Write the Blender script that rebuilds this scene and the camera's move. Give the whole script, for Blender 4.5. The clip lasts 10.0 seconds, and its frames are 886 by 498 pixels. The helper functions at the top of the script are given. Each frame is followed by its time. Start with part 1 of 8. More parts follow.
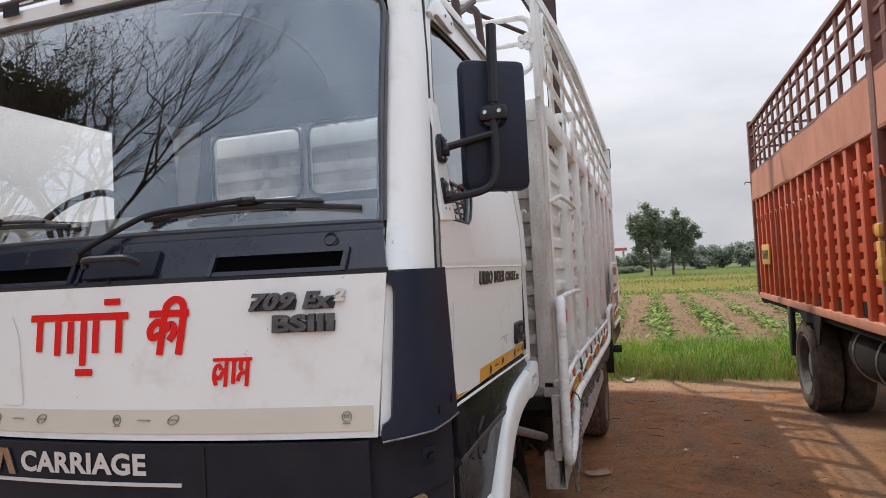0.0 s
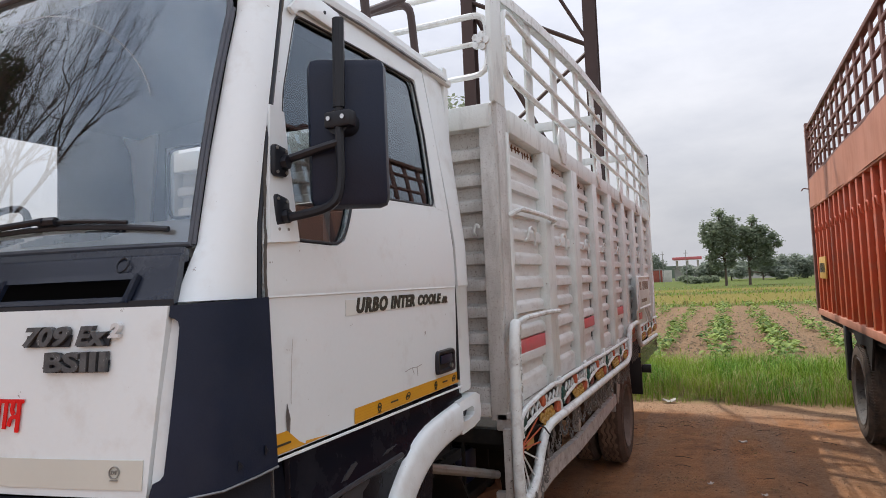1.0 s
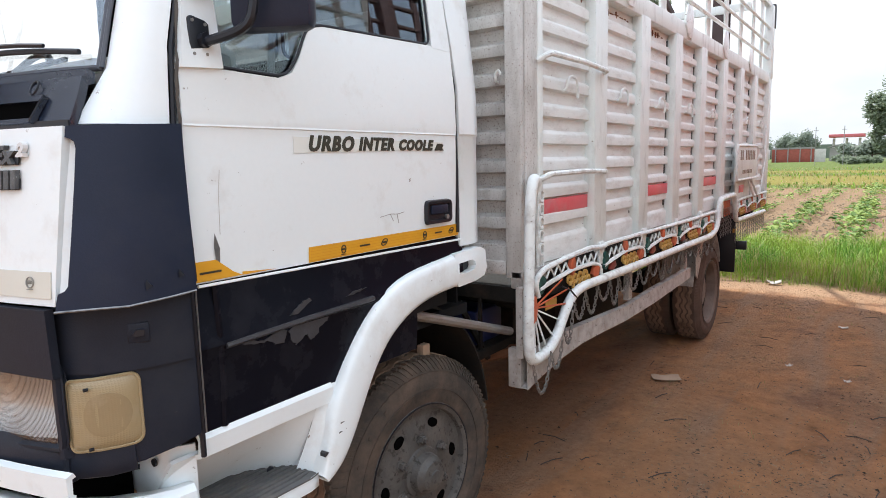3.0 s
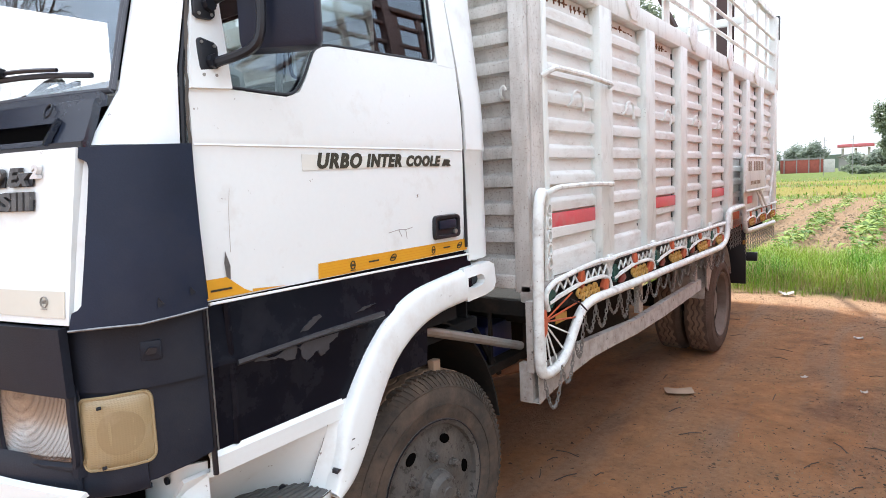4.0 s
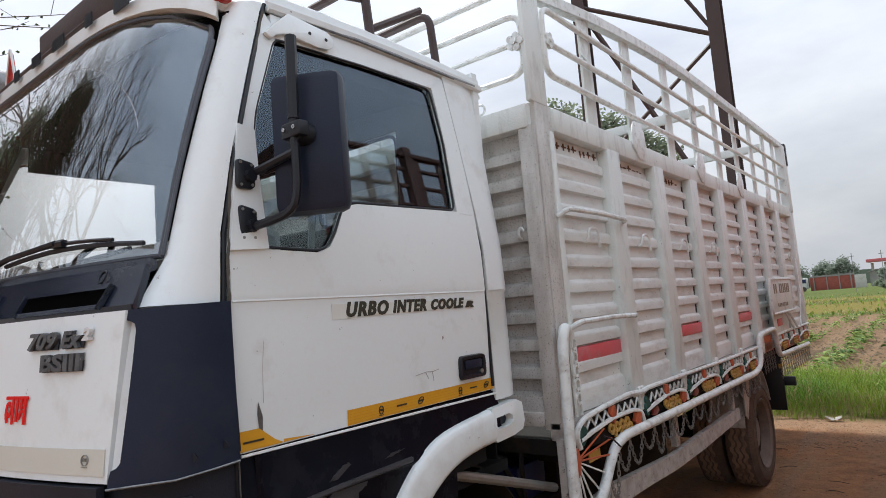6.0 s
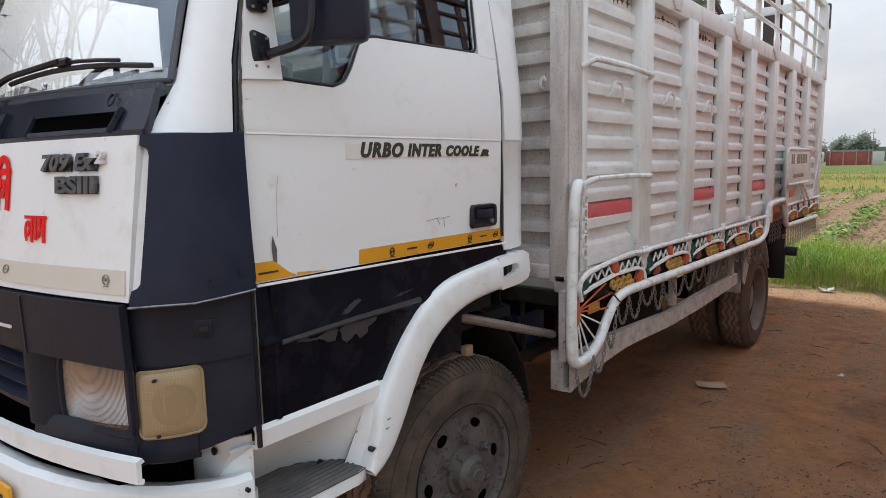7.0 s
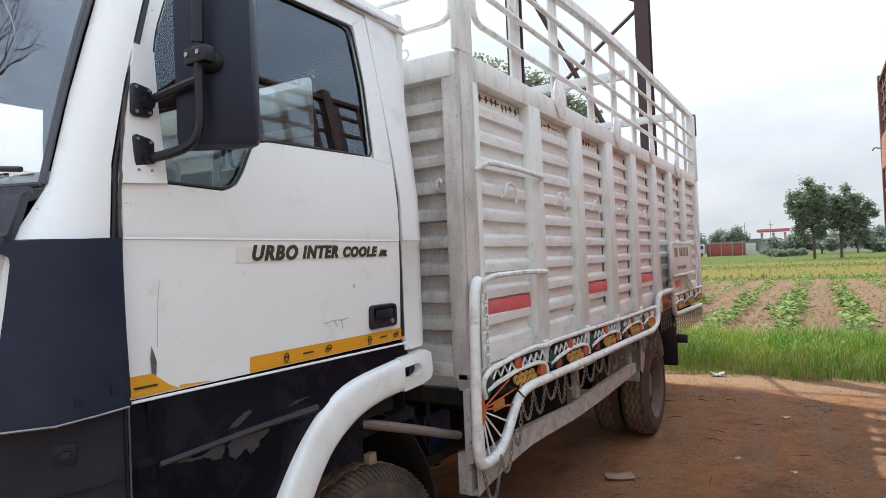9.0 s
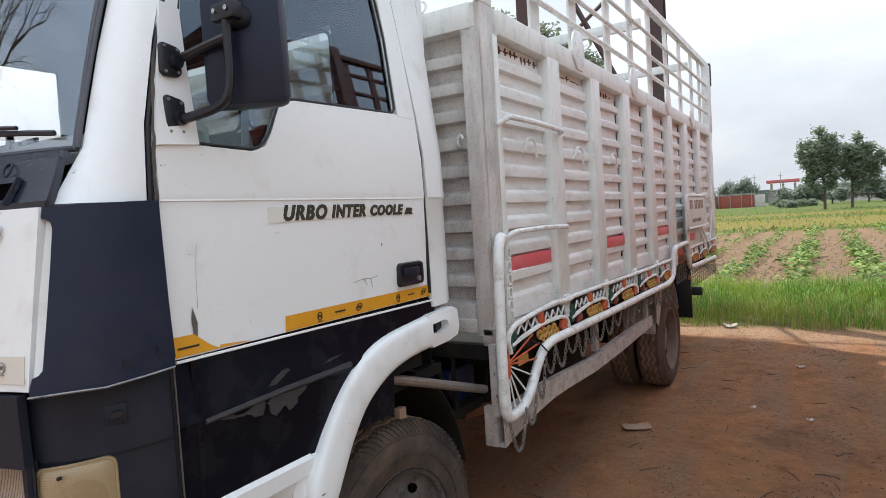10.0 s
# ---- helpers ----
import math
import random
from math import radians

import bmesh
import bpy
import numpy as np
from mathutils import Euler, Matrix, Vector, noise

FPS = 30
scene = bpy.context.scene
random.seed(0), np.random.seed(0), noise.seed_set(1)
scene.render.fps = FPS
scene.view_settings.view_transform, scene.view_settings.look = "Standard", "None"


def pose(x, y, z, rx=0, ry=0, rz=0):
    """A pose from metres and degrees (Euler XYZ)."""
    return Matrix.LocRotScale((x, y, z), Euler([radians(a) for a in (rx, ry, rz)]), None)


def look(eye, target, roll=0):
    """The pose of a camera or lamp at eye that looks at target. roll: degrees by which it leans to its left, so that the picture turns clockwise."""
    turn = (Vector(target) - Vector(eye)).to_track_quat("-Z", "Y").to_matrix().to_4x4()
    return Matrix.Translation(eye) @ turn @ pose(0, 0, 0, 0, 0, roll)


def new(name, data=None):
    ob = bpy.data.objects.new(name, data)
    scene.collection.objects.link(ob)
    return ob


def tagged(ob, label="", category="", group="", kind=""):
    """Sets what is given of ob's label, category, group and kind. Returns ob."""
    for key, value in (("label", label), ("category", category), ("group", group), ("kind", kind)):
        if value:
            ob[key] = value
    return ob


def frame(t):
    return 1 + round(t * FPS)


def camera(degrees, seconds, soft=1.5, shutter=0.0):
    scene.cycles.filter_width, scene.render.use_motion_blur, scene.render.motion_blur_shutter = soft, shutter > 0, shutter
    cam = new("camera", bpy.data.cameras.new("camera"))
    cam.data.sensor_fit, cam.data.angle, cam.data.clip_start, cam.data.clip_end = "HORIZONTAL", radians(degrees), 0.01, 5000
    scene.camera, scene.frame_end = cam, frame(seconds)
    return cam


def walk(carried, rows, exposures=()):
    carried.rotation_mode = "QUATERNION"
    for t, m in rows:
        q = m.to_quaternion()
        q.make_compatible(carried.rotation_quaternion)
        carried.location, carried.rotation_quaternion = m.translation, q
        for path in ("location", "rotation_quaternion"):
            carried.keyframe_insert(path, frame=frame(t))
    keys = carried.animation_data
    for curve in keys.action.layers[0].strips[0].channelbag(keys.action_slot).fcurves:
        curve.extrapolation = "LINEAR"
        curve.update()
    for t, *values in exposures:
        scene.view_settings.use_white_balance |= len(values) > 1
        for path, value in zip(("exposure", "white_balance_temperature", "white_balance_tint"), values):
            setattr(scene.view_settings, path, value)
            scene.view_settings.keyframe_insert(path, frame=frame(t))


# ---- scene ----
cam = camera(70.5, 10.0, 0.9)
PATH = [
    (0, (0.44, -3.059, 1.715), (-0.179, -1.159, 1.79), -2.9),
    (0.5, (0.708, -2.871, 1.73), (-0.203, -1.092, 1.813), -4.1),
    (1, (0.886, -2.636, 1.744), (0.066, -0.815, 1.853), -2.4),
    (1.5, (1.015, -2.443, 1.721), (0.181, -0.628, 1.81), -4.2),
    (2, (1.168, -2.323, 1.71), (0.115, -0.624, 1.651), -3.9),
    (2.5, (1.226, -2.307, 1.645), (0.155, -0.637, 1.399), -1.8),
    (2.7, (1.231, -2.316, 1.639), (0.108, -0.679, 1.398), -1.4),
    (3.8, (1.244, -2.314, 1.601), (0.057, -0.751, 1.218), -2.6),
    (4, (1.241, -2.321, 1.621), (0.057, -0.724, 1.404), -2.5),
    (4.5, (1.276, -2.331, 1.653), (0.171, -0.664, 1.638), -4.0),
    (5, (1.29, -2.315, 1.646), (0.252, -0.607, 1.714), -5.0),
    (5.2, (1.298, -2.322, 1.66), (0.242, -0.632, 1.839), -5.6),
    (6.3, (1.276, -2.379, 1.659), (-0.019, -0.863, 1.813), -3.0),
    (6.5, (1.264, -2.377, 1.657), (-0.046, -0.866, 1.677), -2.2),
    (7, (1.254, -2.365, 1.64), (-0.007, -0.836, 1.377), -1.3),
    (7.5, (1.247, -2.357, 1.641), (0.057, -0.777, 1.351), -0.4),
    (8, (1.252, -2.352, 1.645), (0.141, -0.704, 1.426), -0.5),
    (8.5, (1.268, -2.337, 1.64), (0.167, -0.667, 1.599), -2.5),
    (9, (1.276, -2.333, 1.649), (0.247, -0.619, 1.684), -2.4),
    (9.5, (1.279, -2.317, 1.648), (0.275, -0.587, 1.644), -2.9),
    (10, (1.214, -2.365, 1.648), (0.161, -0.667, 1.551), -3.6),
]
walk(cam, [(t, look(eye, target, roll)) for t, eye, target, roll in PATH], [(0, -0.05, 6600, 12), (0.5, -0.07, 6560, 13), (1, -0.06, 6520, 12), (1.5, 0.04, 6440, 9), (2, 0.16, 6420, 9), (2.5, 0.38, 6320, 8), (2.7, 0.5, 6320, 8), (3.8, 1.14, 6220, 8), (4, 1.07, 6240, 8), (4.5, 0.48, 6330, 8), (5, 0.28, 6330, 8), (5.2, 0.2, 6330, 8), (6.5, -0.10, 6420, 9), (7, 0.18, 6420, 9), (7.5, 0.40, 6320, 8), (8, 0.62, 6320, 8), (8.5, 0.48, 6330, 8), (9, 0.33, 6330, 8), (9.5, 0.24, 6330, 8), (10, 0.33, 6330, 8)])

# ---- light ----
SUN = Vector((-0.622, 0.335, 1.0)).normalized()
world = bpy.data.worlds.new("overcast_sky")
scene.world = world
world.use_nodes = True
wn, wl = world.node_tree.nodes, world.node_tree.links
wn.clear()
w_out = wn.new("ShaderNodeOutputWorld")
w_bg = wn.new("ShaderNodeBackground")
w_sky = wn.new("ShaderNodeTexSky")
w_sky.sky_type, w_sky.sun_disc = "NISHITA", False
w_sky.sun_elevation, w_sky.sun_rotation = math.asin(SUN.z), math.atan2(SUN.x, SUN.y)
w_sky.dust_density, w_sky.air_density = 3.0, 1.2
w_co = wn.new("ShaderNodeTexCoord")
w_map = wn.new("ShaderNodeMapping")
w_map.inputs["Scale"].default_value = (1.0, 1.0, 2.6)
w_n = wn.new("ShaderNodeTexNoise")
w_n.inputs["Scale"].default_value, w_n.inputs["Detail"].default_value, w_n.inputs["Roughness"].default_value = 2.2, 6.0, 0.55
w_ramp = wn.new("ShaderNodeValToRGB")
w_ramp.color_ramp.elements[0].position, w_ramp.color_ramp.elements[0].color = 0.36, (5.9, 6.15, 6.75, 1)
w_ramp.color_ramp.elements[1].position, w_ramp.color_ramp.elements[1].color = 0.64, (8.4, 8.5, 8.8, 1)
w_sep = wn.new("ShaderNodeSeparateXYZ")
w_grad = wn.new("ShaderNodeMapRange")
w_grad.inputs["From Min"].default_value, w_grad.inputs["From Max"].default_value = 0.12, 0.75
w_grad.inputs["To Min"].default_value, w_grad.inputs["To Max"].default_value = 0.0, 1.0
w_tint = wn.new("ShaderNodeMix")
w_tint.data_type = "RGBA"
w_tint.inputs["A"].default_value, w_tint.inputs["B"].default_value = (1.0, 1.0, 1.0, 1), (1.90, 1.96, 2.08, 1)
w_mul = wn.new("ShaderNodeVectorMath")
w_mul.operation = "MULTIPLY"
w_mix = wn.new("ShaderNodeMix")
w_mix.data_type = "RGBA"
w_mix.inputs["Factor"].default_value = 0.88
wl.new(w_co.outputs["Generated"], w_map.inputs["Vector"])
wl.new(w_map.outputs["Vector"], w_n.inputs["Vector"])
wl.new(w_n.outputs["Fac"], w_ramp.inputs["Fac"])
wl.new(w_co.outputs["Generated"], w_sep.inputs["Vector"])
wl.new(w_sep.outputs["Z"], w_grad.inputs["Value"])
wl.new(w_ramp.outputs["Color"], w_mul.inputs[0])
wl.new(w_grad.outputs["Result"], w_tint.inputs["Factor"])
wl.new(w_tint.outputs["Result"], w_mul.inputs[1])
wl.new(w_sky.outputs["Color"], w_mix.inputs["A"])
wl.new(w_mul.outputs["Vector"], w_mix.inputs["B"])
wl.new(w_mix.outputs["Result"], w_bg.inputs["Color"])
w_bg.inputs["Strength"].default_value = 0.1
wl.new(w_bg.outputs["Background"], w_out.inputs["Surface"])

sun = new("sun", bpy.data.lights.new("sun", "SUN"))
sun.data.energy, sun.data.angle, sun.data.color = 3.6, radians(1.1), (1.0, 0.94, 0.86)
sun.matrix_world = look(SUN * 60, (0, 0, 0))


# ---- materials ----
def surface(name, color, rough=0.5, metal=0.0, var=0.12, scale=2.5, fine=70.0, bump=0.15, dirt=None, coat=0.0, spec=0.5, stretch=(1, 1, 1), random_shade=0.0, streak=0.0, chips=None):
    m = bpy.data.materials.new(name)
    m.use_nodes = True
    n, l = m.node_tree.nodes, m.node_tree.links
    b = n["Principled BSDF"]
    co = n.new("ShaderNodeTexCoord")
    mp = n.new("ShaderNodeMapping")
    mp.inputs["Scale"].default_value = stretch
    l.new(co.outputs["Object"], mp.inputs["Vector"])
    n1 = n.new("ShaderNodeTexNoise")
    n1.inputs["Scale"].default_value, n1.inputs["Detail"].default_value = scale, 6.0
    n2 = n.new("ShaderNodeTexNoise")
    n2.inputs["Scale"].default_value, n2.inputs["Detail"].default_value = fine, 4.0
    l.new(mp.outputs["Vector"], n1.inputs["Vector"])
    l.new(mp.outputs["Vector"], n2.inputs["Vector"])
    mix = n.new("ShaderNodeMix")
    mix.data_type = "RGBA"
    mix.inputs["A"].default_value = (*[max(0.0, c * (1 - var)) for c in color], 1)
    mix.inputs["B"].default_value = (*[min(1.0, c * (1 + var)) for c in color], 1)
    add = n.new("ShaderNodeMath")
    add.operation = "MULTIPLY_ADD"
    add.inputs[1].default_value, add.inputs[2].default_value = 0.35, -0.17
    l.new(n2.outputs["Fac"], add.inputs[0])
    sm = n.new("ShaderNodeMath")
    l.new(n1.outputs["Fac"], sm.inputs[0])
    l.new(add.outputs[0], sm.inputs[1])
    last_fac = sm.outputs[0]
    if random_shade:
        info = n.new("ShaderNodeObjectInfo")
        rs = n.new("ShaderNodeMath")
        rs.operation = "MULTIPLY_ADD"
        rs.inputs[1].default_value = random_shade
        l.new(info.outputs["Random"], rs.inputs[0])
        l.new(last_fac, rs.inputs[2])
        last_fac = rs.outputs[0]
    l.new(last_fac, mix.inputs["Factor"])
    col = mix.outputs["Result"]
    rough_out = None
    if dirt:
        dcol, amount, dscale = dirt
        n3 = n.new("ShaderNodeTexNoise")
        n3.inputs["Scale"].default_value, n3.inputs["Detail"].default_value, n3.inputs["Roughness"].default_value = dscale, 8.0, 0.65
        if streak:
            mp2 = n.new("ShaderNodeMapping")
            mp2.inputs["Scale"].default_value = (1, 1, streak)
            l.new(co.outputs["Object"], mp2.inputs["Vector"])
            l.new(mp2.outputs["Vector"], n3.inputs["Vector"])
        else:
            l.new(mp.outputs["Vector"], n3.inputs["Vector"])
        rp = n.new("ShaderNodeMapRange")
        rp.inputs["From Min"].default_value, rp.inputs["From Max"].default_value = 0.62 - 0.3 * amount, 0.74
        rp.inputs["To Max"].default_value = min(1.0, 0.45 + amount * 0.5)
        l.new(n3.outputs["Fac"], rp.inputs["Value"])
        mx = n.new("ShaderNodeMix")
        mx.data_type = "RGBA"
        mx.inputs["B"].default_value = (*dcol, 1)
        l.new(rp.outputs["Result"], mx.inputs["Factor"])
        l.new(col, mx.inputs["A"])
        col = mx.outputs["Result"]
        ra = n.new("ShaderNodeMath")
        ra.operation = "MULTIPLY_ADD"
        ra.inputs[1].default_value, ra.inputs[2].default_value = 0.35, rough
        ra.use_clamp = True
        l.new(rp.outputs["Result"], ra.inputs[0])
        rough_out = ra.outputs[0]
    if chips:
        ccol, level, cscale = chips
        n4 = n.new("ShaderNodeTexNoise")
        n4.inputs["Scale"].default_value, n4.inputs["Detail"].default_value, n4.inputs["Roughness"].default_value = cscale, 5.0, 0.7
        l.new(co.outputs["Object"], n4.inputs["Vector"])
        r4 = n.new("ShaderNodeMapRange")
        r4.inputs["From Min"].default_value, r4.inputs["From Max"].default_value = level, level + 0.035
        l.new(n4.outputs["Fac"], r4.inputs["Value"])
        m4 = n.new("ShaderNodeMix")
        m4.data_type = "RGBA"
        m4.inputs["B"].default_value = (*ccol, 1)
        l.new(r4.outputs["Result"], m4.inputs["Factor"])
        l.new(col, m4.inputs["A"])
        col = m4.outputs["Result"]
    l.new(col, b.inputs["Base Color"])
    b.inputs["Roughness"].default_value = rough
    if rough_out:
        l.new(rough_out, b.inputs["Roughness"])
    b.inputs["Metallic"].default_value = metal
    b.inputs["Coat Weight"].default_value = coat
    b.inputs["Coat Roughness"].default_value = 0.08
    b.inputs["Specular IOR Level"].default_value = spec
    if bump:
        bp = n.new("ShaderNodeBump")
        bp.inputs["Strength"].default_value, bp.inputs["Distance"].default_value = bump, 0.004
        l.new(n2.outputs["Fac"], bp.inputs["Height"])
        l.new(bp.outputs["Normal"], b.inputs["Normal"])
    return m


def glass(name, tint, rough=0.0, ior=1.5, spec_tint=(1.0, 1.0, 1.0)):
    m = bpy.data.materials.new(name)
    m.use_nodes = True
    b = m.node_tree.nodes["Principled BSDF"]
    b.inputs["Base Color"].default_value = (*tint, 1)
    b.inputs["Transmission Weight"].default_value = 1.0
    b.inputs["Roughness"].default_value = rough
    b.inputs["IOR"].default_value = ior
    b.inputs["Specular Tint"].default_value = (*spec_tint, 1)
    return m


def foliage(name, dark, light, rough=0.55, trans=0.25, patch=None):
    m = bpy.data.materials.new(name)
    m.use_nodes = True
    n, l = m.node_tree.nodes, m.node_tree.links
    b = n["Principled BSDF"]
    geo = n.new("ShaderNodeNewGeometry")
    mix = n.new("ShaderNodeMix")
    mix.data_type = "RGBA"
    mix.inputs["A"].default_value, mix.inputs["B"].default_value = (*dark, 1), (*light, 1)
    l.new(geo.outputs["Random Per Island"], mix.inputs["Factor"])
    leaf = mix.outputs["Result"]
    if patch:
        co = n.new("ShaderNodeTexCoord")
        nz = n.new("ShaderNodeTexNoise")
        nz.inputs["Scale"].default_value, nz.inputs["Detail"].default_value = patch[1], 4.0
        l.new(co.outputs["Object"], nz.inputs["Vector"])
        rg = n.new("ShaderNodeMapRange")
        rg.inputs["From Min"].default_value, rg.inputs["From Max"].default_value = 0.40, 0.60
        rg.inputs["To Max"].default_value = 0.75
        l.new(nz.outputs["Fac"], rg.inputs["Value"])
        pm = n.new("ShaderNodeMix")
        pm.data_type = "RGBA"
        pm.inputs["B"].default_value = (*patch[0], 1)
        l.new(rg.outputs["Result"], pm.inputs["Factor"])
        l.new(leaf, pm.inputs["A"])
        leaf = pm.outputs["Result"]
    l.new(leaf, b.inputs["Base Color"])
    b.inputs["Roughness"].default_value = rough
    b.inputs["Specular IOR Level"].default_value = 0.25
    tr = n.new("ShaderNodeBsdfTranslucent")
    l.new(leaf, tr.inputs["Color"])
    ms = n.new("ShaderNodeMixShader")
    ms.inputs["Fac"].default_value = trans
    l.new(b.outputs["BSDF"], ms.inputs[1])
    l.new(tr.outputs["BSDF"], ms.inputs[2])
    l.new(ms.outputs["Shader"], n["Material Output"].inputs["Surface"])
    return m


DUST = (0.30, 0.19, 0.12)
M_CAB = surface("cab_white_paint", (0.79, 0.85, 0.865), 0.36, var=0.05, scale=1.6, bump=0.03, dirt=((0.63, 0.63, 0.605), 0.26, 7.0), coat=0.18, chips=((0.20, 0.17, 0.15), 0.685, 34.0))
M_BODY = surface("body_white_paint", (0.725, 0.765, 0.75), 0.5, var=0.10, scale=5.0, fine=110, bump=0.5, dirt=((0.40, 0.40, 0.38), 0.33, 14.0), streak=0.3, chips=((0.22, 0.19, 0.165), 0.675, 42.0))
M_PANEL = surface("panel_white_paint", (0.715, 0.735, 0.72), 0.55, var=0.09, scale=3.0, fine=110, bump=0.35, dirt=((0.46, 0.43, 0.395), 0.42, 11.0), stretch=(1, 0.5, 1.6), chips=((0.28, 0.23, 0.20), 0.665, 38.0))
M_FRONT = surface("bulkhead_grimy_paint", (0.57, 0.56, 0.54), 0.65, var=0.18, scale=5.0, bump=0.5, dirt=((0.19, 0.172, 0.155), 0.66, 9.0), streak=0.25, chips=((0.20, 0.175, 0.15), 0.575, 150.0))
# worn, flecked paint, greyed further to carry the post's shade
M_POST = surface("worn_shaded_post_paint", (0.60, 0.595, 0.575), 0.6, var=0.16, scale=7.0, fine=120, bump=0.5, dirt=((0.26, 0.24, 0.215), 0.66, 10.0), streak=0.3, chips=((0.20, 0.165, 0.135), 0.59, 120.0))
M_DARKLINE = surface("grime_and_dark_lines", (0.085, 0.078, 0.070), 0.9, var=0.4, scale=20.0, bump=0.5)
M_TUBE = surface("tube_white_paint", (0.775, 0.82, 0.82), 0.4, var=0.08, scale=8.0, bump=0.3, dirt=((0.38, 0.35, 0.32), 0.45, 18.0), chips=((0.14, 0.11, 0.09), 0.645, 46.0))
M_PLANK = surface("plank_grey_paint", (0.46, 0.44, 0.42), 0.7, var=0.2, scale=6.0, bump=0.7, dirt=((0.24, 0.19, 0.155), 0.7, 14.0), chips=((0.10, 0.085, 0.075), 0.62, 40.0))
M_BLACK = surface("dark_plastic", (0.010, 0.016, 0.036), 0.36, var=0.3, scale=7.0, fine=220, bump=0.10, dirt=((0.022, 0.027, 0.042), 0.40, 6.0), spec=0.28, chips=((0.07, 0.07, 0.075), 0.72, 20.0))
M_BLACK2 = surface("faded_dark_plastic", (0.013, 0.017, 0.028), 0.45, var=0.35, scale=7.0, fine=220, bump=0.15, dirt=((0.030, 0.032, 0.038), 0.5, 5.0), spec=0.22, chips=((0.09, 0.085, 0.08), 0.70, 24.0))
M_GLOSS = surface("black_gloss_paint", (0.006, 0.007, 0.012), 0.22, var=0.3, scale=4.0, bump=0.03, dirt=((0.022, 0.023, 0.029), 0.40, 7.0), spec=0.07, chips=((0.09, 0.09, 0.095), 0.70, 18.0))
M_STEP = surface("worn_step_rubber", (0.10, 0.10, 0.10), 0.7, var=0.35, scale=14.0, bump=0.4, dirt=((0.22, 0.19, 0.16), 0.5, 9.0))
M_GHOST = surface("faint_letter_shadow", (0.70, 0.72, 0.68), 0.45, var=0.06, bump=0.03)
M_SCUFF = surface("scuffed_grey", (0.036, 0.037, 0.043), 0.6, var=0.4, scale=30, fine=120, bump=0.2)
M_SCUFFPALE = surface("pale_scratch", (0.34, 0.34, 0.34), 0.6, var=0.2, scale=30, bump=0.1)
M_SCUFF2 = surface("rubbed_dark_ridge", (0.035, 0.036, 0.042), 0.5, var=0.4, scale=20, fine=120, bump=0.2)
# flat black that carries the shade of deep openings
M_VOID = surface("unlit_depth_black", (0.003, 0.003, 0.003), 1.0, var=0.1, bump=0.0, spec=0.0)
M_RUBBER = surface("tyre_rubber", (0.058, 0.052, 0.047), 0.85, var=0.3, scale=9.0, bump=0.5, dirt=((0.19, 0.142, 0.108), 0.75, 6.0), spec=0.15)
M_MUD = surface("dusty_tread_rubber", (0.25, 0.17, 0.125), 0.95, var=0.3, scale=12.0, bump=0.6, dirt=((0.035, 0.03, 0.028), 0.5, 14.0), spec=0.1)
M_SEAL = surface("rubber_seal", (0.010, 0.012, 0.018), 0.38, var=0.2, bump=0.1, spec=0.4)
M_SCREENSEAL = surface("shiny_screen_seal", (0.055, 0.062, 0.080), 0.3, var=0.3, scale=12, bump=0.1, spec=0.5, dirt=((0.10, 0.105, 0.115), 0.5, 9.0))
M_COWL = surface("scuffed_cowl_plastic", (0.011, 0.016, 0.031), 0.20, var=0.35, scale=6.0, fine=160, bump=0.06, dirt=((0.045, 0.049, 0.060), 0.25, 5.0), spec=0.6, chips=((0.20, 0.20, 0.21), 0.71, 16.0))
M_RIM = surface("dusty_wheel_steel", (0.090, 0.087, 0.083), 0.6, 0.15, var=0.5, scale=16.0, bump=0.8, dirt=((0.165, 0.140, 0.120), 0.6, 9.0), chips=((0.045, 0.041, 0.038), 0.57, 30.0))
M_RIMDUST = surface("mud_dusted_wheel_steel", (0.20, 0.155, 0.130), 0.85, var=0.3, scale=9.0, bump=0.5, dirt=((0.125, 0.092, 0.075), 0.5, 12.0))
M_TYREDUST = surface("mud_dusted_tyre", (0.130, 0.092, 0.074), 0.9, var=0.3, scale=9.0, bump=0.5, dirt=((0.075, 0.060, 0.052), 0.55, 8.0), spec=0.1)
M_DARK = surface("underbody_dark", (0.014, 0.013, 0.012), 0.85, var=0.3, scale=6.0, bump=0.4, dirt=((0.055, 0.040, 0.03), 0.4, 9.0), spec=0.2)
M_STEEL = surface("grey_steel", (0.30, 0.30, 0.29), 0.45, 0.7, var=0.15, scale=8.0, bump=0.2, dirt=((0.25, 0.18, 0.13), 0.4, 9.0))
M_CHROME = surface("dull_chrome", (0.55, 0.55, 0.55), 0.22, 1.0, var=0.1, bump=0.05)
M_BADGE = surface("badge_grey", (0.22, 0.225, 0.23), 0.35, 0.6, var=0.35, scale=30, bump=0.3, dirt=((0.04, 0.04, 0.042), 0.5, 26.0))
M_BOARDINK = surface("faded_brown_ink", (0.26, 0.20, 0.155), 0.6, var=0.35, scale=18, bump=0.1)
M_EMBLEM = surface("emblem_dark_grey", (0.105, 0.108, 0.112), 0.4, 0.5, var=0.5, scale=40, bump=0.3, dirt=((0.03, 0.03, 0.032), 0.5, 26.0), chips=((0.36, 0.36, 0.36), 0.64, 60.0))
M_TAPEINK = surface("grey_tape_ink", (0.27, 0.265, 0.24), 0.5, var=0.2, bump=0.05)
M_LETTER = surface("letter_black", (0.03, 0.03, 0.02), 0.5, var=0.2, bump=0.05)
M_YELLOW = surface("yellow_reflective_tape", (0.72, 0.36, 0.02), 0.4, var=0.10, scale=8, bump=0.05, coat=0.3)
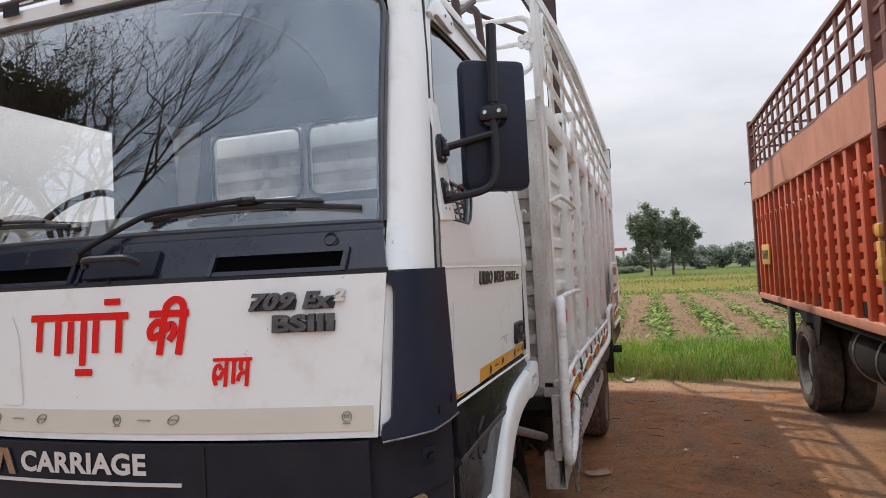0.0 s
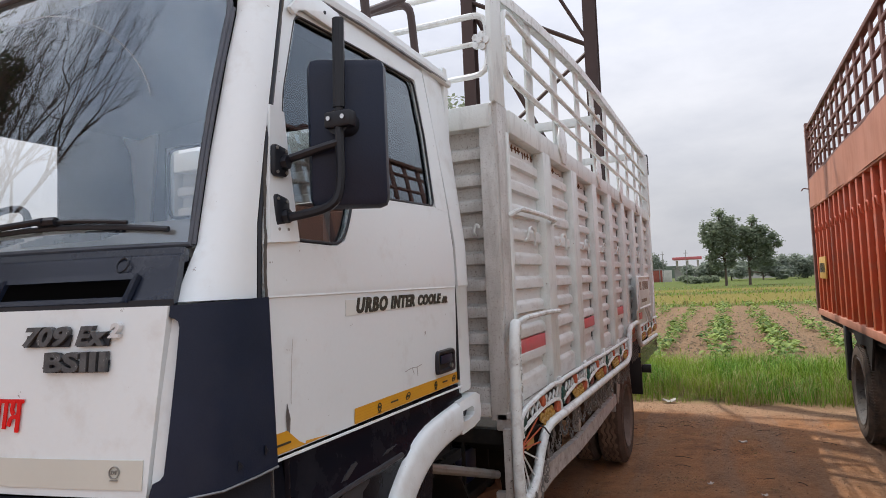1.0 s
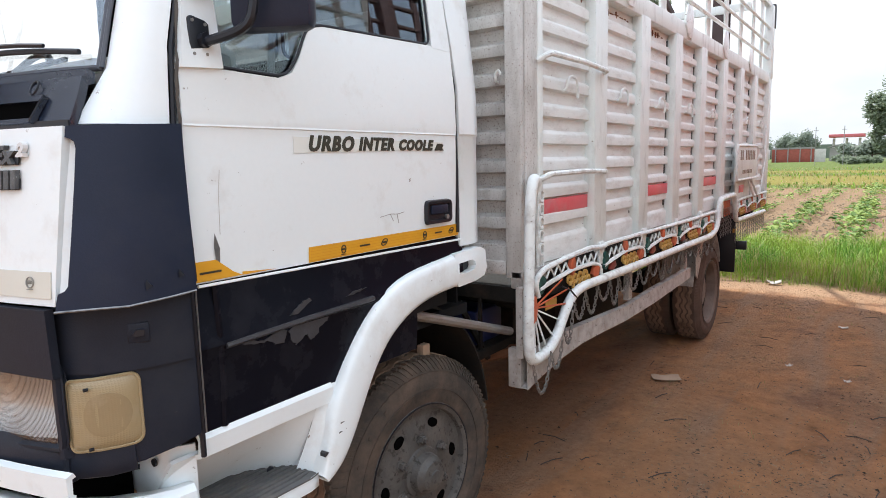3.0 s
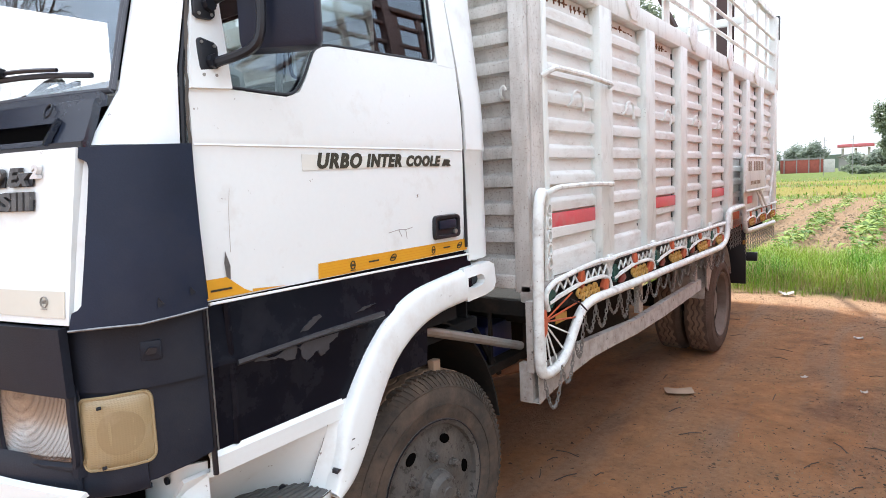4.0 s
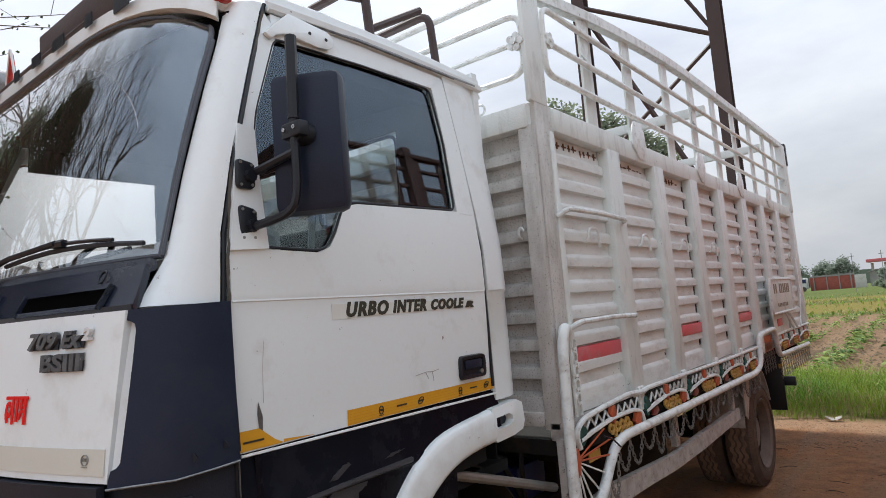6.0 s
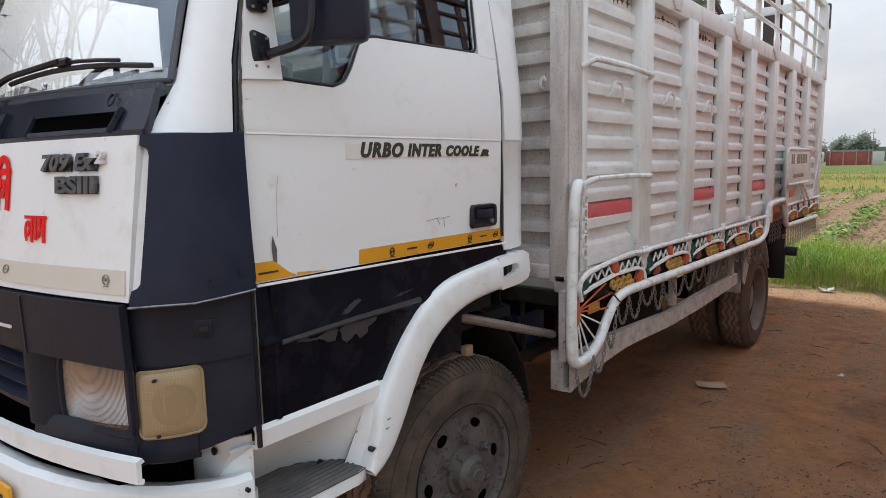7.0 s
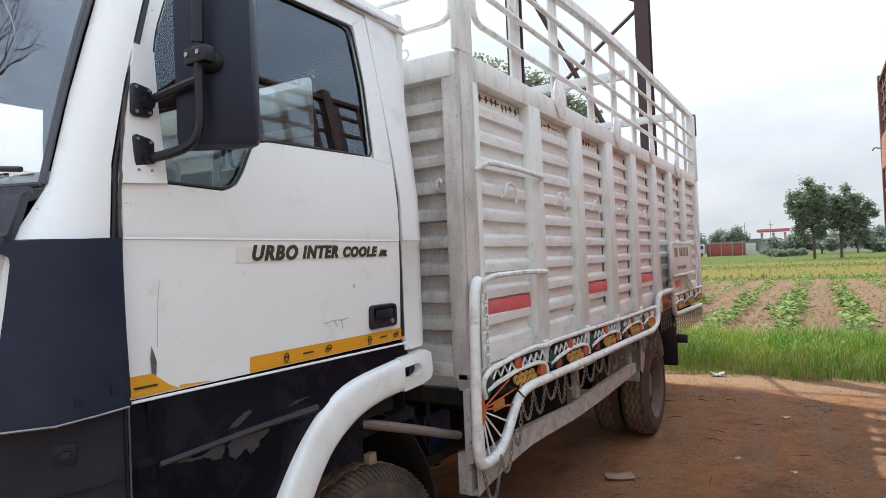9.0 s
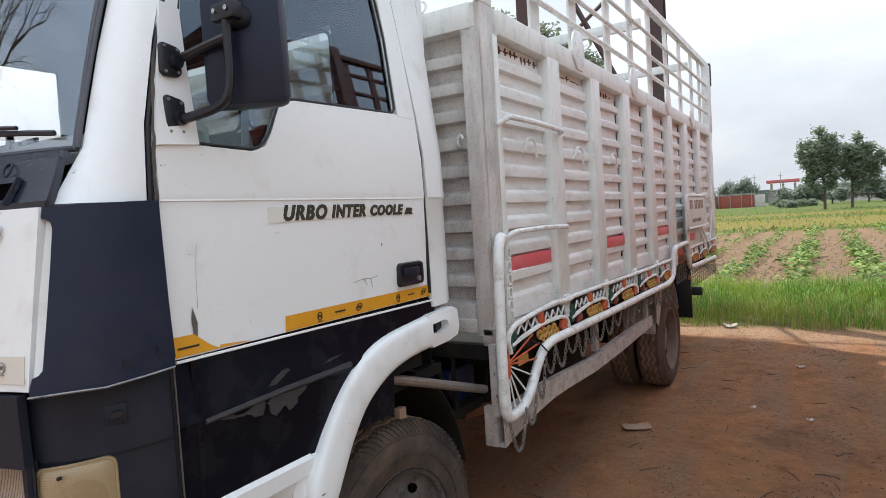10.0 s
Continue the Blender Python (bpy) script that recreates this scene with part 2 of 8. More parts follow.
M_TAPELINE = surface("tape_weave_orange", (0.66, 0.29, 0.015), 0.4, var=0.1, scale=8, bump=0.05, coat=0.3)
M_CREAM = surface("white_reflective_tape", (0.62, 0.62, 0.555), 0.45, var=0.05, scale=6, bump=0.05, coat=0.2)
M_RED = surface("red_reflective_tape", (0.70, 0.105, 0.135), 0.4, var=0.12, scale=12, bump=0.1, dirt=((0.56, 0.32, 0.31), 0.45, 8.0))
M_REDPAINT = surface("red_sign_paint", (0.70, 0.018, 0.016), 0.6, var=0.12, scale=14, bump=0.05, spec=0.15)
M_SIGNWHITE = surface("sign_white_paint", (0.62, 0.63, 0.63), 0.5, var=0.05, bump=0.03)
M_ORANGE = surface("orange_paint", (0.50, 0.105, 0.040), 0.5, var=0.25, scale=15, bump=0.2, dirt=((0.2, 0.1, 0.07), 0.4, 12))
M_TEAL = surface("teal_paint", (0.02, 0.09, 0.08), 0.5, var=0.3, scale=15, bump=0.2)
M_GOLD = surface("yellow_paint", (0.50, 0.29, 0.06), 0.5, var=0.2, scale=15, bump=0.2, dirt=((0.25, 0.12, 0.05), 0.35, 14))
M_MAROON = surface("maroon_paint", (0.20, 0.035, 0.025), 0.5, var=0.2, scale=12, bump=0.2)
M_RUST = surface("rust", (0.16, 0.07, 0.035), 0.9, var=0.4, scale=14, bump=0.5)
M_CHAIN = surface("chain_steel", (0.22, 0.21, 0.20), 0.55, 0.6, var=0.2, scale=20, bump=0.2)
M_AMBER = surface("amber_lens", (0.31, 0.240, 0.130), 0.35, var=0.08, scale=9, bump=0.0, coat=0.3, dirt=((0.36, 0.295, 0.195), 0.4, 12.0))


def pressed_grid(m, period, lines, strength=0.8):
    """Adds a moulded grid of fine prisms to a lens material."""
    n, l = m.node_tree.nodes, m.node_tree.links
    co = n.new("ShaderNodeTexCoord")
    total = None
    for d in lines:
        w = n.new("ShaderNodeTexWave")
        w.wave_type, w.bands_direction = "BANDS", d
        w.inputs["Scale"].default_value = math.pi * 2 / (20 * period)
        l.new(co.outputs["Object"], w.inputs["Vector"])
        if total is None:
            total = w.outputs["Fac"]
        else:
            k = n.new("ShaderNodeMath")
            k.operation = "MINIMUM"
            l.new(total, k.inputs[0])
            l.new(w.outputs["Fac"], k.inputs[1])
            total = k.outputs[0]
    bp = n.new("ShaderNodeBump")
    bp.inputs["Strength"].default_value, bp.inputs["Distance"].default_value = strength, 0.003
    l.new(total, bp.inputs["Height"])
    l.new(bp.outputs["Normal"], n["Principled BSDF"].inputs["Normal"])


pressed_grid(M_AMBER, 0.0052, "ZY", 0.24)
M_AMBERBOWL = surface("amber_lens_bowl", (0.265, 0.200, 0.108), 0.35, var=0.12, scale=14, bump=0.0, coat=0.3, dirt=((0.37, 0.285, 0.18), 0.4, 20.0))
pressed_grid(M_AMBERBOWL, 0.0052, "ZY", 0.10)
M_LENS = glass("headlamp_glass", (0.95, 0.96, 0.95), 0.05)
pressed_grid(M_LENS, 0.0048, "X", 0.14)
M_REFLECTOR = surface("lamp_reflector", (0.66, 0.69, 0.72), 0.34, 1.0, var=0.1, bump=0.0)
M_LAMPRED = surface("red_lamp_lens", (0.45, 0.02, 0.015), 0.25, var=0.1, bump=0.05, coat=0.5)
M_GLASS = glass("tinted_window_glass", (0.52, 0.60, 0.62), ior=1.72, spec_tint=(0.66, 0.82, 1.0))
M_SHIELD = glass("windscreen_glass", (0.985, 0.99, 0.99), ior=2.0, spec_tint=(0.74, 0.87, 1.0))
M_CLEAR = glass("clear_window_glass", (0.975, 0.985, 0.98))
M_MIRROR = surface("mirror_glass", (0.8, 0.8, 0.8), 0.03, 1.0, var=0.02, bump=0.0)
# near-black lining: the dim cab interior is put into this colour
M_INSIDE = surface("dimmed_cab_lining", (0.012, 0.013, 0.015), 0.85, var=0.15, scale=5, bump=0.2, spec=0.2)
M_DASH = surface("dashboard_plastic", (0.52, 0.52, 0.51), 0.65, var=0.12, scale=4, bump=0.15, dirt=((0.35, 0.3, 0.25), 0.4, 6))
M_SEAT = surface("seat_cloth", (0.03, 0.03, 0.034), 0.9, var=0.2, scale=8, bump=0.4)
M_BLUE = surface("blue_battery_case", (0.012, 0.020, 0.085), 0.4, var=0.2, scale=12, bump=0.1)
M_OT = surface("orange_truck_paint", (0.44, 0.072, 0.022), 0.5, var=0.16, scale=3.0, bump=0.25, dirt=((0.26, 0.10, 0.06), 0.5, 6.0), coat=0.1)
M_OTB = surface("faded_salmon_paint", (0.42, 0.18, 0.115), 0.65, var=0.14, scale=2.5, bump=0.25, dirt=((0.33, 0.14, 0.09), 0.5, 5.0), streak=0.4)
M_OTC = surface("brown_cage_paint", (0.15, 0.065, 0.05), 0.6, var=0.2, scale=6, bump=0.25, dirt=((0.10, 0.05, 0.04), 0.5, 8.0))
M_CREAMCAB = surface("pale_unseen_cab_paint", (0.42, 0.44, 0.41), 0.5, var=0.12, scale=3.0, bump=0.2, dirt=((0.26, 0.22, 0.17), 0.4, 6.0))
M_GANTRY = surface("brown_steel_paint", (0.055, 0.035, 0.032), 0.6, var=0.25, scale=6, bump=0.2)
M_BARK = surface("bark", (0.09, 0.065, 0.05), 0.9, var=0.35, scale=8, fine=40, bump=0.8, stretch=(1, 1, 0.25))
M_LEAF = foliage("tree_leaves", (0.13, 0.17, 0.115), (0.28, 0.33, 0.22), 0.55, 0.42)
# distance haze is put into these paler leaf colours
M_LEAFFAR = foliage("hazed_far_leaves", (0.16, 0.20, 0.16), (0.27, 0.31, 0.24))
M_CROP = foliage("crop_leaves", (0.055, 0.13, 0.020), (0.29, 0.37, 0.095))
M_GRASS = foliage("grass_blades", (0.045, 0.155, 0.014), (0.20, 0.37, 0.042), patch=((0.30, 0.38, 0.05), 1.1))
M_DRYGRASS = foliage("dry_grass_blades", (0.22, 0.20, 0.07), (0.42, 0.36, 0.17))
M_TWIG = foliage("twig_leaves", (0.02, 0.035, 0.012), (0.07, 0.10, 0.03))
M_PAPER = surface("litter_paper", (0.62, 0.57, 0.52), 0.8, var=0.15, scale=14, bump=0.3)
M_WIPER = surface("dusty_wiper_rubber", (0.030, 0.034, 0.042), 0.7, var=0.2, bump=0.1)
# pale tan of the sunlight streak laid on the dirt
M_SUNSTREAK = surface("sun_streak_tan", (0.62, 0.47, 0.33), 0.8, var=0.15, scale=9, bump=0.3)
M_BAG = surface("dull_plastic_bag", (0.42, 0.40, 0.37), 0.6, var=0.2, scale=20, bump=0.4)
M_CLOD = surface("dark_clod", (0.115, 0.070, 0.046), 0.95, var=0.3, scale=30, bump=0.5)
M_CARD = surface("brown_cardboard", (0.38, 0.27, 0.19), 0.85, var=0.2, scale=14, bump=0.4)
M_BRICKRED = surface("red_painted_wall", (0.33, 0.085, 0.062), 0.8, var=0.25, scale=1.5, bump=0.3, dirt=((0.2, 0.08, 0.06), 0.5, 2.0))
M_CONC = surface("pale_concrete", (0.52, 0.50, 0.47), 0.8, var=0.15, scale=1.0, bump=0.3, dirt=((0.3, 0.28, 0.25), 0.4, 1.5))
M_CANOPY = surface("red_canopy_paint", (0.52, 0.13, 0.14), 0.5, var=0.1, scale=1.0, bump=0.05)
M_SHED = surface("grey_shed_sheet", (0.26, 0.25, 0.24), 0.7, var=0.25, scale=1.2, bump=0.2)


def ground_material():
    m = bpy.data.materials.new("yard_and_field_ground")
    m.use_nodes = True
    n, l = m.node_tree.nodes, m.node_tree.links
    b = n["Principled BSDF"]
    co = n.new("ShaderNodeTexCoord")
    sep = n.new("ShaderNodeSeparateXYZ")
    l.new(co.outputs["Object"], sep.inputs["Vector"])

    def noise_node(scale, detail=6.0, rough=0.6, dist=0.0):
        k = n.new("ShaderNodeTexNoise")
        k.inputs["Scale"].default_value, k.inputs["Detail"].default_value = scale, detail
        k.inputs["Roughness"].default_value, k.inputs["Distortion"].default_value = rough, dist
        l.new(co.outputs["Object"], k.inputs["Vector"])
        return k.outputs["Fac"]

    def ramp(fac, stops):
        r = n.new("ShaderNodeValToRGB")
        e = r.color_ramp.elements
        e[0].position, e[0].color = stops[0][0], (*stops[0][1], 1)
        e[1].position, e[1].color = stops[-1][0], (*stops[-1][1], 1)
        for p, c in stops[1:-1]:
            k = e.new(p)
            k.color = (*c, 1)
        l.new(fac, r.inputs["Fac"])
        return r.outputs["Color"]

    def mixed(fac, a, bb):
        k = n.new("ShaderNodeMix")
        k.data_type = "RGBA"
        l.new(fac, k.inputs["Factor"])
        l.new(a, k.inputs["A"])
        l.new(bb, k.inputs["B"])
        return k.outputs["Result"]

    def band(lo, hi, wobble, amount):
        """0 below lo, 1 above hi along y, with an uneven border."""
        k = n.new("ShaderNodeMath")
        k.operation = "MULTIPLY_ADD"
        k.inputs[1].default_value = amount
        l.new(wobble, k.inputs[0])
        l.new(sep.outputs["Y"], k.inputs[2])
        r = n.new("ShaderNodeMapRange")
        r.inputs["From Min"].default_value, r.inputs["From Max"].default_value = lo + amount / 2, hi + amount / 2
        l.new(k.outputs[0], r.inputs["Value"])
        return r.outputs["Result"]

    big, mid, fine, grit = noise_node(0.9, 8.0, 0.6), noise_node(4.5, 10.0, 0.68), noise_node(22.0, 10.0, 0.75), noise_node(95.0, 8.0, 0.75)
    dirt = ramp(mid, [(0.30, (0.204, 0.106, 0.055)), (0.45, (0.385, 0.186, 0.088)), (0.55, (0.452, 0.218, 0.101)), (0.72, (0.605, 0.304, 0.148))])
    dirt = mixed(ramp(big, [(0.40, (0, 0, 0)), (0.60, (0.8, 0.8, 0.8))]), dirt, ramp(fine, [(0.3, (0.254, 0.144, 0.082)), (0.7, (0.507, 0.290, 0.164))]))
    dirt = mixed(ramp(fine, [(0.30, (0.75, 0.75, 0.75)), (0.42, (0, 0, 0))]), dirt, ramp(grit, [(0.3, (0.089, 0.055, 0.036)), (0.7, (0.229, 0.129, 0.082))]))
    dirt = mixed(ramp(grit, [(0.62, (0, 0, 0)), (0.78, (0.5, 0.5, 0.5))]), dirt, ramp(fine, [(0.3, (0.099, 0.060, 0.042)), (0.7, (0.589, 0.372, 0.254))]))
    tr = n.new("ShaderNodeMapping")
    tr.inputs["Scale"].default_value, tr.inputs["Rotation"].default_value = (3.026, 0.371, 1.464), (0, 0, 0.12)
    l.new(co.outputs["Object"], tr.inputs["Vector"])
    track = noise_node(1.0, 5.0, 0.6, 0.4)
    l.new(tr.outputs["Vector"], track.node.inputs["Vector"])
    damp = noise_node(1.35, 9.0, 0.66, 0.7)
    dirt = mixed(ramp(track, [(0.47, (0, 0, 0)), (0.62, (0.62, 0.62, 0.62))]), dirt, ramp(fine, [(0.3, (0.239, 0.154, 0.106)), (0.7, (0.431, 0.297, 0.212))]))
    dirt = mixed(ramp(damp, [(0.52, (0, 0, 0)), (0.66, (0.72, 0.72, 0.72))]), dirt, ramp(fine, [(0.3, (0.122, 0.064, 0.044)), (0.7, (0.279, 0.154, 0.100))]))
    pale = ramp(fine, [(0.3, (0.36, 0.21, 0.125)), (0.7, (0.52, 0.35, 0.22))])
    verge = ramp(fine, [(0.3, (0.16, 0.13, 0.055)), (0.55, (0.20, 0.17, 0.07)), (0.75, (0.33, 0.25, 0.15))])
    soil = ramp(fine, [(0.25, (0.125, 0.075, 0.042)), (0.5, (0.235, 0.150, 0.088)), (0.75, (0.33, 0.225, 0.140))])
    soil = mixed(ramp(mid, [(0.50, (0, 0, 0)), (0.75, (0.28, 0.28, 0.28))]), soil, ramp(fine, [(0.3, (0.10, 0.13, 0.045)), (0.7, (0.22, 0.23, 0.09))]))
    stubble = ramp(fine, [(0.25, (0.105, 0.101, 0.020)), (0.55, (0.191, 0.158, 0.038)), (0.8, (0.267, 0.198, 0.065))])
    meadow = ramp(mid, [(0.3, (0.070, 0.100, 0.020)), (0.7, (0.115, 0.142, 0.036))])
    far = ramp(big, [(0.3, (0.085, 0.115, 0.04)), (0.7, (0.14, 0.165, 0.06))])
    col = mixed(band(5.75, 6.05, mid, 0.7), dirt, pale)
    col = mixed(band(6.35, 6.7, fine, 0.5), col, verge)
    col = mixed(band(9.5, 10.3, mid, 0.8), col, soil)
    col = mixed(band(31.0, 32.5, mid, 2.0), col, meadow)
    col = mixed(band(34.5, 36.0, mid, 2.0), col, stubble)
    col = mixed(band(50.0, 53.0, mid, 4.0), col, meadow)
    col = mixed(band(57.0, 59.0, mid, 4.0), col, stubble)
    col = mixed(band(66.0, 70.0, big, 6.0), col, meadow)
    col = mixed(band(120.0, 160.0, big, 20.0), col, far)
    l.new(col, b.inputs["Base Color"])
    b.inputs["Roughness"].default_value, b.inputs["Specular IOR Level"].default_value = 0.95, 0.15
    h = n.new("ShaderNodeMath")
    h.operation = "MULTIPLY_ADD"
    h.inputs[1].default_value = 0.35
    l.new(grit, h.inputs[0])
    l.new(fine, h.inputs[2])
    bp = n.new("ShaderNodeBump")
    bp.inputs["Strength"].default_value, bp.inputs["Distance"].default_value = 0.9, 0.045
    l.new(h.outputs[0], bp.inputs["Height"])
    l.new(bp.outputs["Normal"], b.inputs["Normal"])
    return m


M_GROUND = ground_material()


# ---- builders ----
def thing(name, at, label, category, group="", kind=""):
    ob = new(name)
    ob.location = at
    ob.empty_display_size = 0.2
    return tagged(ob, label, category, group, kind)


def mesh_of(name, bm, mat, angle=35):
    bmesh.ops.recalc_face_normals(bm, faces=bm.faces[:])
    me = bpy.data.meshes.new(name)
    bm.to_mesh(me)
    bm.free()
    me.materials.append(mat)
    me.shade_smooth()
    me.set_sharp_from_angle(angle=radians(angle))
    return me


def hang(name, me, parent, label=""):
    """Links a mesh whose vertices are in world places under a thing or a part."""
    ob = new(name, me)
    ob.parent = parent
    if parent.type == "EMPTY":
        ob.matrix_parent_inverse = Matrix.Translation(-Vector(parent.location))
    return tagged(ob, label)


def part(name, bm, mat, parent, label="", angle=35):
    return hang(name, mesh_of(name, bm, mat, angle), parent, label)


def solo(name, bm, mat, label, category, group="", kind="", angle=35):
    return tagged(new(name, mesh_of(name, bm, mat, angle)), label, category, group, kind)


def box(bm, x0, x1, y0, y1, z0, z1, bev=0.0):
    vs = bmesh.ops.create_cube(bm, size=1.0)["verts"]
    bmesh.ops.scale(bm, verts=vs, vec=(x1 - x0, y1 - y0, z1 - z0))
    bmesh.ops.translate(bm, verts=vs, vec=((x0 + x1) / 2, (y0 + y1) / 2, (z0 + z1) / 2))
    if bev:
        es = list({e for v in vs for e in v.link_edges})
        bmesh.ops.bevel(bm, geom=es, offset=bev, segments=2, profile=0.5, affect="EDGES")
    return bm


def obox(x0, x1, y0, y1, z0, z1, bev=0.0):
    return box(bmesh.new(), x0, x1, y0, y1, z0, z1, bev)


def prism(bm, poly, axis, a, b, bev=0.0):
    """A polygon of two coordinates pushed along the third axis from a to b."""
    def put(p, d):
        return {"x": (d, p[0], p[1]), "y": (p[0], d, p[1]), "z": (p[0], p[1], d)}[axis]
    lo = [bm.verts.new(put(p, a)) for p in poly]
    hi = [bm.verts.new(put(p, b)) for p in poly]
    fs = [bm.faces.new(lo), bm.faces.new(hi[::-1])]
    for i in range(len(poly)):
        j = (i + 1) % len(poly)
        fs.append(bm.faces.new((lo[i], hi[i], hi[j], lo[j])))
    if bev:
        es = list({e for f in fs for e in f.edges})
        bmesh.ops.bevel(bm, geom=es, offset=bev, segments=2, profile=0.5, affect="EDGES")
    return bm


def sheet(rows, thick=0.0):
    """A skin through a grid of points, with thickness."""
    bm = bmesh.new()
    grid = [[bm.verts.new(p) for p in row] for row in rows]
    for a, b in zip(grid, grid[1:]):
        for i in range(len(a) - 1):
            bm.faces.new((a[i], a[i + 1], b[i + 1], b[i]))
    if thick:
        bmesh.ops.recalc_face_normals(bm, faces=bm.faces[:])
        bmesh.ops.solidify(bm, geom=bm.faces[:], thickness=thick)
    return bm


def rounded(pts, r, closed=False, steps=4):
    pts = [Vector(p) for p in pts]
    out = []
    for i, p in enumerate(pts):
        if not closed and i in (0, len(pts) - 1):
            out.append(p)
            continue
        a, b = pts[i - 1] - p, pts[(i + 1) % len(pts)] - p
        ra, rb = min(r, a.length * 0.48), min(r, b.length * 0.48)
        s, e = p + a.normalized() * ra, p + b.normalized() * rb
        for k in range(steps + 1):
            t = k / steps
            out.append(s * (1 - t) ** 2 + p * 2 * t * (1 - t) + e * t * t)
    return out


def tube(bm, pts, r, seg=8, closed=False, r_end=None, cap=True):
    pts = [Vector(p) for p in pts]
    n = len(pts)
    rings, up = [], None
    for i, p in enumerate(pts):
        if closed:
            d = (pts[(i + 1) % n] - pts[i - 1]).normalized()
        else:
            d = (pts[min(i + 1, n - 1)] - pts[max(i - 1, 0)]).normalized()
        if up is None:
            up = d.orthogonal().normalized()
        up = (up - d * up.dot(d)).normalized()
        side = d.cross(up)
        rr = r if r_end is None else r + (r_end - r) * i / (n - 1)
        rings.append([bm.verts.new(p + (up * math.cos(a) + side * math.sin(a)) * rr) for a in [2 * math.pi * k / seg for k in range(seg)]])
    pairs = list(zip(rings, rings[1:])) + ([(rings[-1], rings[0])] if closed else [])
    for a, b in pairs:
        for k in range(seg):
            bm.faces.new((a[k], a[(k + 1) % seg], b[(k + 1) % seg], b[k]))
    if cap and not closed:
        bm.faces.new(rings[0][::-1])
        bm.faces.new(rings[-1])
    return bm


def otube(pts, r, seg=8, bend=0.0, closed=False):
    return tube(bmesh.new(), rounded(pts, bend, closed) if bend else pts, r, seg, closed)


def lathe(bm, profile, centre, seg=48, skip=None):
    """Turns (radius, x) pairs about the x axis through centre."""
    c = Vector(centre)
    rings = []
    for r, x in profile:
        rings.append([bm.verts.new(c + Vector((x, r * math.cos(2 * math.pi * k / seg), r * math.sin(2 * math.pi * k / seg)))) for k in range(seg)])
    for i, (a, b) in enumerate(zip(rings, rings[1:])):
        for k in range(seg):
            if skip and skip(i, k):
                continue
            bm.faces.new((a[k], a[(k + 1) % seg], b[(k + 1) % seg], b[k]))
    return bm


def disc(bm, c, r, axis="x", seg=16, depth=0.004):
    pts = [(r * math.cos(2 * math.pi * k / seg), r * math.sin(2 * math.pi * k / seg)) for k in range(seg)]
    i = "xyz".index(axis)
    o = [j for j in range(3) if j != i]
    return prism(bm, [(c[o[0]] + p[0], c[o[1]] + p[1]) for p in pts], axis, c[i] - depth / 2, c[i] + depth / 2)


def ribbon(bm, pts, width, depth):
    """A painted or cut stroke of that width in the x-z plane (y is the depth)."""
    pts = [Vector(p) for p in pts]
    left, right = [], []
    for i, p in enumerate(pts):
        d = (pts[min(i + 1, len(pts) - 1)] - pts[max(i - 1, 0)]).normalized()
        nn = Vector((-d.y, d.x)) * width / 2
        left.append(p + nn)
        right.append(p - nn)
    for i in range(len(pts) - 1):
        q = [left[i], left[i + 1], right[i + 1], right[i]]
        prism(bm, [(v.x, v.y) for v in q], "y", 0.0, depth)
    return bm


def lettering(text, size, depth=0.002, shear=0.0, spacing=1.0, bold=0.0):
    """Text as a bmesh in the x-z plane, its left foot at the origin."""
    cu = bpy.data.curves.new("lettering", "FONT")
    cu.body, cu.size, cu.extrude, cu.shear, cu.space_character, cu.offset = text, size, depth / 2, shear, spacing, bold
    cu.resolution_u = 3
    ob = bpy.data.objects.new("lettering", cu)
    scene.collection.objects.link(ob)
    dg = bpy.context.evaluated_depsgraph_get()
    me = bpy.data.meshes.new_from_object(ob.evaluated_get(dg))
    bm = bmesh.new()
    bm.from_mesh(me)
    bpy.data.objects.remove(ob)
    bpy.data.curves.remove(cu)
    bpy.data.meshes.remove(me)
    return bm


def moved(bm, m):
    bmesh.ops.transform(bm, matrix=m, verts=bm.verts[:])
    return bm


def soup(name, verts, faces, mat, smooth=False):
    me = bpy.data.meshes.new(name)
    me.from_pydata(verts, [], faces)
    me.materials.append(mat)
    if smooth:
        me.shade_smooth()
    return me


# ---- the white lorry ----
XC = -1.07  # the lorry's middle line
lorry = thing("lorry", (XC, 2.0, 0.0), "white cargo lorry with slatted steel load body, parked on dirt", "truck")


def mir(x, side):
    return x if side > 0 else 2 * XC - x


def side_x(y, z):
    """The cab's side skin: upright below, leaning in above the waist."""
    return -0.080 - max(0.0, z - 1.85) * 0.115 - max(0.0, -1.42 - y) ** 2 * 0.5


def lerp(a, b, t):
    return a + (b - a) * t


def front_y(d, z):
    """The cab's nose at d beside the middle line."""
    if z <= 1.725:
        lo, hi = -1.872 + 0.118 * (d / 0.91) ** 2, -1.842 + 0.126 * (d / 0.92) ** 2
        return lerp(lo, hi, max(0.0, (z - 1.36) / 0.365))
    lo, hi = -1.828 + 0.126 * (d / 0.92) ** 2, -1.752 + 0.136 * (d / 0.88) ** 2
    return lerp(lo, hi, (z - 1.725) / 0.16)


def span(a, b, n):
    return [lerp(a, b, i / n) for i in range(n + 1)]


# nose panel with its painted words
rows = [[(XC + d, front_y(d, z), z) for d in span(-0.905, lerp(0.908, 0.930, (z - 1.352) / 0.37), 24)] for z in span(1.352, 1.722, 6)]
nose = part("nose_panel", sheet(rows, 0.02), M_CAB, lorry, "white hinged nose panel with red painted words")
rows = [[(XC + d, front_y(d, z) - 0.0025, z) for d in span(-0.90, 0.90, 24)] for z in (1.368, 1.424)]
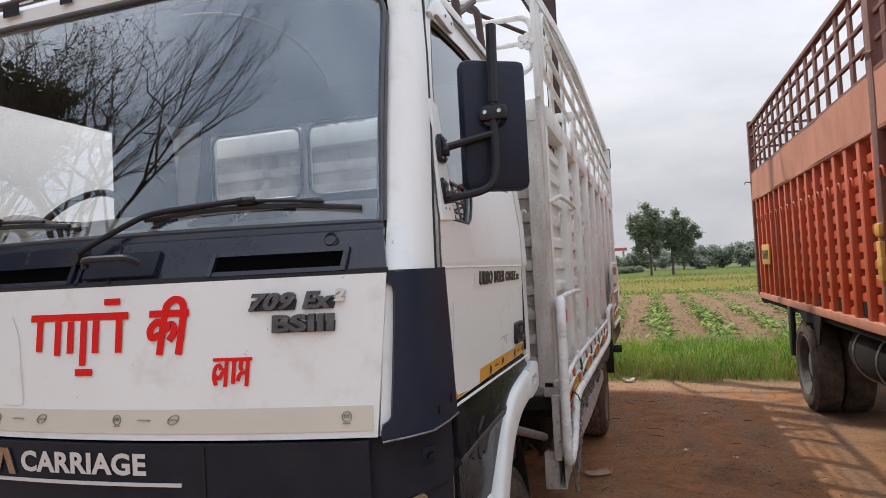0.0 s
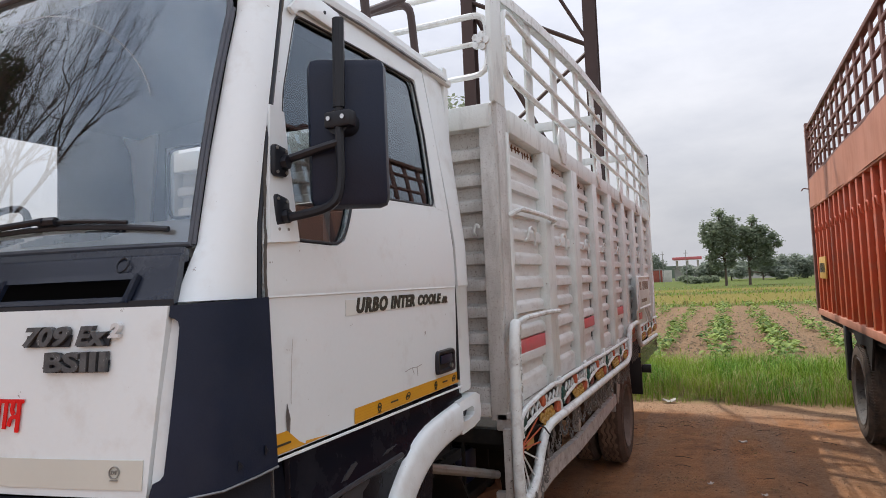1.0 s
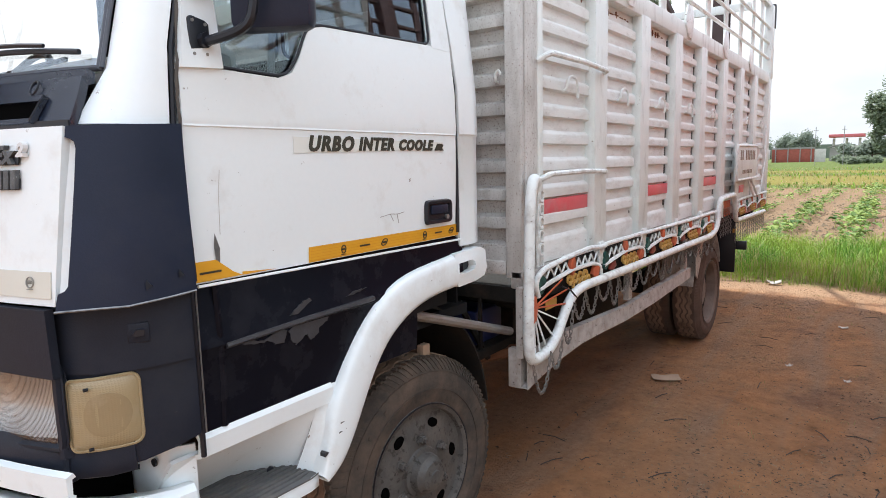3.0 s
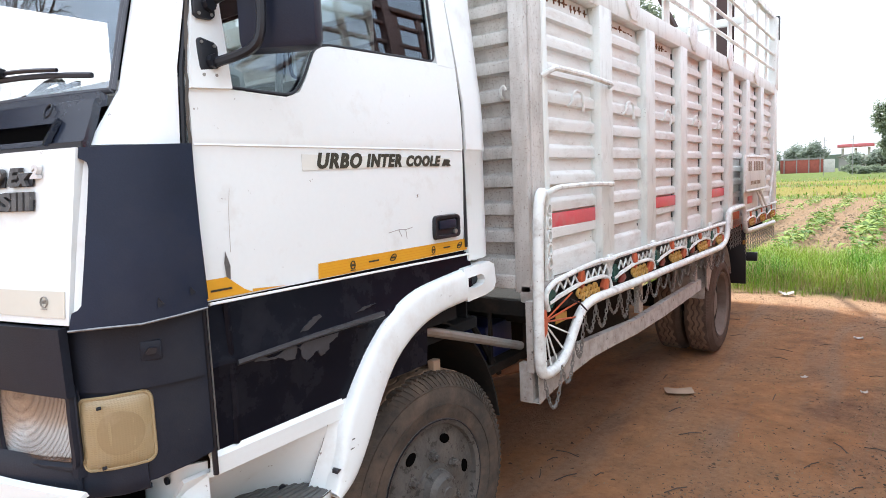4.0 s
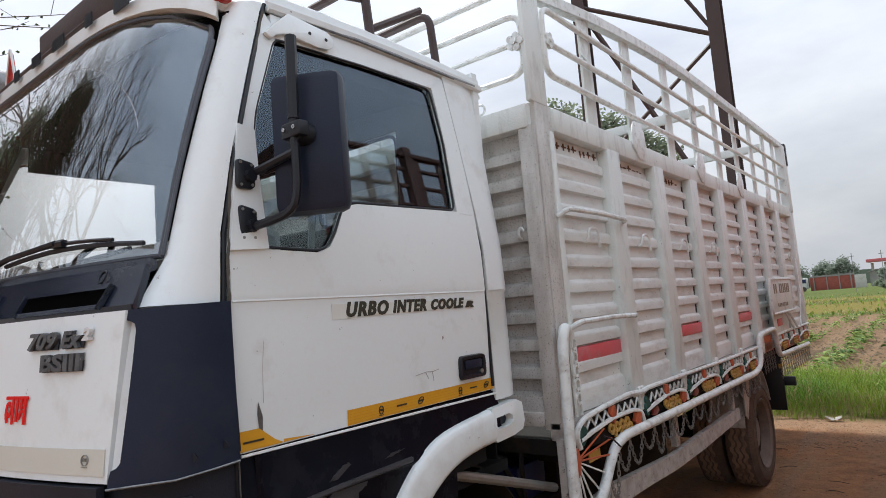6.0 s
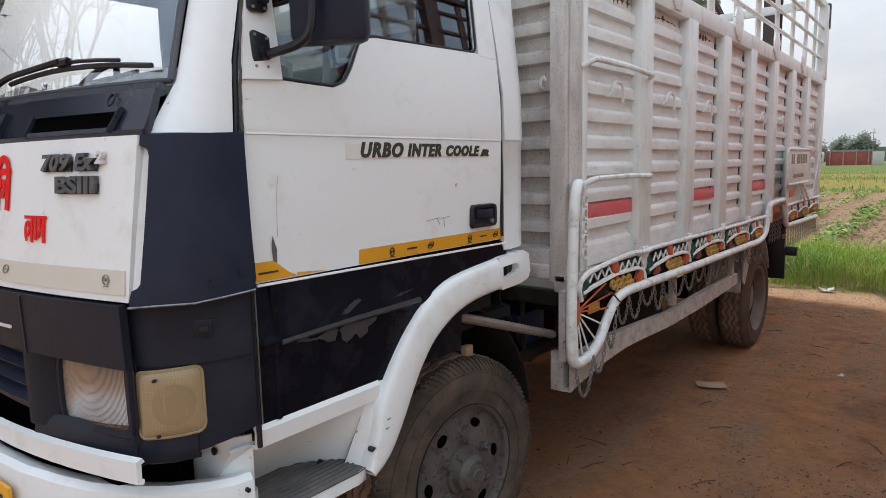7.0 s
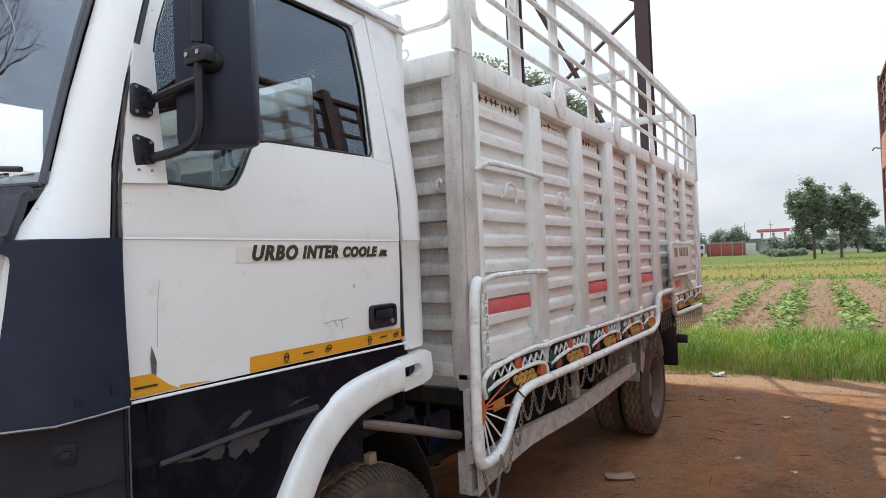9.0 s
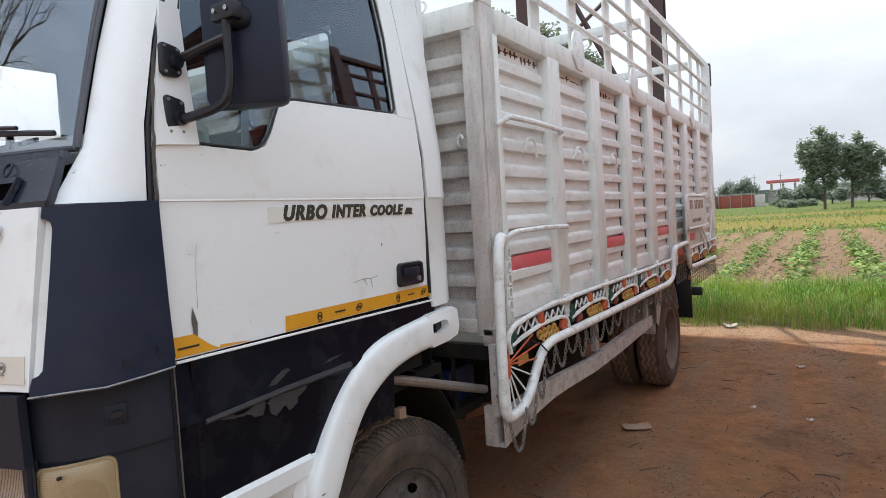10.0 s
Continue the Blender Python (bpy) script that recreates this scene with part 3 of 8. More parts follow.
part("reflective_band", sheet(rows, 0.002), M_CREAM, nose, "cream reflective tape")


def on_nose(bm, x, z, lift=0.003):
    """Lays a flat bmesh of the x-z plane onto the nose, its origin at x, z."""
    for v in bm.verts:
        px, pz, dep = v.co.x + x, v.co.z + z, v.co.y
        v.co = Vector((px, front_y(px - XC, min(pz, 1.72)) - lift - dep, pz))
    return bm


def flat_text(text, size, depth, wide=0.0, **kw):
    bm = lettering(text, size, depth, **kw)
    x0, x1 = min(v.co.x for v in bm.verts), max(v.co.x for v in bm.verts)
    k = wide / (x1 - x0) if wide else 1.0
    for v in bm.verts:
        v.co = Vector(((v.co.x - x0) * k, v.co.z + depth / 2, v.co.y))
    return bm


def letters(name, bm, mat, parent, label=""):
    """Each letter of a word as a part of its own."""
    left = set(bm.verts)
    while left:
        group, todo = set(), [next(iter(sorted(left, key=lambda v: v.index)))]
        while todo:
            v = todo.pop()
            if v in group:
                continue
            group.add(v)
            todo += [e.other_vert(v) for e in v.link_edges]
        one = bmesh.new()
        made = {v: one.verts.new(v.co) for v in sorted(group, key=lambda v: v.index)}
        for f in {f for v in group for f in v.link_faces}:
            one.faces.new([made[v] for v in f.verts])
        part(name, one, mat, parent, label)
        left -= group
    bm.free()


def badge(text, x, z, wide, high, shear, label, mat=None, plate=0.003):
    """Raised letters on a thin dark backing, their left foot at x, z."""
    bm = flat_text(text, high / 0.70, 0.010, wide, shear=shear, bold=0.0022, spacing=1.04)
    letters("badge_letter", on_nose(bm, x, z), mat or M_EMBLEM, nose, label)
    if plate:
        bm = bmesh.new()
        prism(bm, [(x - 0.003, z - 0.004), (x + wide - 0.25 * high * shear, z - 0.004), (x + wide + 0.002, z + high * 0.55), (x + high * shear * 0.5, z + high * 0.55)], "y", 0.0, plate)
        part("badge_backing", on_nose(bm, 0, 0), M_SEAL, nose, "dark badge backing")


badge("709", -0.456, 1.650, 0.110, 0.036, 0.25, "grey raised model number badge")
badge("Ex", -0.328, 1.650, 0.072, 0.036, 0.25, "grey raised letters, paint worn")
badge("2", -0.255, 1.664, 0.024, 0.026, 0.2, "pale superscript figure", M_SIGNWHITE, 0.0)
badge("BSIII", -0.398, 1.598, 0.142, 0.036, 0.0, "grey raised emission badge")


def curve_pts(pts, steps=5):
    """A smooth line through points (Catmull-Rom)."""
    p = [Vector(q) for q in pts]
    p = [p[0] * 2 - p[1]] + p + [p[-1] * 2 - p[-2]]
    out = []
    for i in range(1, len(p) - 2):
        for k in range(steps):
            t = k / steps
            out.append(0.5 * ((2 * p[i]) + (p[i + 1] - p[i - 1]) * t + (2 * p[i - 1] - 5 * p[i] + 4 * p[i + 1] - p[i + 2]) * t * t + (3 * p[i] - p[i - 1] - 3 * p[i + 1] + p[i + 2]) * t ** 3))
    return out + [p[-2]]


def strokes(lines, scale, width, x, z, slant=0.12):
    bm = bmesh.new()
    for k, pts in enumerate(lines):
        q = [Vector((px * scale + pz * scale * slant, pz * scale)) for px, pz in pts]
        ribbon(bm, curve_pts([tuple(v) for v in q]) if len(q) > 2 else q, width, 0.0016 + 0.0002 * k)
    return on_nose(bm, x, z)


# red words: "ki", "labh"; the name is kept as plain bars under one head line
KI = [[(-0.02, 1.0), (1.05, 1.0)], [(0.40, 1.0), (0.40, 0.0)], [(0.40, 0.72), (0.22, 0.80), (0.06, 0.62), (0.14, 0.42), (0.40, 0.52)], [(0.40, 0.55), (0.62, 0.74), (0.72, 0.56), (0.62, 0.34)],
      [(0.92, 1.0), (0.92, 0.0)], [(0.92, 1.0), (0.84, 1.26), (0.62, 1.34), (0.44, 1.20), (0.42, 1.02)]]
LABH = [[(-0.05, 1.0), (1.5, 1.0)], [(0.30, 0.62), (0.22, 0.80), (0.06, 0.70), (0.02, 0.35), (0.12, 0.05)], [(0.06, 0.42), (0.22, 0.30), (0.34, 0.50), (0.46, 0.66)], [(0.50, 1.0), (0.50, 0.0)], [(0.80, 1.0), (0.80, 0.1)],
        [(1.10, 1.0), (1.06, 0.72), (1.14, 0.58)], [(1.34, 1.0), (1.34, 0.0)], [(1.34, 0.52), (1.08, 0.46), (0.98, 0.20)]]
part("painted_word", strokes(KI, 0.098, 0.017, -0.725, 1.552), M_REDPAINT, nose, "red painted script word")
part("painted_word", strokes(LABH, 0.062, 0.008, -0.545, 1.475, 0.05), M_REDPAINT, nose, "small red painted script word")
PAINT = [(-1.075, -0.775, 1.640, 1.658), (-0.925, -0.875, 1.505, 1.522), (-0.845, -0.80, 1.676, 1.692)]
for x, z0, z1 in ((-1.045, 1.565, 1.64), (-0.985, 1.555, 1.64), (-0.945, 1.56, 1.64), (-0.905, 1.53, 1.64), (-0.868, 1.56, 1.64), (-0.80, 1.56, 1.64)):
    PAINT.append((x - 0.009, x + 0.009, z0, z1 - 0.0005))
for x0, x1, z0, z1 in PAINT:
    part("painted_bar", on_nose(obox(x0, x1, 0.0, 0.0016, z0, z1), 0, 0), M_REDPAINT, nose, "red painted bar")
def tape_ring(x, wide, high, lean):
    bm = bmesh.new()
    pts = []
    for k in range(15):
        a = 2 * math.pi * k / 14
        u, w = wide * math.cos(a), high * math.sin(a)
        pts.append((x + u * math.cos(lean) - w * math.sin(lean), 1.401 + u * math.sin(lean) + w * math.cos(lean)))
    ribbon(bm, pts, 0.0011, 0.003)
    part("tape_print", on_nose(bm, 0, 0), M_TAPEINK, nose)


for x in (-1.56, -1.175, -0.796, -0.228):
    tape_ring(x, 0.0105, 0.0115, 0.0)
    part("tape_letters", on_nose(flat_text("DT", 0.0115, 0.003, 0.0125), x - 0.0062, 1.3975), M_TAPEINK, nose)
    part("tape_print", on_nose(obox(x - 0.008, x + 0.008, 0.0, 0.003, 1.3855, 1.3870), 0, 0), M_TAPEINK, nose)
for x in (-1.48, -1.103, -0.722):
    part("tape_print", on_nose(obox(x - 0.017, x + 0.017, 0.0, 0.003, 1.399, 1.4015), 0, 0), M_TAPEINK, nose)
    tape_ring(x + 0.079, 0.0155, 0.0095, 0.5)
    part("tape_print", on_nose(obox(x + 0.069, x + 0.089, 0.0, 0.003, 1.399, 1.402), 0, 0), M_TAPEINK, nose)
bm = bmesh.new()
ribbon(bm, curve_pts([(-1.145, 1.655), (-1.118, 1.60), (-1.105, 1.52), (-1.092, 1.445), (-1.105, 1.432), (-1.16, 1.432)]), 0.0022, 0.0008)
part("paint_patch", on_nose(bm, 0, 0, 0.002), M_CREAM, nose, "faint edge of an old paint patch")

# dark cowl under the windscreen, with air slots
rows = []
for z, out in ((1.726, 0.0), (1.75, 0.0), (1.79, 0.002), (1.822, 0.006), (1.828, 0.006), (1.832, -0.004), (1.838, -0.002), (1.846, 0.0)):
    hw = lerp(0.925, 0.888, (z - 1.726) / 0.146)
    rows.append([(XC + d, front_y(d, z) - out, z) for d in span(-hw, hw, 24)])
cowl = part("cowl_panel", sheet(rows, 0.02), M_COWL, lorry, "dark scuffed plastic cowl with air slots")
for x0, x1 in ((-0.562, -0.252), (-1.895, -1.575), (-1.25, -0.98)):
    bm = bmesh.new()
    rows = [[(x, front_y(x - XC, z) - 0.004, z) for x in span(x0, x1, 8)] for z in (1.742, 1.780)]
    # black sheet laid on the cowl for the slot's unlit depth
    part("air_slot", sheet(rows, 0.004), M_VOID, cowl, "air intake slot, its unlit depth drawn as flat black")
    rows = [[(x, front_y(x - XC, z) - 0.012, z) for x in span(x0 - 0.01, x1 + 0.008, 8)] for z in (1.780, 1.793)]
    part("slot_hood", sheet(rows, 0.012), M_COWL, cowl)
    rows = [[(x, front_y(x - XC, z) - e, z) for x in span(x0 - 0.012, x1 + 0.012, 8)] for z, e in ((1.728, 0.0), (1.733, 0.010), (1.743, 0.012), (1.745, -0.004))]
    part("slot_sill", sheet(rows, 0.006), M_COWL, cowl)
    for x in (x0 - 0.008, x1 + 0.008):
        rows = [[(x + e, front_y(x - XC, z) - 0.013, z) for e in (-0.007, 0.007)] for z in (1.734, 1.765, 1.790)]
        part("slot_cheek", sheet(rows, 0.010), M_COWL, cowl)
rows = [[(x, front_y(x - XC, z) - 0.014, z) for x in span(-0.93, -0.72, 8)] for z in (1.745, 1.785, 1.805)]
part("grab_recess", sheet(rows, 0.012), M_BLACK2, cowl)
part("grab_handle", otube([(-0.90, -1.845, 1.775), (-0.885, -1.865, 1.79), (-0.76, -1.855, 1.79), (-0.745, -1.83, 1.775)], 0.009, 8, 0.02), M_SEAL, cowl)
for d in (-0.47, 0.12, 0.22):
    part("cowl_rib", sheet([[(XC + d + e, front_y(d, z) - 0.008, z) for e in (-0.006, 0.006)] for z in (1.73, 1.79, 1.825)], 0.012), M_COWL, cowl)
bm = bmesh.new()
tube(bm, [(-0.290 + 0.017 * math.cos(a), front_y(0.78, 1.812) - 0.009 + 0.006 * math.sin(a), 1.811 + 0.015 * math.sin(a)) for a in span(0, 2 * math.pi * 11 / 12, 11)], 0.0022, 5, True)
part("filler_cap", bm, M_SEAL, cowl)
part("cowl_gap", sheet([[(XC + d, front_y(d, 1.722) + 0.012, z) for d in span(-0.93, 0.93, 16)] for z in (1.715, 1.735)], 0.004), M_SEAL, cowl)


# windscreen
def shield(u, v, lift=0.0):
    """Point on the windscreen: u from -1 to 1 across, v from 0 to 1 up."""
    e = max(0.0, (v - 0.88) / 0.12)
    hw = lerp(0.876, 0.828, v) - 0.045 * (1 - math.sqrt(max(0.0, 1 - e * e)))
    d = u * hw
    yb, yt = -1.742 + (0.143 if u > 0 else 0.070) * (d / 0.865) ** 2, -1.545 + (0.160 * u ** 5 if u > 0 else 0.060 * u ** 14)
    zb, zt = 1.853, 2.588 - 0.050 * abs(u) ** 14
    y = lerp(yb, yt, v) - 0.03 * math.sin(math.pi * v) * (1 - 0.75 * u ** 4)
    return (XC + d, y - lift, lerp(zb, zt, v))


WIDE = [-1, -0.98, -0.955, -0.92, -0.88, -0.84, -0.78, -0.7, -0.6, -0.45, -0.3, -0.15, 0, 0.15, 0.3, 0.45, 0.6, 0.7, 0.78, 0.84, 0.88, 0.92, 0.955, 0.98, 1]
CUT = [0, 0.1, 0.2, 0.3, 0.4, 0.5, 0.6, 0.7, 0.8, 0.88, 0.93, 0.96, 0.98, 0.993, 1]
rows = [[shield(u, v) for u in WIDE] for v in CUT]
screen = part("windscreen", sheet(rows, 0.005), M_SHIELD, lorry, "large curved windscreen reflecting branches", 60)
screen.visible_shadow = False
edge = [shield(u, 0, 0.005) for u in span(-1, 1, 20)] + [shield(1, v, 0.003) for v in CUT[1:]] + [shield(u, 1, 0.006) for u in span(1, -1, 20)][1:] + [shield(-1, v, 0.005) for v in CUT[-2:0:-1]]
part("windscreen_seal", tube(bmesh.new(), edge, 0.0085, 8, True), M_SCREENSEAL, lorry, "grey-black rubber windscreen seal")
edge2 = [shield(1.010, v, 0.008) for v in span(0.0, 0.92, 10)]
part("seal_trim", tube(bmesh.new(), edge2, 0.0055, 6), M_SCREENSEAL, lorry)
# wipers
for x0, u1, u0 in ((-0.955, 0.95, 0.30), (-1.78, 0.02, -0.62)):
    elbow = shield((x0 + 0.17 - XC) / 0.88, 0.071, 0.035)
    clip = shield(lerp(u0, u1, 0.50), 0.095, 0.036)
    wip = part("wiper", otube([(x0, front_y(x0 - XC, 1.80) - 0.03, 1.800), (x0 + 0.02, front_y(x0 - XC, 1.80) - 0.032, 1.818), elbow, clip], 0.008, 8, 0.05), M_SEAL, lorry, "black windscreen wiper")
    blade = [shield(lerp(u0, u1, k), 0.052 + 0.021 * math.sin(k * 3.1), 0.016) for k in span(0, 1, 8)]
    part("blade", tube(bmesh.new(), blade, 0.0065, 6), M_WIPER, wip)
    part("blade_bow", tube(bmesh.new(), [shield(lerp(u0, u1, k), 0.064 + 0.027 * math.sin(k * 3.1), 0.026) for k in span(0.15, 0.85, 6)], 0.005, 6), M_SEAL, wip)
    part("blade_clip", tube(bmesh.new(), [shield(lerp(u0, u1, k), 0.092, 0.03) for k in (0.47, 0.55)], 0.011, 6), M_SEAL, wip)
    part("spindle", disc(bmesh.new(), (x0, front_y(x0 - XC, 1.80) - 0.02, 1.800), 0.018, "y", 12, 0.04), M_SEAL, wip)
# long arc scratch left by a wiper
arc = [shield(0.31 + 0.56 * math.sin(a), 0.425 + 0.45 * math.cos(a), 0.0062) for a in span(-0.02, 1.40, 24)]
part("wiper_scratch", tube(bmesh.new(), arc, 0.0007, 4), M_SIGNWHITE, screen, "pale arc scratch")


# cab sides, doors, pillars, both sides
def cab_side(side):
    ahead = 0.0 if side > 0 else 0.075  # the far side stands a little further forward

    def P(x, y, z):
        return (mir(x, side), y - ahead, z)

    def skin(ys, lo, hi, n=8, crease=True):
        rows = []
        for t in span(0, 1, n):
            row = []
            for y in ys:
                z = lerp(lo(y), hi(y), t)
                x = side_x(y, z) + (0.007 if crease and z > 1.728 else 0.0) - 0.010 * max(0.0, (1.5 - z)) * 2
                row.append(P(x, y, z))
            rows.append(row)
        return sheet(rows, 0.028)

    # A-pillar
    w_line = [(-0.160, -1.680, 1.728)] + [Vector(shield(1.012, v)) for v in (0.0, 0.32, 0.70, 0.90)] + [(-0.262, -1.345, 2.605)]
    d_line = [(-0.090, -1.510, 1.728), (-0.092, -1.500, 1.90), (-0.102, -1.455, 2.10), (-0.130, -1.375, 2.35), (-0.158, -1.310, 2.53), (-0.166, -1.285, 2.605)]
    rows = []
    for w, d in zip(w_line, d_line):
        row = []
        for t in span(0, 1, 6):
            q = Vector(w).lerp(Vector(d), t)
            b = math.sin(math.pi * t) ** 0.7 * 0.020
            row.append(P(q.x + b * 0.75, q.y - b, q.z))
        rows.append(row)
    part("a_pillar", sheet(rows, 0.02), M_CAB, lorry, "white windscreen pillar with chipped paint")
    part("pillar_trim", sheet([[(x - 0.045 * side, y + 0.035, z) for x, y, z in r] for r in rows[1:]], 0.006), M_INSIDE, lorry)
    # seal gap between pillar and door
    gap = [P(x - 0.004, y + 0.012, z) for x, y, z in d_line]
    gap = [P(-0.070, -1.492, 1.37), P(-0.078, -1.494, 1.55)] + gap
    part("door_gap", tube(bmesh.new(), gap, 0.0065, 6), M_SEAL, lorry)
    # corner panel
    top = [(-0.140, -1.708), (-0.108, -1.672), (-0.084, -1.61), (-0.072, -1.55), (-0.066, -1.497)]
    bot = [(-0.150, -1.760), (-0.098, -1.722), (-0.066, -1.65), (-0.054, -1.57), (-0.050, -1.500)]
    def deflector(k, t, s=0.0, deep=0.0):
        """Column k, height t, moved a share s towards the next column."""
        a, b = Vector(top[k]), Vector(bot[k])
        q = b.lerp(a, t)
        if s:
            q = q.lerp(Vector(bot[k + 1]).lerp(Vector(top[k + 1]), t), s)
        return P(q.x - deep, q.y + deep, lerp(1.342 + 0.002 * k + 0.003 * math.sin(k * 2.1), 1.722 + 0.002 * k, t))

    rows = [[deflector(0, t, cut)] + [deflector(k, t) for k in range(1, 5)] for t, cut in ((0, 0.0), (0.05, 0.0), (0.10, 0.05), (0.115, 0.25), (0.14, 0.36), (0.4, 0.40), (0.7, 0.43), (0.88, 0.43), (0.915, 0.36), (0.93, 0.20), (0.94, 0.0), (1.0, 0.0))]
    corner = part("corner_panel", sheet(rows, 0.012), M_BLACK, lorry, "dark plastic cab corner deflector")
    rows = [[deflector(0, t, e, 0.010) for e in (0.02, 0.3, 0.6, 0.9)] for t in span(0.03, 0.97, 5)]
    part("corner_edge", sheet(rows, 0.006), M_CAB, corner, "white painted edge behind the deflector")
    part("corner_hem", tube(bmesh.new(), [deflector(k, 0.004, 0, -0.004) for k in range(5)], 0.0028, 5), M_BADGE, corner, "rubbed pale lower edge")
    for k, t, w in ((2, 0.105, 0.010), (3, 0.13, 0.010)):
        shape = [(0.45, -w), (0.62, -0.4 * w), (0.52, 0.5 * w), (0.47, w), (0.44, 0.3 * w)]
        bm = bmesh.new()
        rim_a = [bm.verts.new(deflector(k, t + e / 0.38, g, -0.0030)) for g, e in shape]
        rim_b = [bm.verts.new(deflector(k, t + e / 0.38, g, 0.004)) for g, e in shape]
        bm.faces.new(rim_a)
        bm.faces.new(rim_b[::-1])
        for i in range(5):
            bm.faces.new((rim_a[i], rim_b[i], rim_b[(i + 1) % 5], rim_a[(i + 1) % 5]))
        part("tear", bm, M_SEAL, corner, "small torn hole")
    # lower corner with lamps
    plan = [(-0.262, -1.742), (-0.20, -1.728), (-0.145, -1.695), (-0.100, -1.63), (-0.078, -1.565), (-0.070, -1.505)]
    rows = [[P(x, y, lerp(0.945 + 0.012 * k, 1.335 + 0.010 * k, t)) for k, (x, y) in enumerate([(-0.208, -1.731)] + plan[1:])] for t in span(0, 1, 4)]
    low = part("lamp_corner", sheet(rows, 0.014), M_BLACK2, lorry, "faded dark lamp surround at cab corner")
    rows = [[P(x + 0.006, y - 0.006, lerp(1.195, 1.335 + 0.008 * k, t)) for k, (x, y) in enumerate(plan)] for t in (0, 0.5, 1)]
    part("filler_panel", sheet(rows, 0.006), M_BLACK2, low)
    bm = obox(-0.022, 0.022, -0.006, 0.006, -0.022, 0.022, 0.003)
    part("latch_plate", moved(bm, Matrix.Translation(P(-0.092, -1.622, 1.277)) @ Matrix.Rotation(radians(-62 * -side), 4, "Z")), M_BLACK2, low)
    bm = prism(bmesh.new(), [(-0.012, -0.003), (-0.006, -0.008), (0.010, -0.006), (0.012, 0.006), (-0.004, 0.007)], "y", -0.010, 0.008)
    part("latch_slot", moved(bm, Matrix.Translation(P(-0.0885, -1.624, 1.278)) @ Matrix.Rotation(radians(-62 * -side), 4, "Z")), M_SEAL, low)
    rows = [[P(x, y, lerp(0.945, 1.012, t)) for x, y in ((-0.275, -1.744), (-0.208, -1.731))] for t in (0, 1)]
    part("lower_lip", sheet(rows, 0.014), M_BLACK2, low)
    # turn signal
    lp = [(-0.198, -1.7355), (-0.172, -1.722), (-0.145, -1.700), (-0.118, -1.663), (-0.101, -1.627)]

    def on_lens(u, t, out):
        """u across and t up, both from -1 to 1."""
        k = (u + 1) * 2
        i = min(3, int(k))
        a, b = Vector(lp[i]), Vector(lp[i + 1])
        q = a.lerp(b, k - i)
        w = (b - a).normalized()
        return P(q.x - w.y * -1 * out, q.y - w.x * out, 1.099 + 0.080 * t + 0.010 * (u + 1) / 2)

    def corner_cut(t):
        c = 0.26
        e = max(0.0, (abs(t) - (1 - c)) / c)
        return 1 - 0.22 * (1 - math.sqrt(max(0.0, 1 - e * e)))
    ts = [-1, -0.985, -0.95, -0.90, -0.83, -0.74, -0.4, 0, 0.4, 0.74, 0.83, 0.90, 0.95, 0.985, 1]
    lens = [[on_lens(u * corner_cut(t), t, 0.003 + 0.011 * (1 - abs(u) ** 6) * (1 - abs(t) ** 6)) for u in span(-1, 1, 12)] for t in ts]
    sig = part("turn_signal", sheet(lens, 0.006), M_AMBER, lorry, "faded amber turn signal lens", 60)
    rim = [lens[0][k] for k in range(13)] + [lens[i][12] for i in range(1, 15)] + [lens[14][k] for k in range(11, -1, -1)] + [lens[i][0] for i in range(13, 0, -1)]
    bowl = []
    for k in span(-0.985, 0.985, 14):
        half = math.sqrt(1 - k * k)
        bowl.append([on_lens(0.22 + 0.56 * half * e, 0.62 * k, 0.0034 + 0.011 * (1 - abs(0.22 + 0.56 * half * e) ** 6) * (1 - abs(0.62 * k) ** 6)) for e in span(-1, 1, 8)])
    part("lens_bowl", sheet(bowl, 0.003), M_AMBERBOWL, sig, "darker round bulb recess", 60)
    part("lens_rim", tube(bmesh.new(), rim, 0.0042, 6, True), M_AMBER, sig)
    for z in (1.166, 1.032):
        part("lens_screw", disc(bmesh.new(), P(-0.142, -1.722, z), 0.004, "y", 8, 0.008), M_SEAL, sig)
    # headlamp
    def on_lamp(u, t, back=0.0, grow=1.0):
        """u across and t up, both from -1 to 1, with rounded corners."""
        u, t = u * grow, t * grow
        e = max(0.0, (abs(t) - 0.55) / 0.45)
        x = -0.362 + 0.160 * u * (1 - 0.13 * (1 - math.sqrt(max(0.0, 1 - min(1.0, e) ** 2))))
        y = -1.786 + 0.024 * ((x + 0.54) / 0.28) ** 2 + 0.006 * abs(t) ** 3
        return P(x, y + back, 1.106 + 0.096 * t + 0.016 * u)
    fine = [-1, -0.985, -0.95, -0.88, -0.78, -0.6, -0.3, 0, 0.3, 0.6, 0.78, 0.88, 0.95, 0.985, 1]
    bowl = [[on_lamp(u, t, 0.008 + 0.055 * (1 - ((t - 0.04) / (0.96 if t > 0.04 else 1.04)) ** 2) * (1 - u ** 6)) for u in span(-1, 1, 16)] for t in fine]
    lamp = part("headlamp", sheet(bowl, 0.006), M_REFLECTOR, lorry, "rectangular headlamp with fluted glass")
    face = [[on_lamp(u, t, 0.0) for u in span(-1, 1, 12)] for t in fine]
    gl = part("lens", sheet(face, 0.004), M_LENS, lamp, "clear fluted headlamp glass", 60)
    gl.visible_shadow = False
    n = len(fine) - 1
    ring = [face[0][k] for k in range(13)] + [face[i][12] for i in range(1, n + 1)] + [face[n][k] for k in range(11, -1, -1)] + [face[i][0] for i in range(n - 1, 0, -1)]
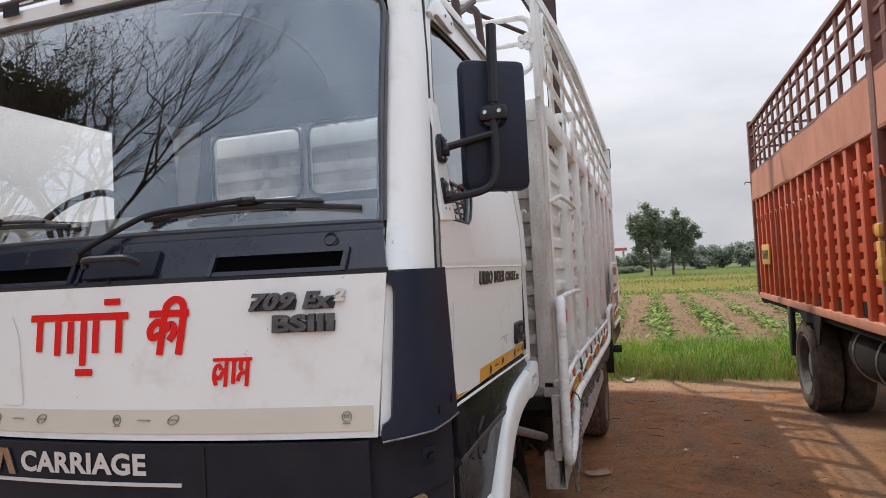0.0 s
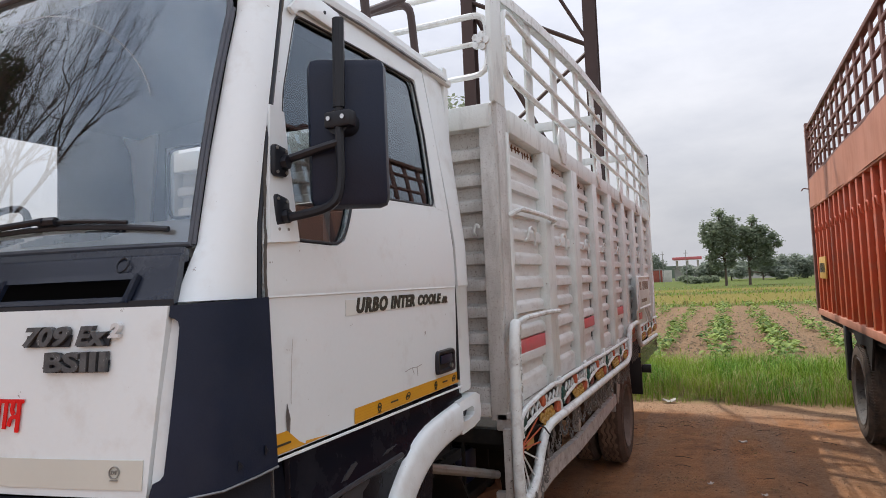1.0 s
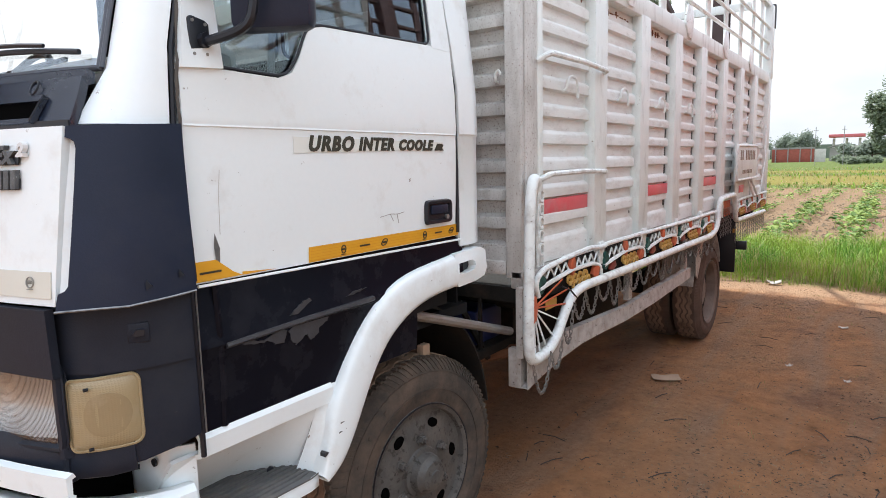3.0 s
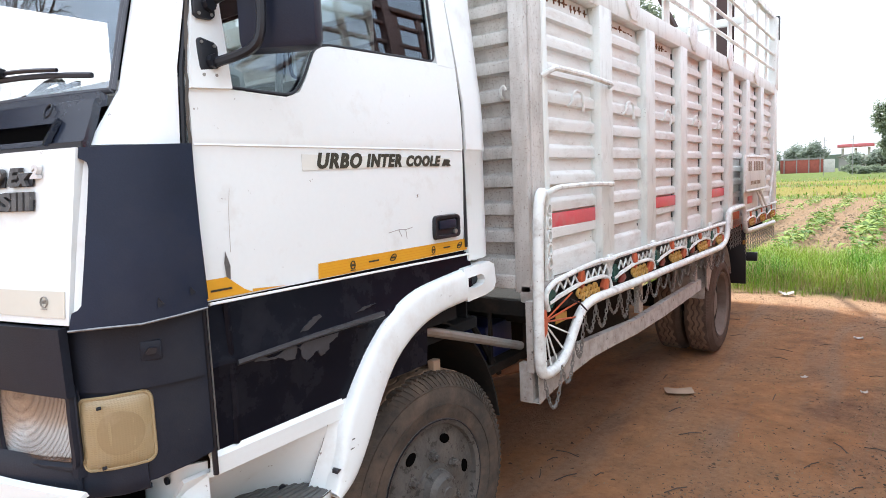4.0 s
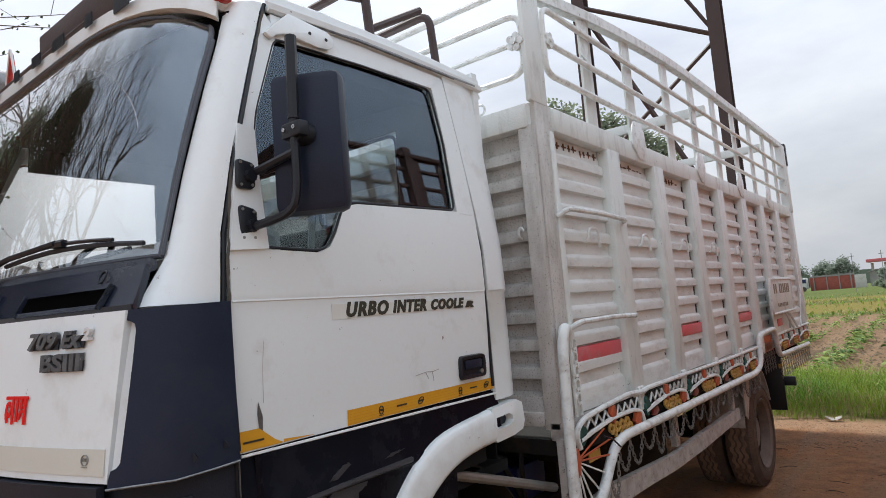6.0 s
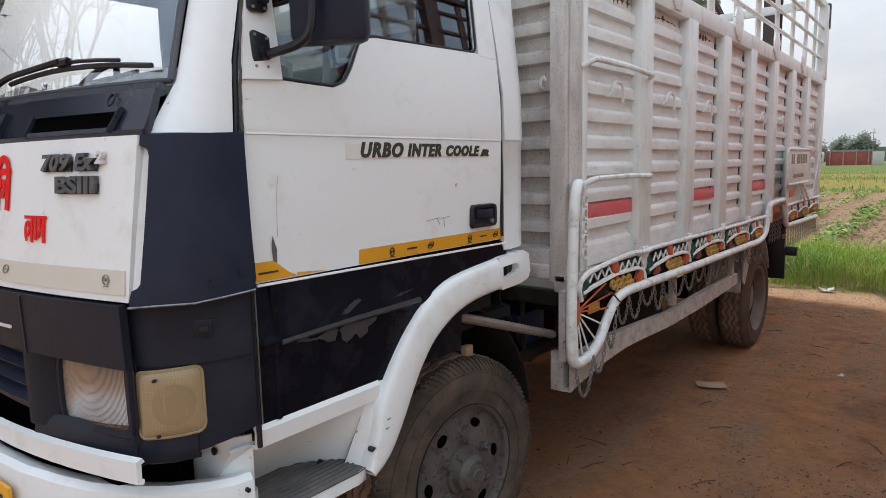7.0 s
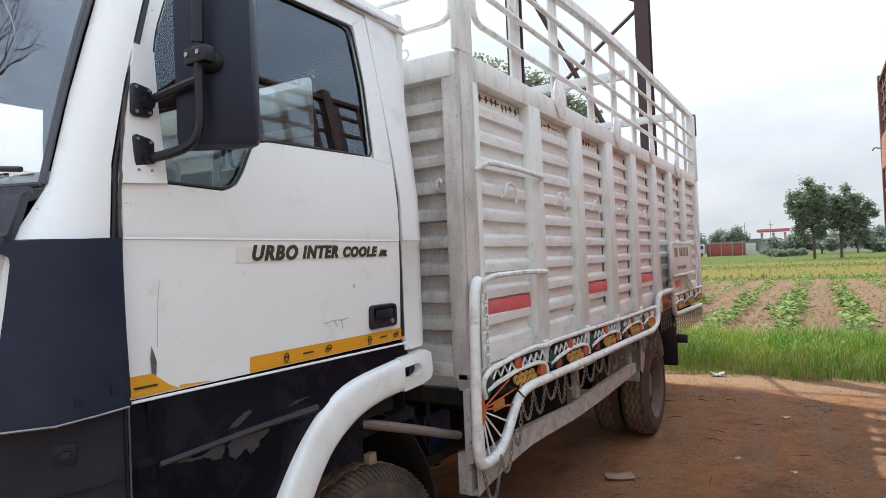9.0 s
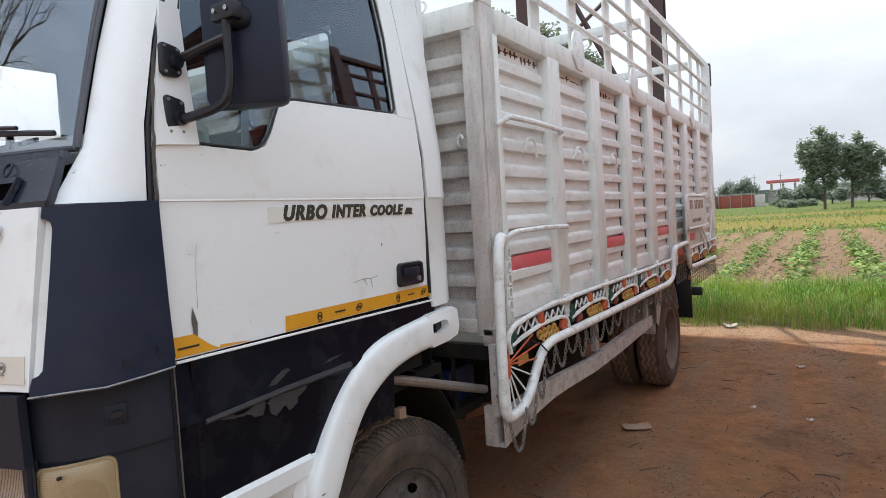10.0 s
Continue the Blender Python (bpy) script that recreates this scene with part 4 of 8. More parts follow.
    part("bezel", tube(bmesh.new(), ring, 0.0095, 6, True), M_BLACK2, lamp, "worn dark lamp bezel")
    hood = [[on_lamp(u, t, 0.012, 1.0), on_lamp(u, t, -0.004, 1.10)] for u, t in [(k, -1) for k in span(-1, 1, 8)] + [(1, k) for k in span(-1, 1, 8)][1:] + [(k, 1) for k in span(1, -1, 8)][1:] + [(-1, k) for k in span(1, -1, 8)][1:]]
    part("lamp_recess", sheet(hood, 0.004), M_BLACK2, lamp)
    part("lamp_post", sheet([[P(-0.214, -1.757, z), P(-0.204, -1.752, z), P(-0.197, -1.735, z)] for z in (1.005, 1.10, 1.20)], 0.008), M_BLACK2, lamp)

    # door
    def sill(y):
        return 1.357

    top_pts = [(-1.485, 1.853), (-1.40, 1.862), (-1.20, 1.857), (-1.155, 1.875), (-1.125, 1.915), (-1.085, 1.985), (-1.06, 2.006), (-1.02, 2.015), (-0.52, 2.030), (-0.395, 2.022)]

    def belt(y):
        for (ya, za), (yb, zb) in zip(top_pts, top_pts[1:]):
            if ya <= y <= yb:
                return lerp(za, zb, (y - ya) / (yb - ya))
        return top_pts[-1][1]

    ys = sorted({round(p[0], 3) for p in top_pts} | {round(v, 3) for v in span(-1.485, -0.395, 14)})
    rows = []
    for z_t in (0.0, 0.05, 0.3, 0.6, 0.9, 1.0):
        rows.append([P(side_x(y, 1.5) - (0.012 * (1 - z_t) ** 2), y, lerp(sill(y), 1.722, z_t)) for y in ys])
    rows.append([P(side_x(y, 1.5) + 0.003, y, 1.736) for y in ys])
    for t in (0.1, 0.5, 0.9, 1.0):
        rows.append([P(side_x(y, lerp(1.736, belt(y), t)) + 0.003, y, lerp(1.736, belt(y), t)) for y in ys])
    door = part("door", sheet(rows, 0.030), M_CAB, lorry, "white cab door with black lettering and yellow tape", 30)
    part("door_crease", tube(bmesh.new(), [P(side_x(y, 1.73) - 0.0002, y, 1.7285) for y in span(-1.483, -0.398, 10)], 0.0038, 6), M_CAB, door, "pressed crease along the door")
    # caked dirt along the uneven gap ahead of the door
    random.seed(29)
    edge = curve_pts([(-1.492, 1.40), (-1.492, 1.72), (-1.489, 1.853), (-1.457, 2.05), (-1.397, 2.25), (-1.287, 2.575)], 9)
    ragged = [(p.x - random.uniform(0.001, 0.006), p.x + random.uniform(0.001, 0.005), p.y) for p in edge]
    part("gap_dirt", sheet([[P(side_x(a, z) + 0.0050, a, z), P(side_x(b, z) + 0.0062, b, z)] for a, b, z in ragged], 0.002), M_DARKLINE, door, "caked dirt in the door gap")
    # window frame of the door
    def frame_strip(name, a, b, mat=M_CAB, th=0.022, lift=0.004):
        rows = [[P(side_x(y, z) + lift, y, z) for y, z in a], [P(side_x(y, z) + lift, y, z) for y, z in b]]
        return part(name, sheet(rows, th), mat, door)
    frame_strip("rear_frame", [(-0.505, 2.025), (-0.505, 2.30), (-0.525, 2.50), (-0.53, 2.53)], [(-0.395, 2.022), (-0.415, 2.30), (-0.440, 2.50), (-0.45, 2.575)])
    frame_strip("top_frame", [(-1.262, 2.50), (-0.9, 2.515), (-0.53, 2.52)], [(-1.262, 2.575), (-0.9, 2.585), (-0.45, 2.578)])
    frame_strip("front_frame", [(-1.487, 1.853), (-1.455, 2.05), (-1.395, 2.25), (-1.285, 2.575)], [(-1.405, 1.864), (-1.395, 2.05), (-1.352, 2.25), (-1.245, 2.52)])
    # glass and its seal
    outline = [(-1.405, 1.868), (-1.20, 1.863), (-1.165, 1.875), (-1.13, 1.915), (-1.088, 1.990), (-1.06, 2.012), (-1.02, 2.020), (-0.515, 2.034), (-0.512, 2.30), (-0.54, 2.512), (-0.90, 2.512), (-1.258, 2.497), (-1.355, 2.25), (-1.398, 2.05)]
    bm = bmesh.new()
    a = [bm.verts.new(P(side_x(y, z) - 0.010, y, z)) for y, z in outline]
    b = [bm.verts.new(P(side_x(y, z) - 0.014, y, z)) for y, z in outline]
    bm.faces.new(a)
    bm.faces.new(b[::-1])
    for i in range(len(a)):
        j = (i + 1) % len(a)
        bm.faces.new((a[i], b[i], b[j], a[j]))
    pane = part("window_pane", bm, M_GLASS if side > 0 else M_CLEAR, door, "tinted door window glass" if side > 0 else "clear door window glass", 60)
    pane.visible_shadow = False
    part("window_seal", tube(bmesh.new(), rounded([P(side_x(y, z) + 0.001, y, z) for y, z in outline], 0.03, True), 0.0042, 6, True), M_SEAL, door)
    part("quarter_bar", tube(bmesh.new(), [P(side_x(-1.2, 1.87) - 0.03, -1.20, 1.87), P(side_x(-1.17, 2.05) - 0.03, -1.165, 2.05)], 0.010, 6), M_BADGE, door)
    # sail plate for the mirror
    if side > 0:
        frame_strip("sail_plate", [(-1.485, 1.855), (-1.462, 2.00), (-1.425, 2.20)], [(-1.375, 1.862), (-1.378, 2.05), (-1.374, 2.19)], M_CAB, 0.018, 0.014)
    if side > 0:
        plate = [(-1.300, 2.500), (-1.205, 2.592), (-1.050, 2.578), (-1.032, 2.560), (-1.038, 2.530), (-1.060, 2.515), (-1.100, 2.511), (-1.225, 2.518), (-1.260, 2.503), (-1.277, 2.487)]
        bm = bmesh.new()
        rim_a = [bm.verts.new(P(side_x(y, z) + 0.006, y, z)) for y, z in plate]
        rim_b = [bm.verts.new(P(side_x(y, z) + 0.020, y, z)) for y, z in plate]
        bm.faces.new(rim_a)
        bm.faces.new(rim_b[::-1])
        for k in range(10):
            bm.faces.new((rim_a[k], rim_a[(k + 1) % 10], rim_b[(k + 1) % 10], rim_b[k]))
        bmesh.ops.recalc_face_normals(bm, faces=bm.faces[:])
        bmesh.ops.bevel(bm, geom=bm.edges[:], offset=0.003, segments=2, profile=0.5, affect="EDGES")
        part("mirror_plate", bm, M_CAB, door, "white steel mirror plate over the window corner")
        for y, z in ((-1.130, 2.549), (-1.065, 2.547)):
            part("plate_hole", disc(bmesh.new(), P(side_x(y, z) + 0.0195, y, z), 0.0055, "x", 10, 0.005), M_SEAL, door)
    # handle
    hy0, hy1, hz0, hz1 = -0.588, -0.434, 1.414, 1.500

    def ring4(g, x, r=0.016):
        pts = []
        for cy, cz, q in ((hy0 + g, hz0 + g, 2), (hy1 - g, hz0 + g, 3), (hy1 - g, hz1 - g, 0), (hy0 + g, hz1 - g, 1)):
            sy, sz = (1 if q in (0, 3) else -1), (1 if q in (0, 1) else -1)
            for e in range(4):
                a = (q + e / 3) * math.pi / 2
                pts.append(P(x, cy - sy * r + r * math.cos(a), cz - sz * r + r * math.sin(a)))
        return pts
    bm = bmesh.new()
    loops = [[bm.verts.new(p) for p in ring4(g, x, r)] for g, x, r in ((0.0, -0.086, 0.016), (0.003, -0.072, 0.016), (0.013, -0.073, 0.011), (0.016, -0.082, 0.009))]
    for la, lb in zip(loops, loops[1:]):
        for i in range(16):
            bm.faces.new((la[i], la[(i + 1) % 16], lb[(i + 1) % 16], lb[i]))
    bm.faces.new(loops[-1])
    part("door_handle", bm, M_SEAL, door, "black recessed door handle")
    part("lever", obox(*sorted((mir(-0.083, side), mir(-0.073, side))), hy0 + 0.030, hy1 - 0.022, 1.448, 1.482, 0.006), M_BLACK, door, "dark plastic pull lever")
    part("lock", disc(bmesh.new(), (mir(-0.078, side), -0.462, 1.436), 0.009, "x", 12, 0.010), M_STEEL, door)
    if side > 0:
        # tape strips and letters, laid on the skin
        def on_door(bm, lift=0.0016):
            for v in bm.verts:
                y, dep, z = v.co.x, v.co.y, v.co.z
                xx = side_x(y, z) - (0.012 * (1 - (z - 1.357) / 0.365) ** 2 if z < 1.722 else -0.003)
                v.co = Vector((xx + lift + dep, y, z))
            return bm
        bm = sheet([[(y, 0.0, lerp(1.359, lerp(1.403, 1.401, (y + 1.122) / 0.75), t)) for y in span(-1.122, -0.372, 12)] for t in (0, 1)], 0.0)
        part("yellow_tape", on_door(bm), M_YELLOW, door, "yellow reflective tape")
        bm = bmesh.new()
        prism(bm, [(-1.482, 1.361), (-1.345, 1.361), (-1.372, 1.374), (-1.420, 1.410), (-1.482, 1.410)], "y", 0, 0.0012)
        prism(bm, [(-1.345, 1.361), (-1.24, 1.3605), (-1.345, 1.369)], "y", 0, 0.0012)
        part("yellow_tape", on_door(bm), M_YELLOW, door, "torn yellow reflective tape")
        for y, wide, high, lean in ((-0.985, 0.009, 0.012, 0.0), (-0.80, 0.015, 0.009, 0.5), (-0.585, 0.009, 0.012, 0.0), (-0.425, 0.015, 0.009, 0.5)):
            bm = bmesh.new()
            pts = []
            for k in range(15):
                a = 2 * math.pi * k / 14
                u, w = wide * math.cos(a), high * math.sin(a)
                pts.append((y + u * math.cos(lean) - w * math.sin(lean), 1.381 + u * math.sin(lean) + w * math.cos(lean)))
            ribbon(bm, pts, 0.0026, 0.002)
            part("tape_print", on_door(bm, 0.0022), M_LETTER, door)
            part("tape_print", on_door(obox(y - wide * 0.55, y + wide * 0.55, 0, 0.002, 1.378, 1.384), 0.0022), M_LETTER, door)
            if lean == 0.0:
                part("tape_print", on_door(obox(y - 0.010, y + 0.010, 0, 0.002, 1.3645, 1.3665), 0.0022), M_LETTER, door)
        for y, w in ((-0.915, 0.045), (-0.525, 0.040), (-1.465, 0.058)):
            part("tape_print", on_door(obox(y, y + w, 0, 0.002, 1.379, 1.384), 0.0022), M_LETTER, door)
        for k in range(5):
            z = 1.3635 + 0.0085 * k
            part("tape_line", on_door(sheet([[(y, 0.0, z + e) for y in span(-1.120, -0.374, 12)] for e in (0.0, 0.0012)], 0.0), 0.0019), M_TAPELINE, door)
        bm = bmesh.new()
        prism(bm, [(-1.165, 1.664), (-0.475, 1.676), (-0.475, 1.700), (-1.165, 1.708)], "y", 0, 0.0006)
        part("letter_ghost", on_door(bm, 0.001), M_GHOST, door)
        for word, size, y0, y1, z in (("URBO", 0.058, -1.110, -0.932, 1.671), ("INTER", 0.053, -0.912, -0.748, 1.673), ("COOLE", 0.046, -0.722, -0.535, 1.674), ("R", 0.028, -0.528, -0.476, 1.674)):
            txt = flat_text(word, size, 0.003, y1 - y0, shear=0.27, bold=0.0024, spacing=1.17)
            letters("door_letter", on_door(moved(txt, Matrix.Translation((y0, 0, z)))), M_LETTER, door, "black italic letter")
        bm = bmesh.new()
        prism(bm, [(-1.424, 1.445), (-1.421, 1.474), (-1.416, 1.460), (-1.408, 1.436), (-1.409, 1.404), (-1.415, 1.394), (-1.420, 1.412)], "y", 0.0, 0.0008)
        part("dent_patch", on_door(bm, 0.0016), M_BADGE, door, "bare metal scrape")
        bm = bmesh.new()
        for pts in ([(-0.82, 1.462), (-0.77, 1.468), (-0.735, 1.466), (-0.70, 1.470)], [(-0.77, 1.468), (-0.755, 1.445)], [(-0.735, 1.466), (-0.728, 1.435)]):
            ribbon(bm, curve_pts(pts), 0.0022, 0.0006)
        part("paint_crack", on_door(bm, 0.0014), M_SCUFFPALE, door)
        bm = bmesh.new()
        ribbon(bm, curve_pts([(-1.398, 1.625), (-1.404, 1.56), (-1.405, 1.47)]), 0.0012, 0.0005)
        part("paint_crack", on_door(bm, 0.0010), M_POST, door, "fine crease in the paint")

    # rear corner of the cab
    rows = []
    for z in (1.315, 1.45, 1.722, 1.732, 1.9, 2.1, 2.35, 2.55, 2.60):
        b = 0.007 if z > 1.725 else 0.0
        e = max(0.0, z - 1.85) * 0.115
        yb = -0.375 - max(0.0, z - 1.95) * 0.11
        rows.append([P(-0.082 - e + b, yb, z), P(-0.084 - e + b, lerp(yb, -0.21, 0.6), z), P(-0.10 - e + b, -0.225, z), P(-0.135 - e + b, -0.195, z), P(-0.25 - e, -0.185, z)])
    part("rear_corner", sheet(rows, 0.02), M_CAB, lorry, "white cab rear corner")
    part("door_gap", tube(bmesh.new(), [P(side_x(-0.4, z) - 0.004, -0.386 - max(0.0, z - 1.95) * 0.11, z) for z in (1.37, 1.6, 1.9, 2.2, 2.57)], 0.006, 6), M_SEAL, lorry)

    # gloss black skirt with its crease, and the sill
    ys = span(-1.495, -0.36, 16)
    rows = []
    for z, e in ((0.985, -0.012), (1.05, -0.006), (1.19, 0.0), (1.20, 0.006), (1.215, 0.006), (1.225, 0.0), (1.30, -0.002), (1.350, -0.012)):
        rows.append([P(-0.082 + e, y, z) for y in ys if z >= 1.20 or y < -0.62])
    n = min(len(r) for r in rows)
    skirt = part("door_skirt", sheet([r[:n] for r in rows[:4]], -0.02), M_GLOSS, lorry, "glossy black lower cab side, scuffed")
    part("upper_skirt", sheet(rows[3:], 0.02), M_GLOSS, skirt)
    part("skirt_rib", tube(bmesh.new(), [P(-0.080, -1.415, 1.196), P(-0.077, -1.15, 1.207), P(-0.077, -0.875, 1.2115)], 0.009, 6), M_SCUFF2, skirt)
    part("skirt_rib", tube(bmesh.new(), [P(-0.094, -1.425, 0.99), P(-0.086, -1.425, 1.10), P(-0.085, -1.43, 1.35)], 0.009, 6), M_GLOSS, skirt)
    part("skirt_edge", tube(bmesh.new(), [P(-0.080, -1.497, z) for z in (0.94, 1.1, 1.36)], 0.007, 6), M_SEAL, skirt)
    part("skirt_flange", tube(bmesh.new(), [P(-0.0755, -1.488, z) for z in (1.0, 1.15, 1.348)], 0.0022, 5), M_BADGE, skirt)
    part("skirt_trim", tube(bmesh.new(), [P(-0.076, y, lerp(1.354, 1.343, (y + 1.48) / 1.1)) for y in (-1.48, -0.9, -0.375)], 0.004, 5), M_CAB, skirt)
    random.seed(71)
    scuffs = ([(-1.365, 1.188), (-1.30, 1.182), (-1.296, 1.174), (-1.36, 1.183)],
              [(-1.300, 1.180), (-1.262, 1.192), (-1.232, 1.197), (-1.222, 1.182), (-1.236, 1.158), (-1.262, 1.160), (-1.275, 1.170)],
              [(-1.215, 1.185), (-1.19, 1.200), (-1.12, 1.204), (-1.062, 1.200), (-1.075, 1.182), (-1.10, 1.174), (-1.115, 1.152), (-1.14, 1.142), (-1.15, 1.162), (-1.17, 1.154), (-1.19, 1.140), (-1.205, 1.152)],
              [(-1.206, 1.226), (-1.185, 1.226), (-1.13, 1.254), (-1.135, 1.263), (-1.165, 1.252), (-1.195, 1.240)],
              [(-0.99, 1.238), (-0.93, 1.243), (-0.90, 1.250), (-0.925, 1.251), (-0.97, 1.245)])
    for base in scuffs:
        shape = []
        for a, b in zip(base, base[1:] + base[:1]):
            for t in (0.0, 0.25, 0.5, 0.75):
                shape.append((lerp(a[0], b[0], t) + random.uniform(-0.004, 0.004), lerp(a[1], b[1], t) + random.uniform(-0.003, 0.003) * (t > 0)))
        part("scuff", prism(bmesh.new(), shape, "x", mir(-0.0870, side), mir(-0.0792, side)), M_SCUFF, skirt, "scuffed grey patch")
    part("sill", sheet([[P(x, y, z) for y in span(-1.50, -1.06, 6)] for x, z in ((-0.11, 0.925), (-0.088, 0.932), (-0.084, 0.978), (-0.095, 0.992))], 0.012), M_CAB, lorry, "white painted cab sill")
    rows = []
    for z, xl, xr in ((0.72, -0.315, -0.165), (0.76, -0.285, -0.154), (0.85, -0.205, -0.130), (0.94, -0.125, -0.110)):
        rows.append([P(lerp(xl, xr, max(0.0, (y + 1.30) / 0.19) ** 1.6), y, z) for y in (-1.56, -1.45, -1.30, -1.26, -1.21, -1.16, -1.11)])
    part("sill_inner", sheet(rows, 0.010), M_CAB, lorry, "", 60)
    rows = [[P(x - 0.02 * (z < 0.8), y + 0.02 * (z < 0.8), z) for x, y in ((-0.125, -1.49), (-0.150, -1.535), (-0.172, -1.552), (-0.250, -1.556), (-0.330, -1.552), (-0.36, -1.52))] for z in (0.70, 0.79, 0.81, 0.90, 0.96)]
    brk = part("sill_bracket", sheet(rows, 0.008), M_CAB, lorry, "white dented corner bracket")
    for x, z in ((-0.190, 0.922), (-0.335, 0.880)):
        part("bolt_hole", disc(bmesh.new(), P(x, -1.562, z), 0.010, "y", 10, 0.006), M_SEAL, brk)
    # step
    plan = [(-0.086, -1.53), (-0.084, -1.30), (-0.080, -1.17), (-0.090, -1.135), (-0.125, -1.119), (-0.175, -1.113), (-0.225, -1.122), (-0.268, -1.158), (-0.288, -1.21), (-0.300, -1.30), (-0.312, -1.53)]
    step = part("cab_step", prism(bmesh.new(), [(mir(x, side), y) for x, y in plan], "z", 0.722, 0.738, 0.004), M_STEP, lorry, "worn ribbed rubber cab step")
    for k in range(10):
        x = lerp(-0.104, -0.286, k / 9)
        e = -1.140 - 0.09 * (k / 9) ** 3 - 0.010 * (k == 0)
        part("step_rib", tube(bmesh.new(), [P(x - 0.010, -1.52, 0.7385), P(x, -1.32, 0.7395), P(x, e - 0.05, 0.7395), P(lerp(x, -0.185, 0.10), e, 0.7375)], 0.0048, 5), M_STEP, step)
    part("step_bolt", lathe(bmesh.new(), [(0.012, 0.0), (0.010, 0.006), (0.001, 0.008)], P(-0.215, -1.205, 0.742), 8), M_SEAL, step)
    rim_line = [(-0.084, -1.54), (-0.081, -1.30), (-0.077, -1.17), (-0.086, -1.132), (-0.120, -1.114)]
    part("step_edge", sheet([[P(x + e, y, z) for x, y in rim_line] for z, e in ((0.694, -0.010), (0.698, 0.0), (0.728, 0.0), (0.737, -0.004))], 0.010), M_CAB, step, "chipped white step edge", 60)
    part("step_wear", tube(bmesh.new(), [P(x + 0.002, y, 0.7385) for x, y in rim_line], 0.0022, 5), M_DARKLINE, step)
    # wheel-arch flare
    outer = [(-1.138, 0.735), (-1.119, 0.79), (-1.101, 0.84), (-1.077, 0.922), (-1.041, 0.985), (-0.997, 1.056), (-0.929, 1.137), (-0.842, 1.207), (-0.70, 1.262), (-0.42, 1.294)]
    inner = [(-1.118, 0.708), (-1.080, 0.722), (-1.035, 0.757), (-0.982, 0.827), (-0.935, 0.907), (-0.879, 0.992), (-0.805, 1.068), (-0.693, 1.128), (-0.57, 1.157), (-0.428, 1.168)]
    oc, ic = curve_pts(outer, 4), curve_pts(inner, 4)
    rows = []
    for t, x in ((0.0, -0.104), (0.0, -0.088), (0.02, -0.074), (0.06, -0.064), (0.12, -0.0580), (0.25, -0.0555), (0.55, -0.0535), (0.80, -0.0545), (0.90, -0.0585), (0.96, -0.066), (0.99, -0.078), (1.0, -0.092), (1.0, -0.24)):
        rows.append([P(x, lerp(a.x, b.x, t), lerp(a.y, b.y, t)) for a, b in zip(oc, ic)])
    flare = part("wheel_flare", sheet(rows, 0.008), M_CAB, lorry, "white wheel arch flare", 60)
    # white cheek between the step and the flare, with its seam
    rows = [[P(x, y, z) for x, y in ((xa, ya), (lerp(xa, -0.092, 0.5) - 0.006, lerp(ya, yb, 0.5)), (-0.092, yb))] for z, xa, ya, yb in ((0.725, -0.165, -1.150, -1.128), (0.79, -0.145, -1.136, -1.108), (0.86, -0.126, -1.122, -1.086), (0.93, -0.112, -1.106, -1.062), (0.985, -0.106, -1.090, -1.030))]
    part("flare_cheek", sheet(rows, 0.008), M_CAB, flare, "", 60)
    part("cheek_seam", tube(bmesh.new(), [P(-0.160, -1.151, 0.735), P(-0.121, -1.123, 0.86), P(-0.107, -1.107, 0.93)], 0.0024, 5), M_DARKLINE, flare)
    for y, z, h in ((-1.128, 0.800, 0.007), (-1.060, 0.872, 0.002), (-1.068, 0.845, 0.002)):
        part("flare_scrape", prism(bmesh.new(), [(y - 0.004, z - h), (y + 0.004, z - 0.4 * h), (y + 0.012, z + 0.3 * h), (y + 0.002, z + h), (y - 0.004, z + 0.4 * h)], "x", mir(-0.075, side), mir(-0.0535, side)), M_SCUFF, flare)
    # rear block with an oval slot
    ring_o = [(-0.44, 1.294), (-0.27, 1.302), (-0.232, 1.286), (-0.222, 1.215), (-0.240, 1.186), (-0.30, 1.174), (-0.42, 1.168), (-0.46, 1.21)]
    ring_i = [(-0.43, 1.258), (-0.34, 1.262), (-0.319, 1.253), (-0.314, 1.236), (-0.325, 1.222), (-0.38, 1.216), (-0.428, 1.220), (-0.442, 1.238)]
    bm = bmesh.new()
    for ra, rb, xa, xb in ((ring_o, ring_o, -0.12, -0.060), (ring_o, ring_i, -0.060, -0.052), (ring_i, ring_i, -0.052, -0.090)):
        va = [bm.verts.new(P(xa, y, z)) for y, z in ra]
        vb = [bm.verts.new(P(xb, y, z)) for y, z in rb]
        for i in range(8):
            j = (i + 1) % 8
            bm.faces.new((va[i], va[j], vb[j], vb[i]))
    part("flare_end", bm, M_CAB, flare)
    part("flare_slot", prism(bmesh.new(), ring_i, "x", mir(-0.094, side), mir(-0.086, side)), M_SEAL, flare, "dark oval slot")
    part("arch_liner", sheet([[P(x, -0.62 + 0.56 * math.cos(a), 0.50 + 0.62 * math.sin(a)) for a in span(0.15, math.pi - 0.85, 14)] for x in (-0.16, -0.62)], 0.008), M_DARK, lorry)
    # roof gutter
    rows = [[P(x, y, z + 0.012 * math.sin((y + 1.25) / 1.05 * math.pi)) for y in span(-1.27, -0.19, 8)] for x, z in ((-0.160, 2.580), (-0.147, 2.586), (-0.145, 2.604), (-0.158, 2.612), (-0.163, 2.640), (-0.200, 2.668))]
    part("roof_side", sheet(rows, 0.010), M_CAB, lorry, "white roof edge with rusty seam")
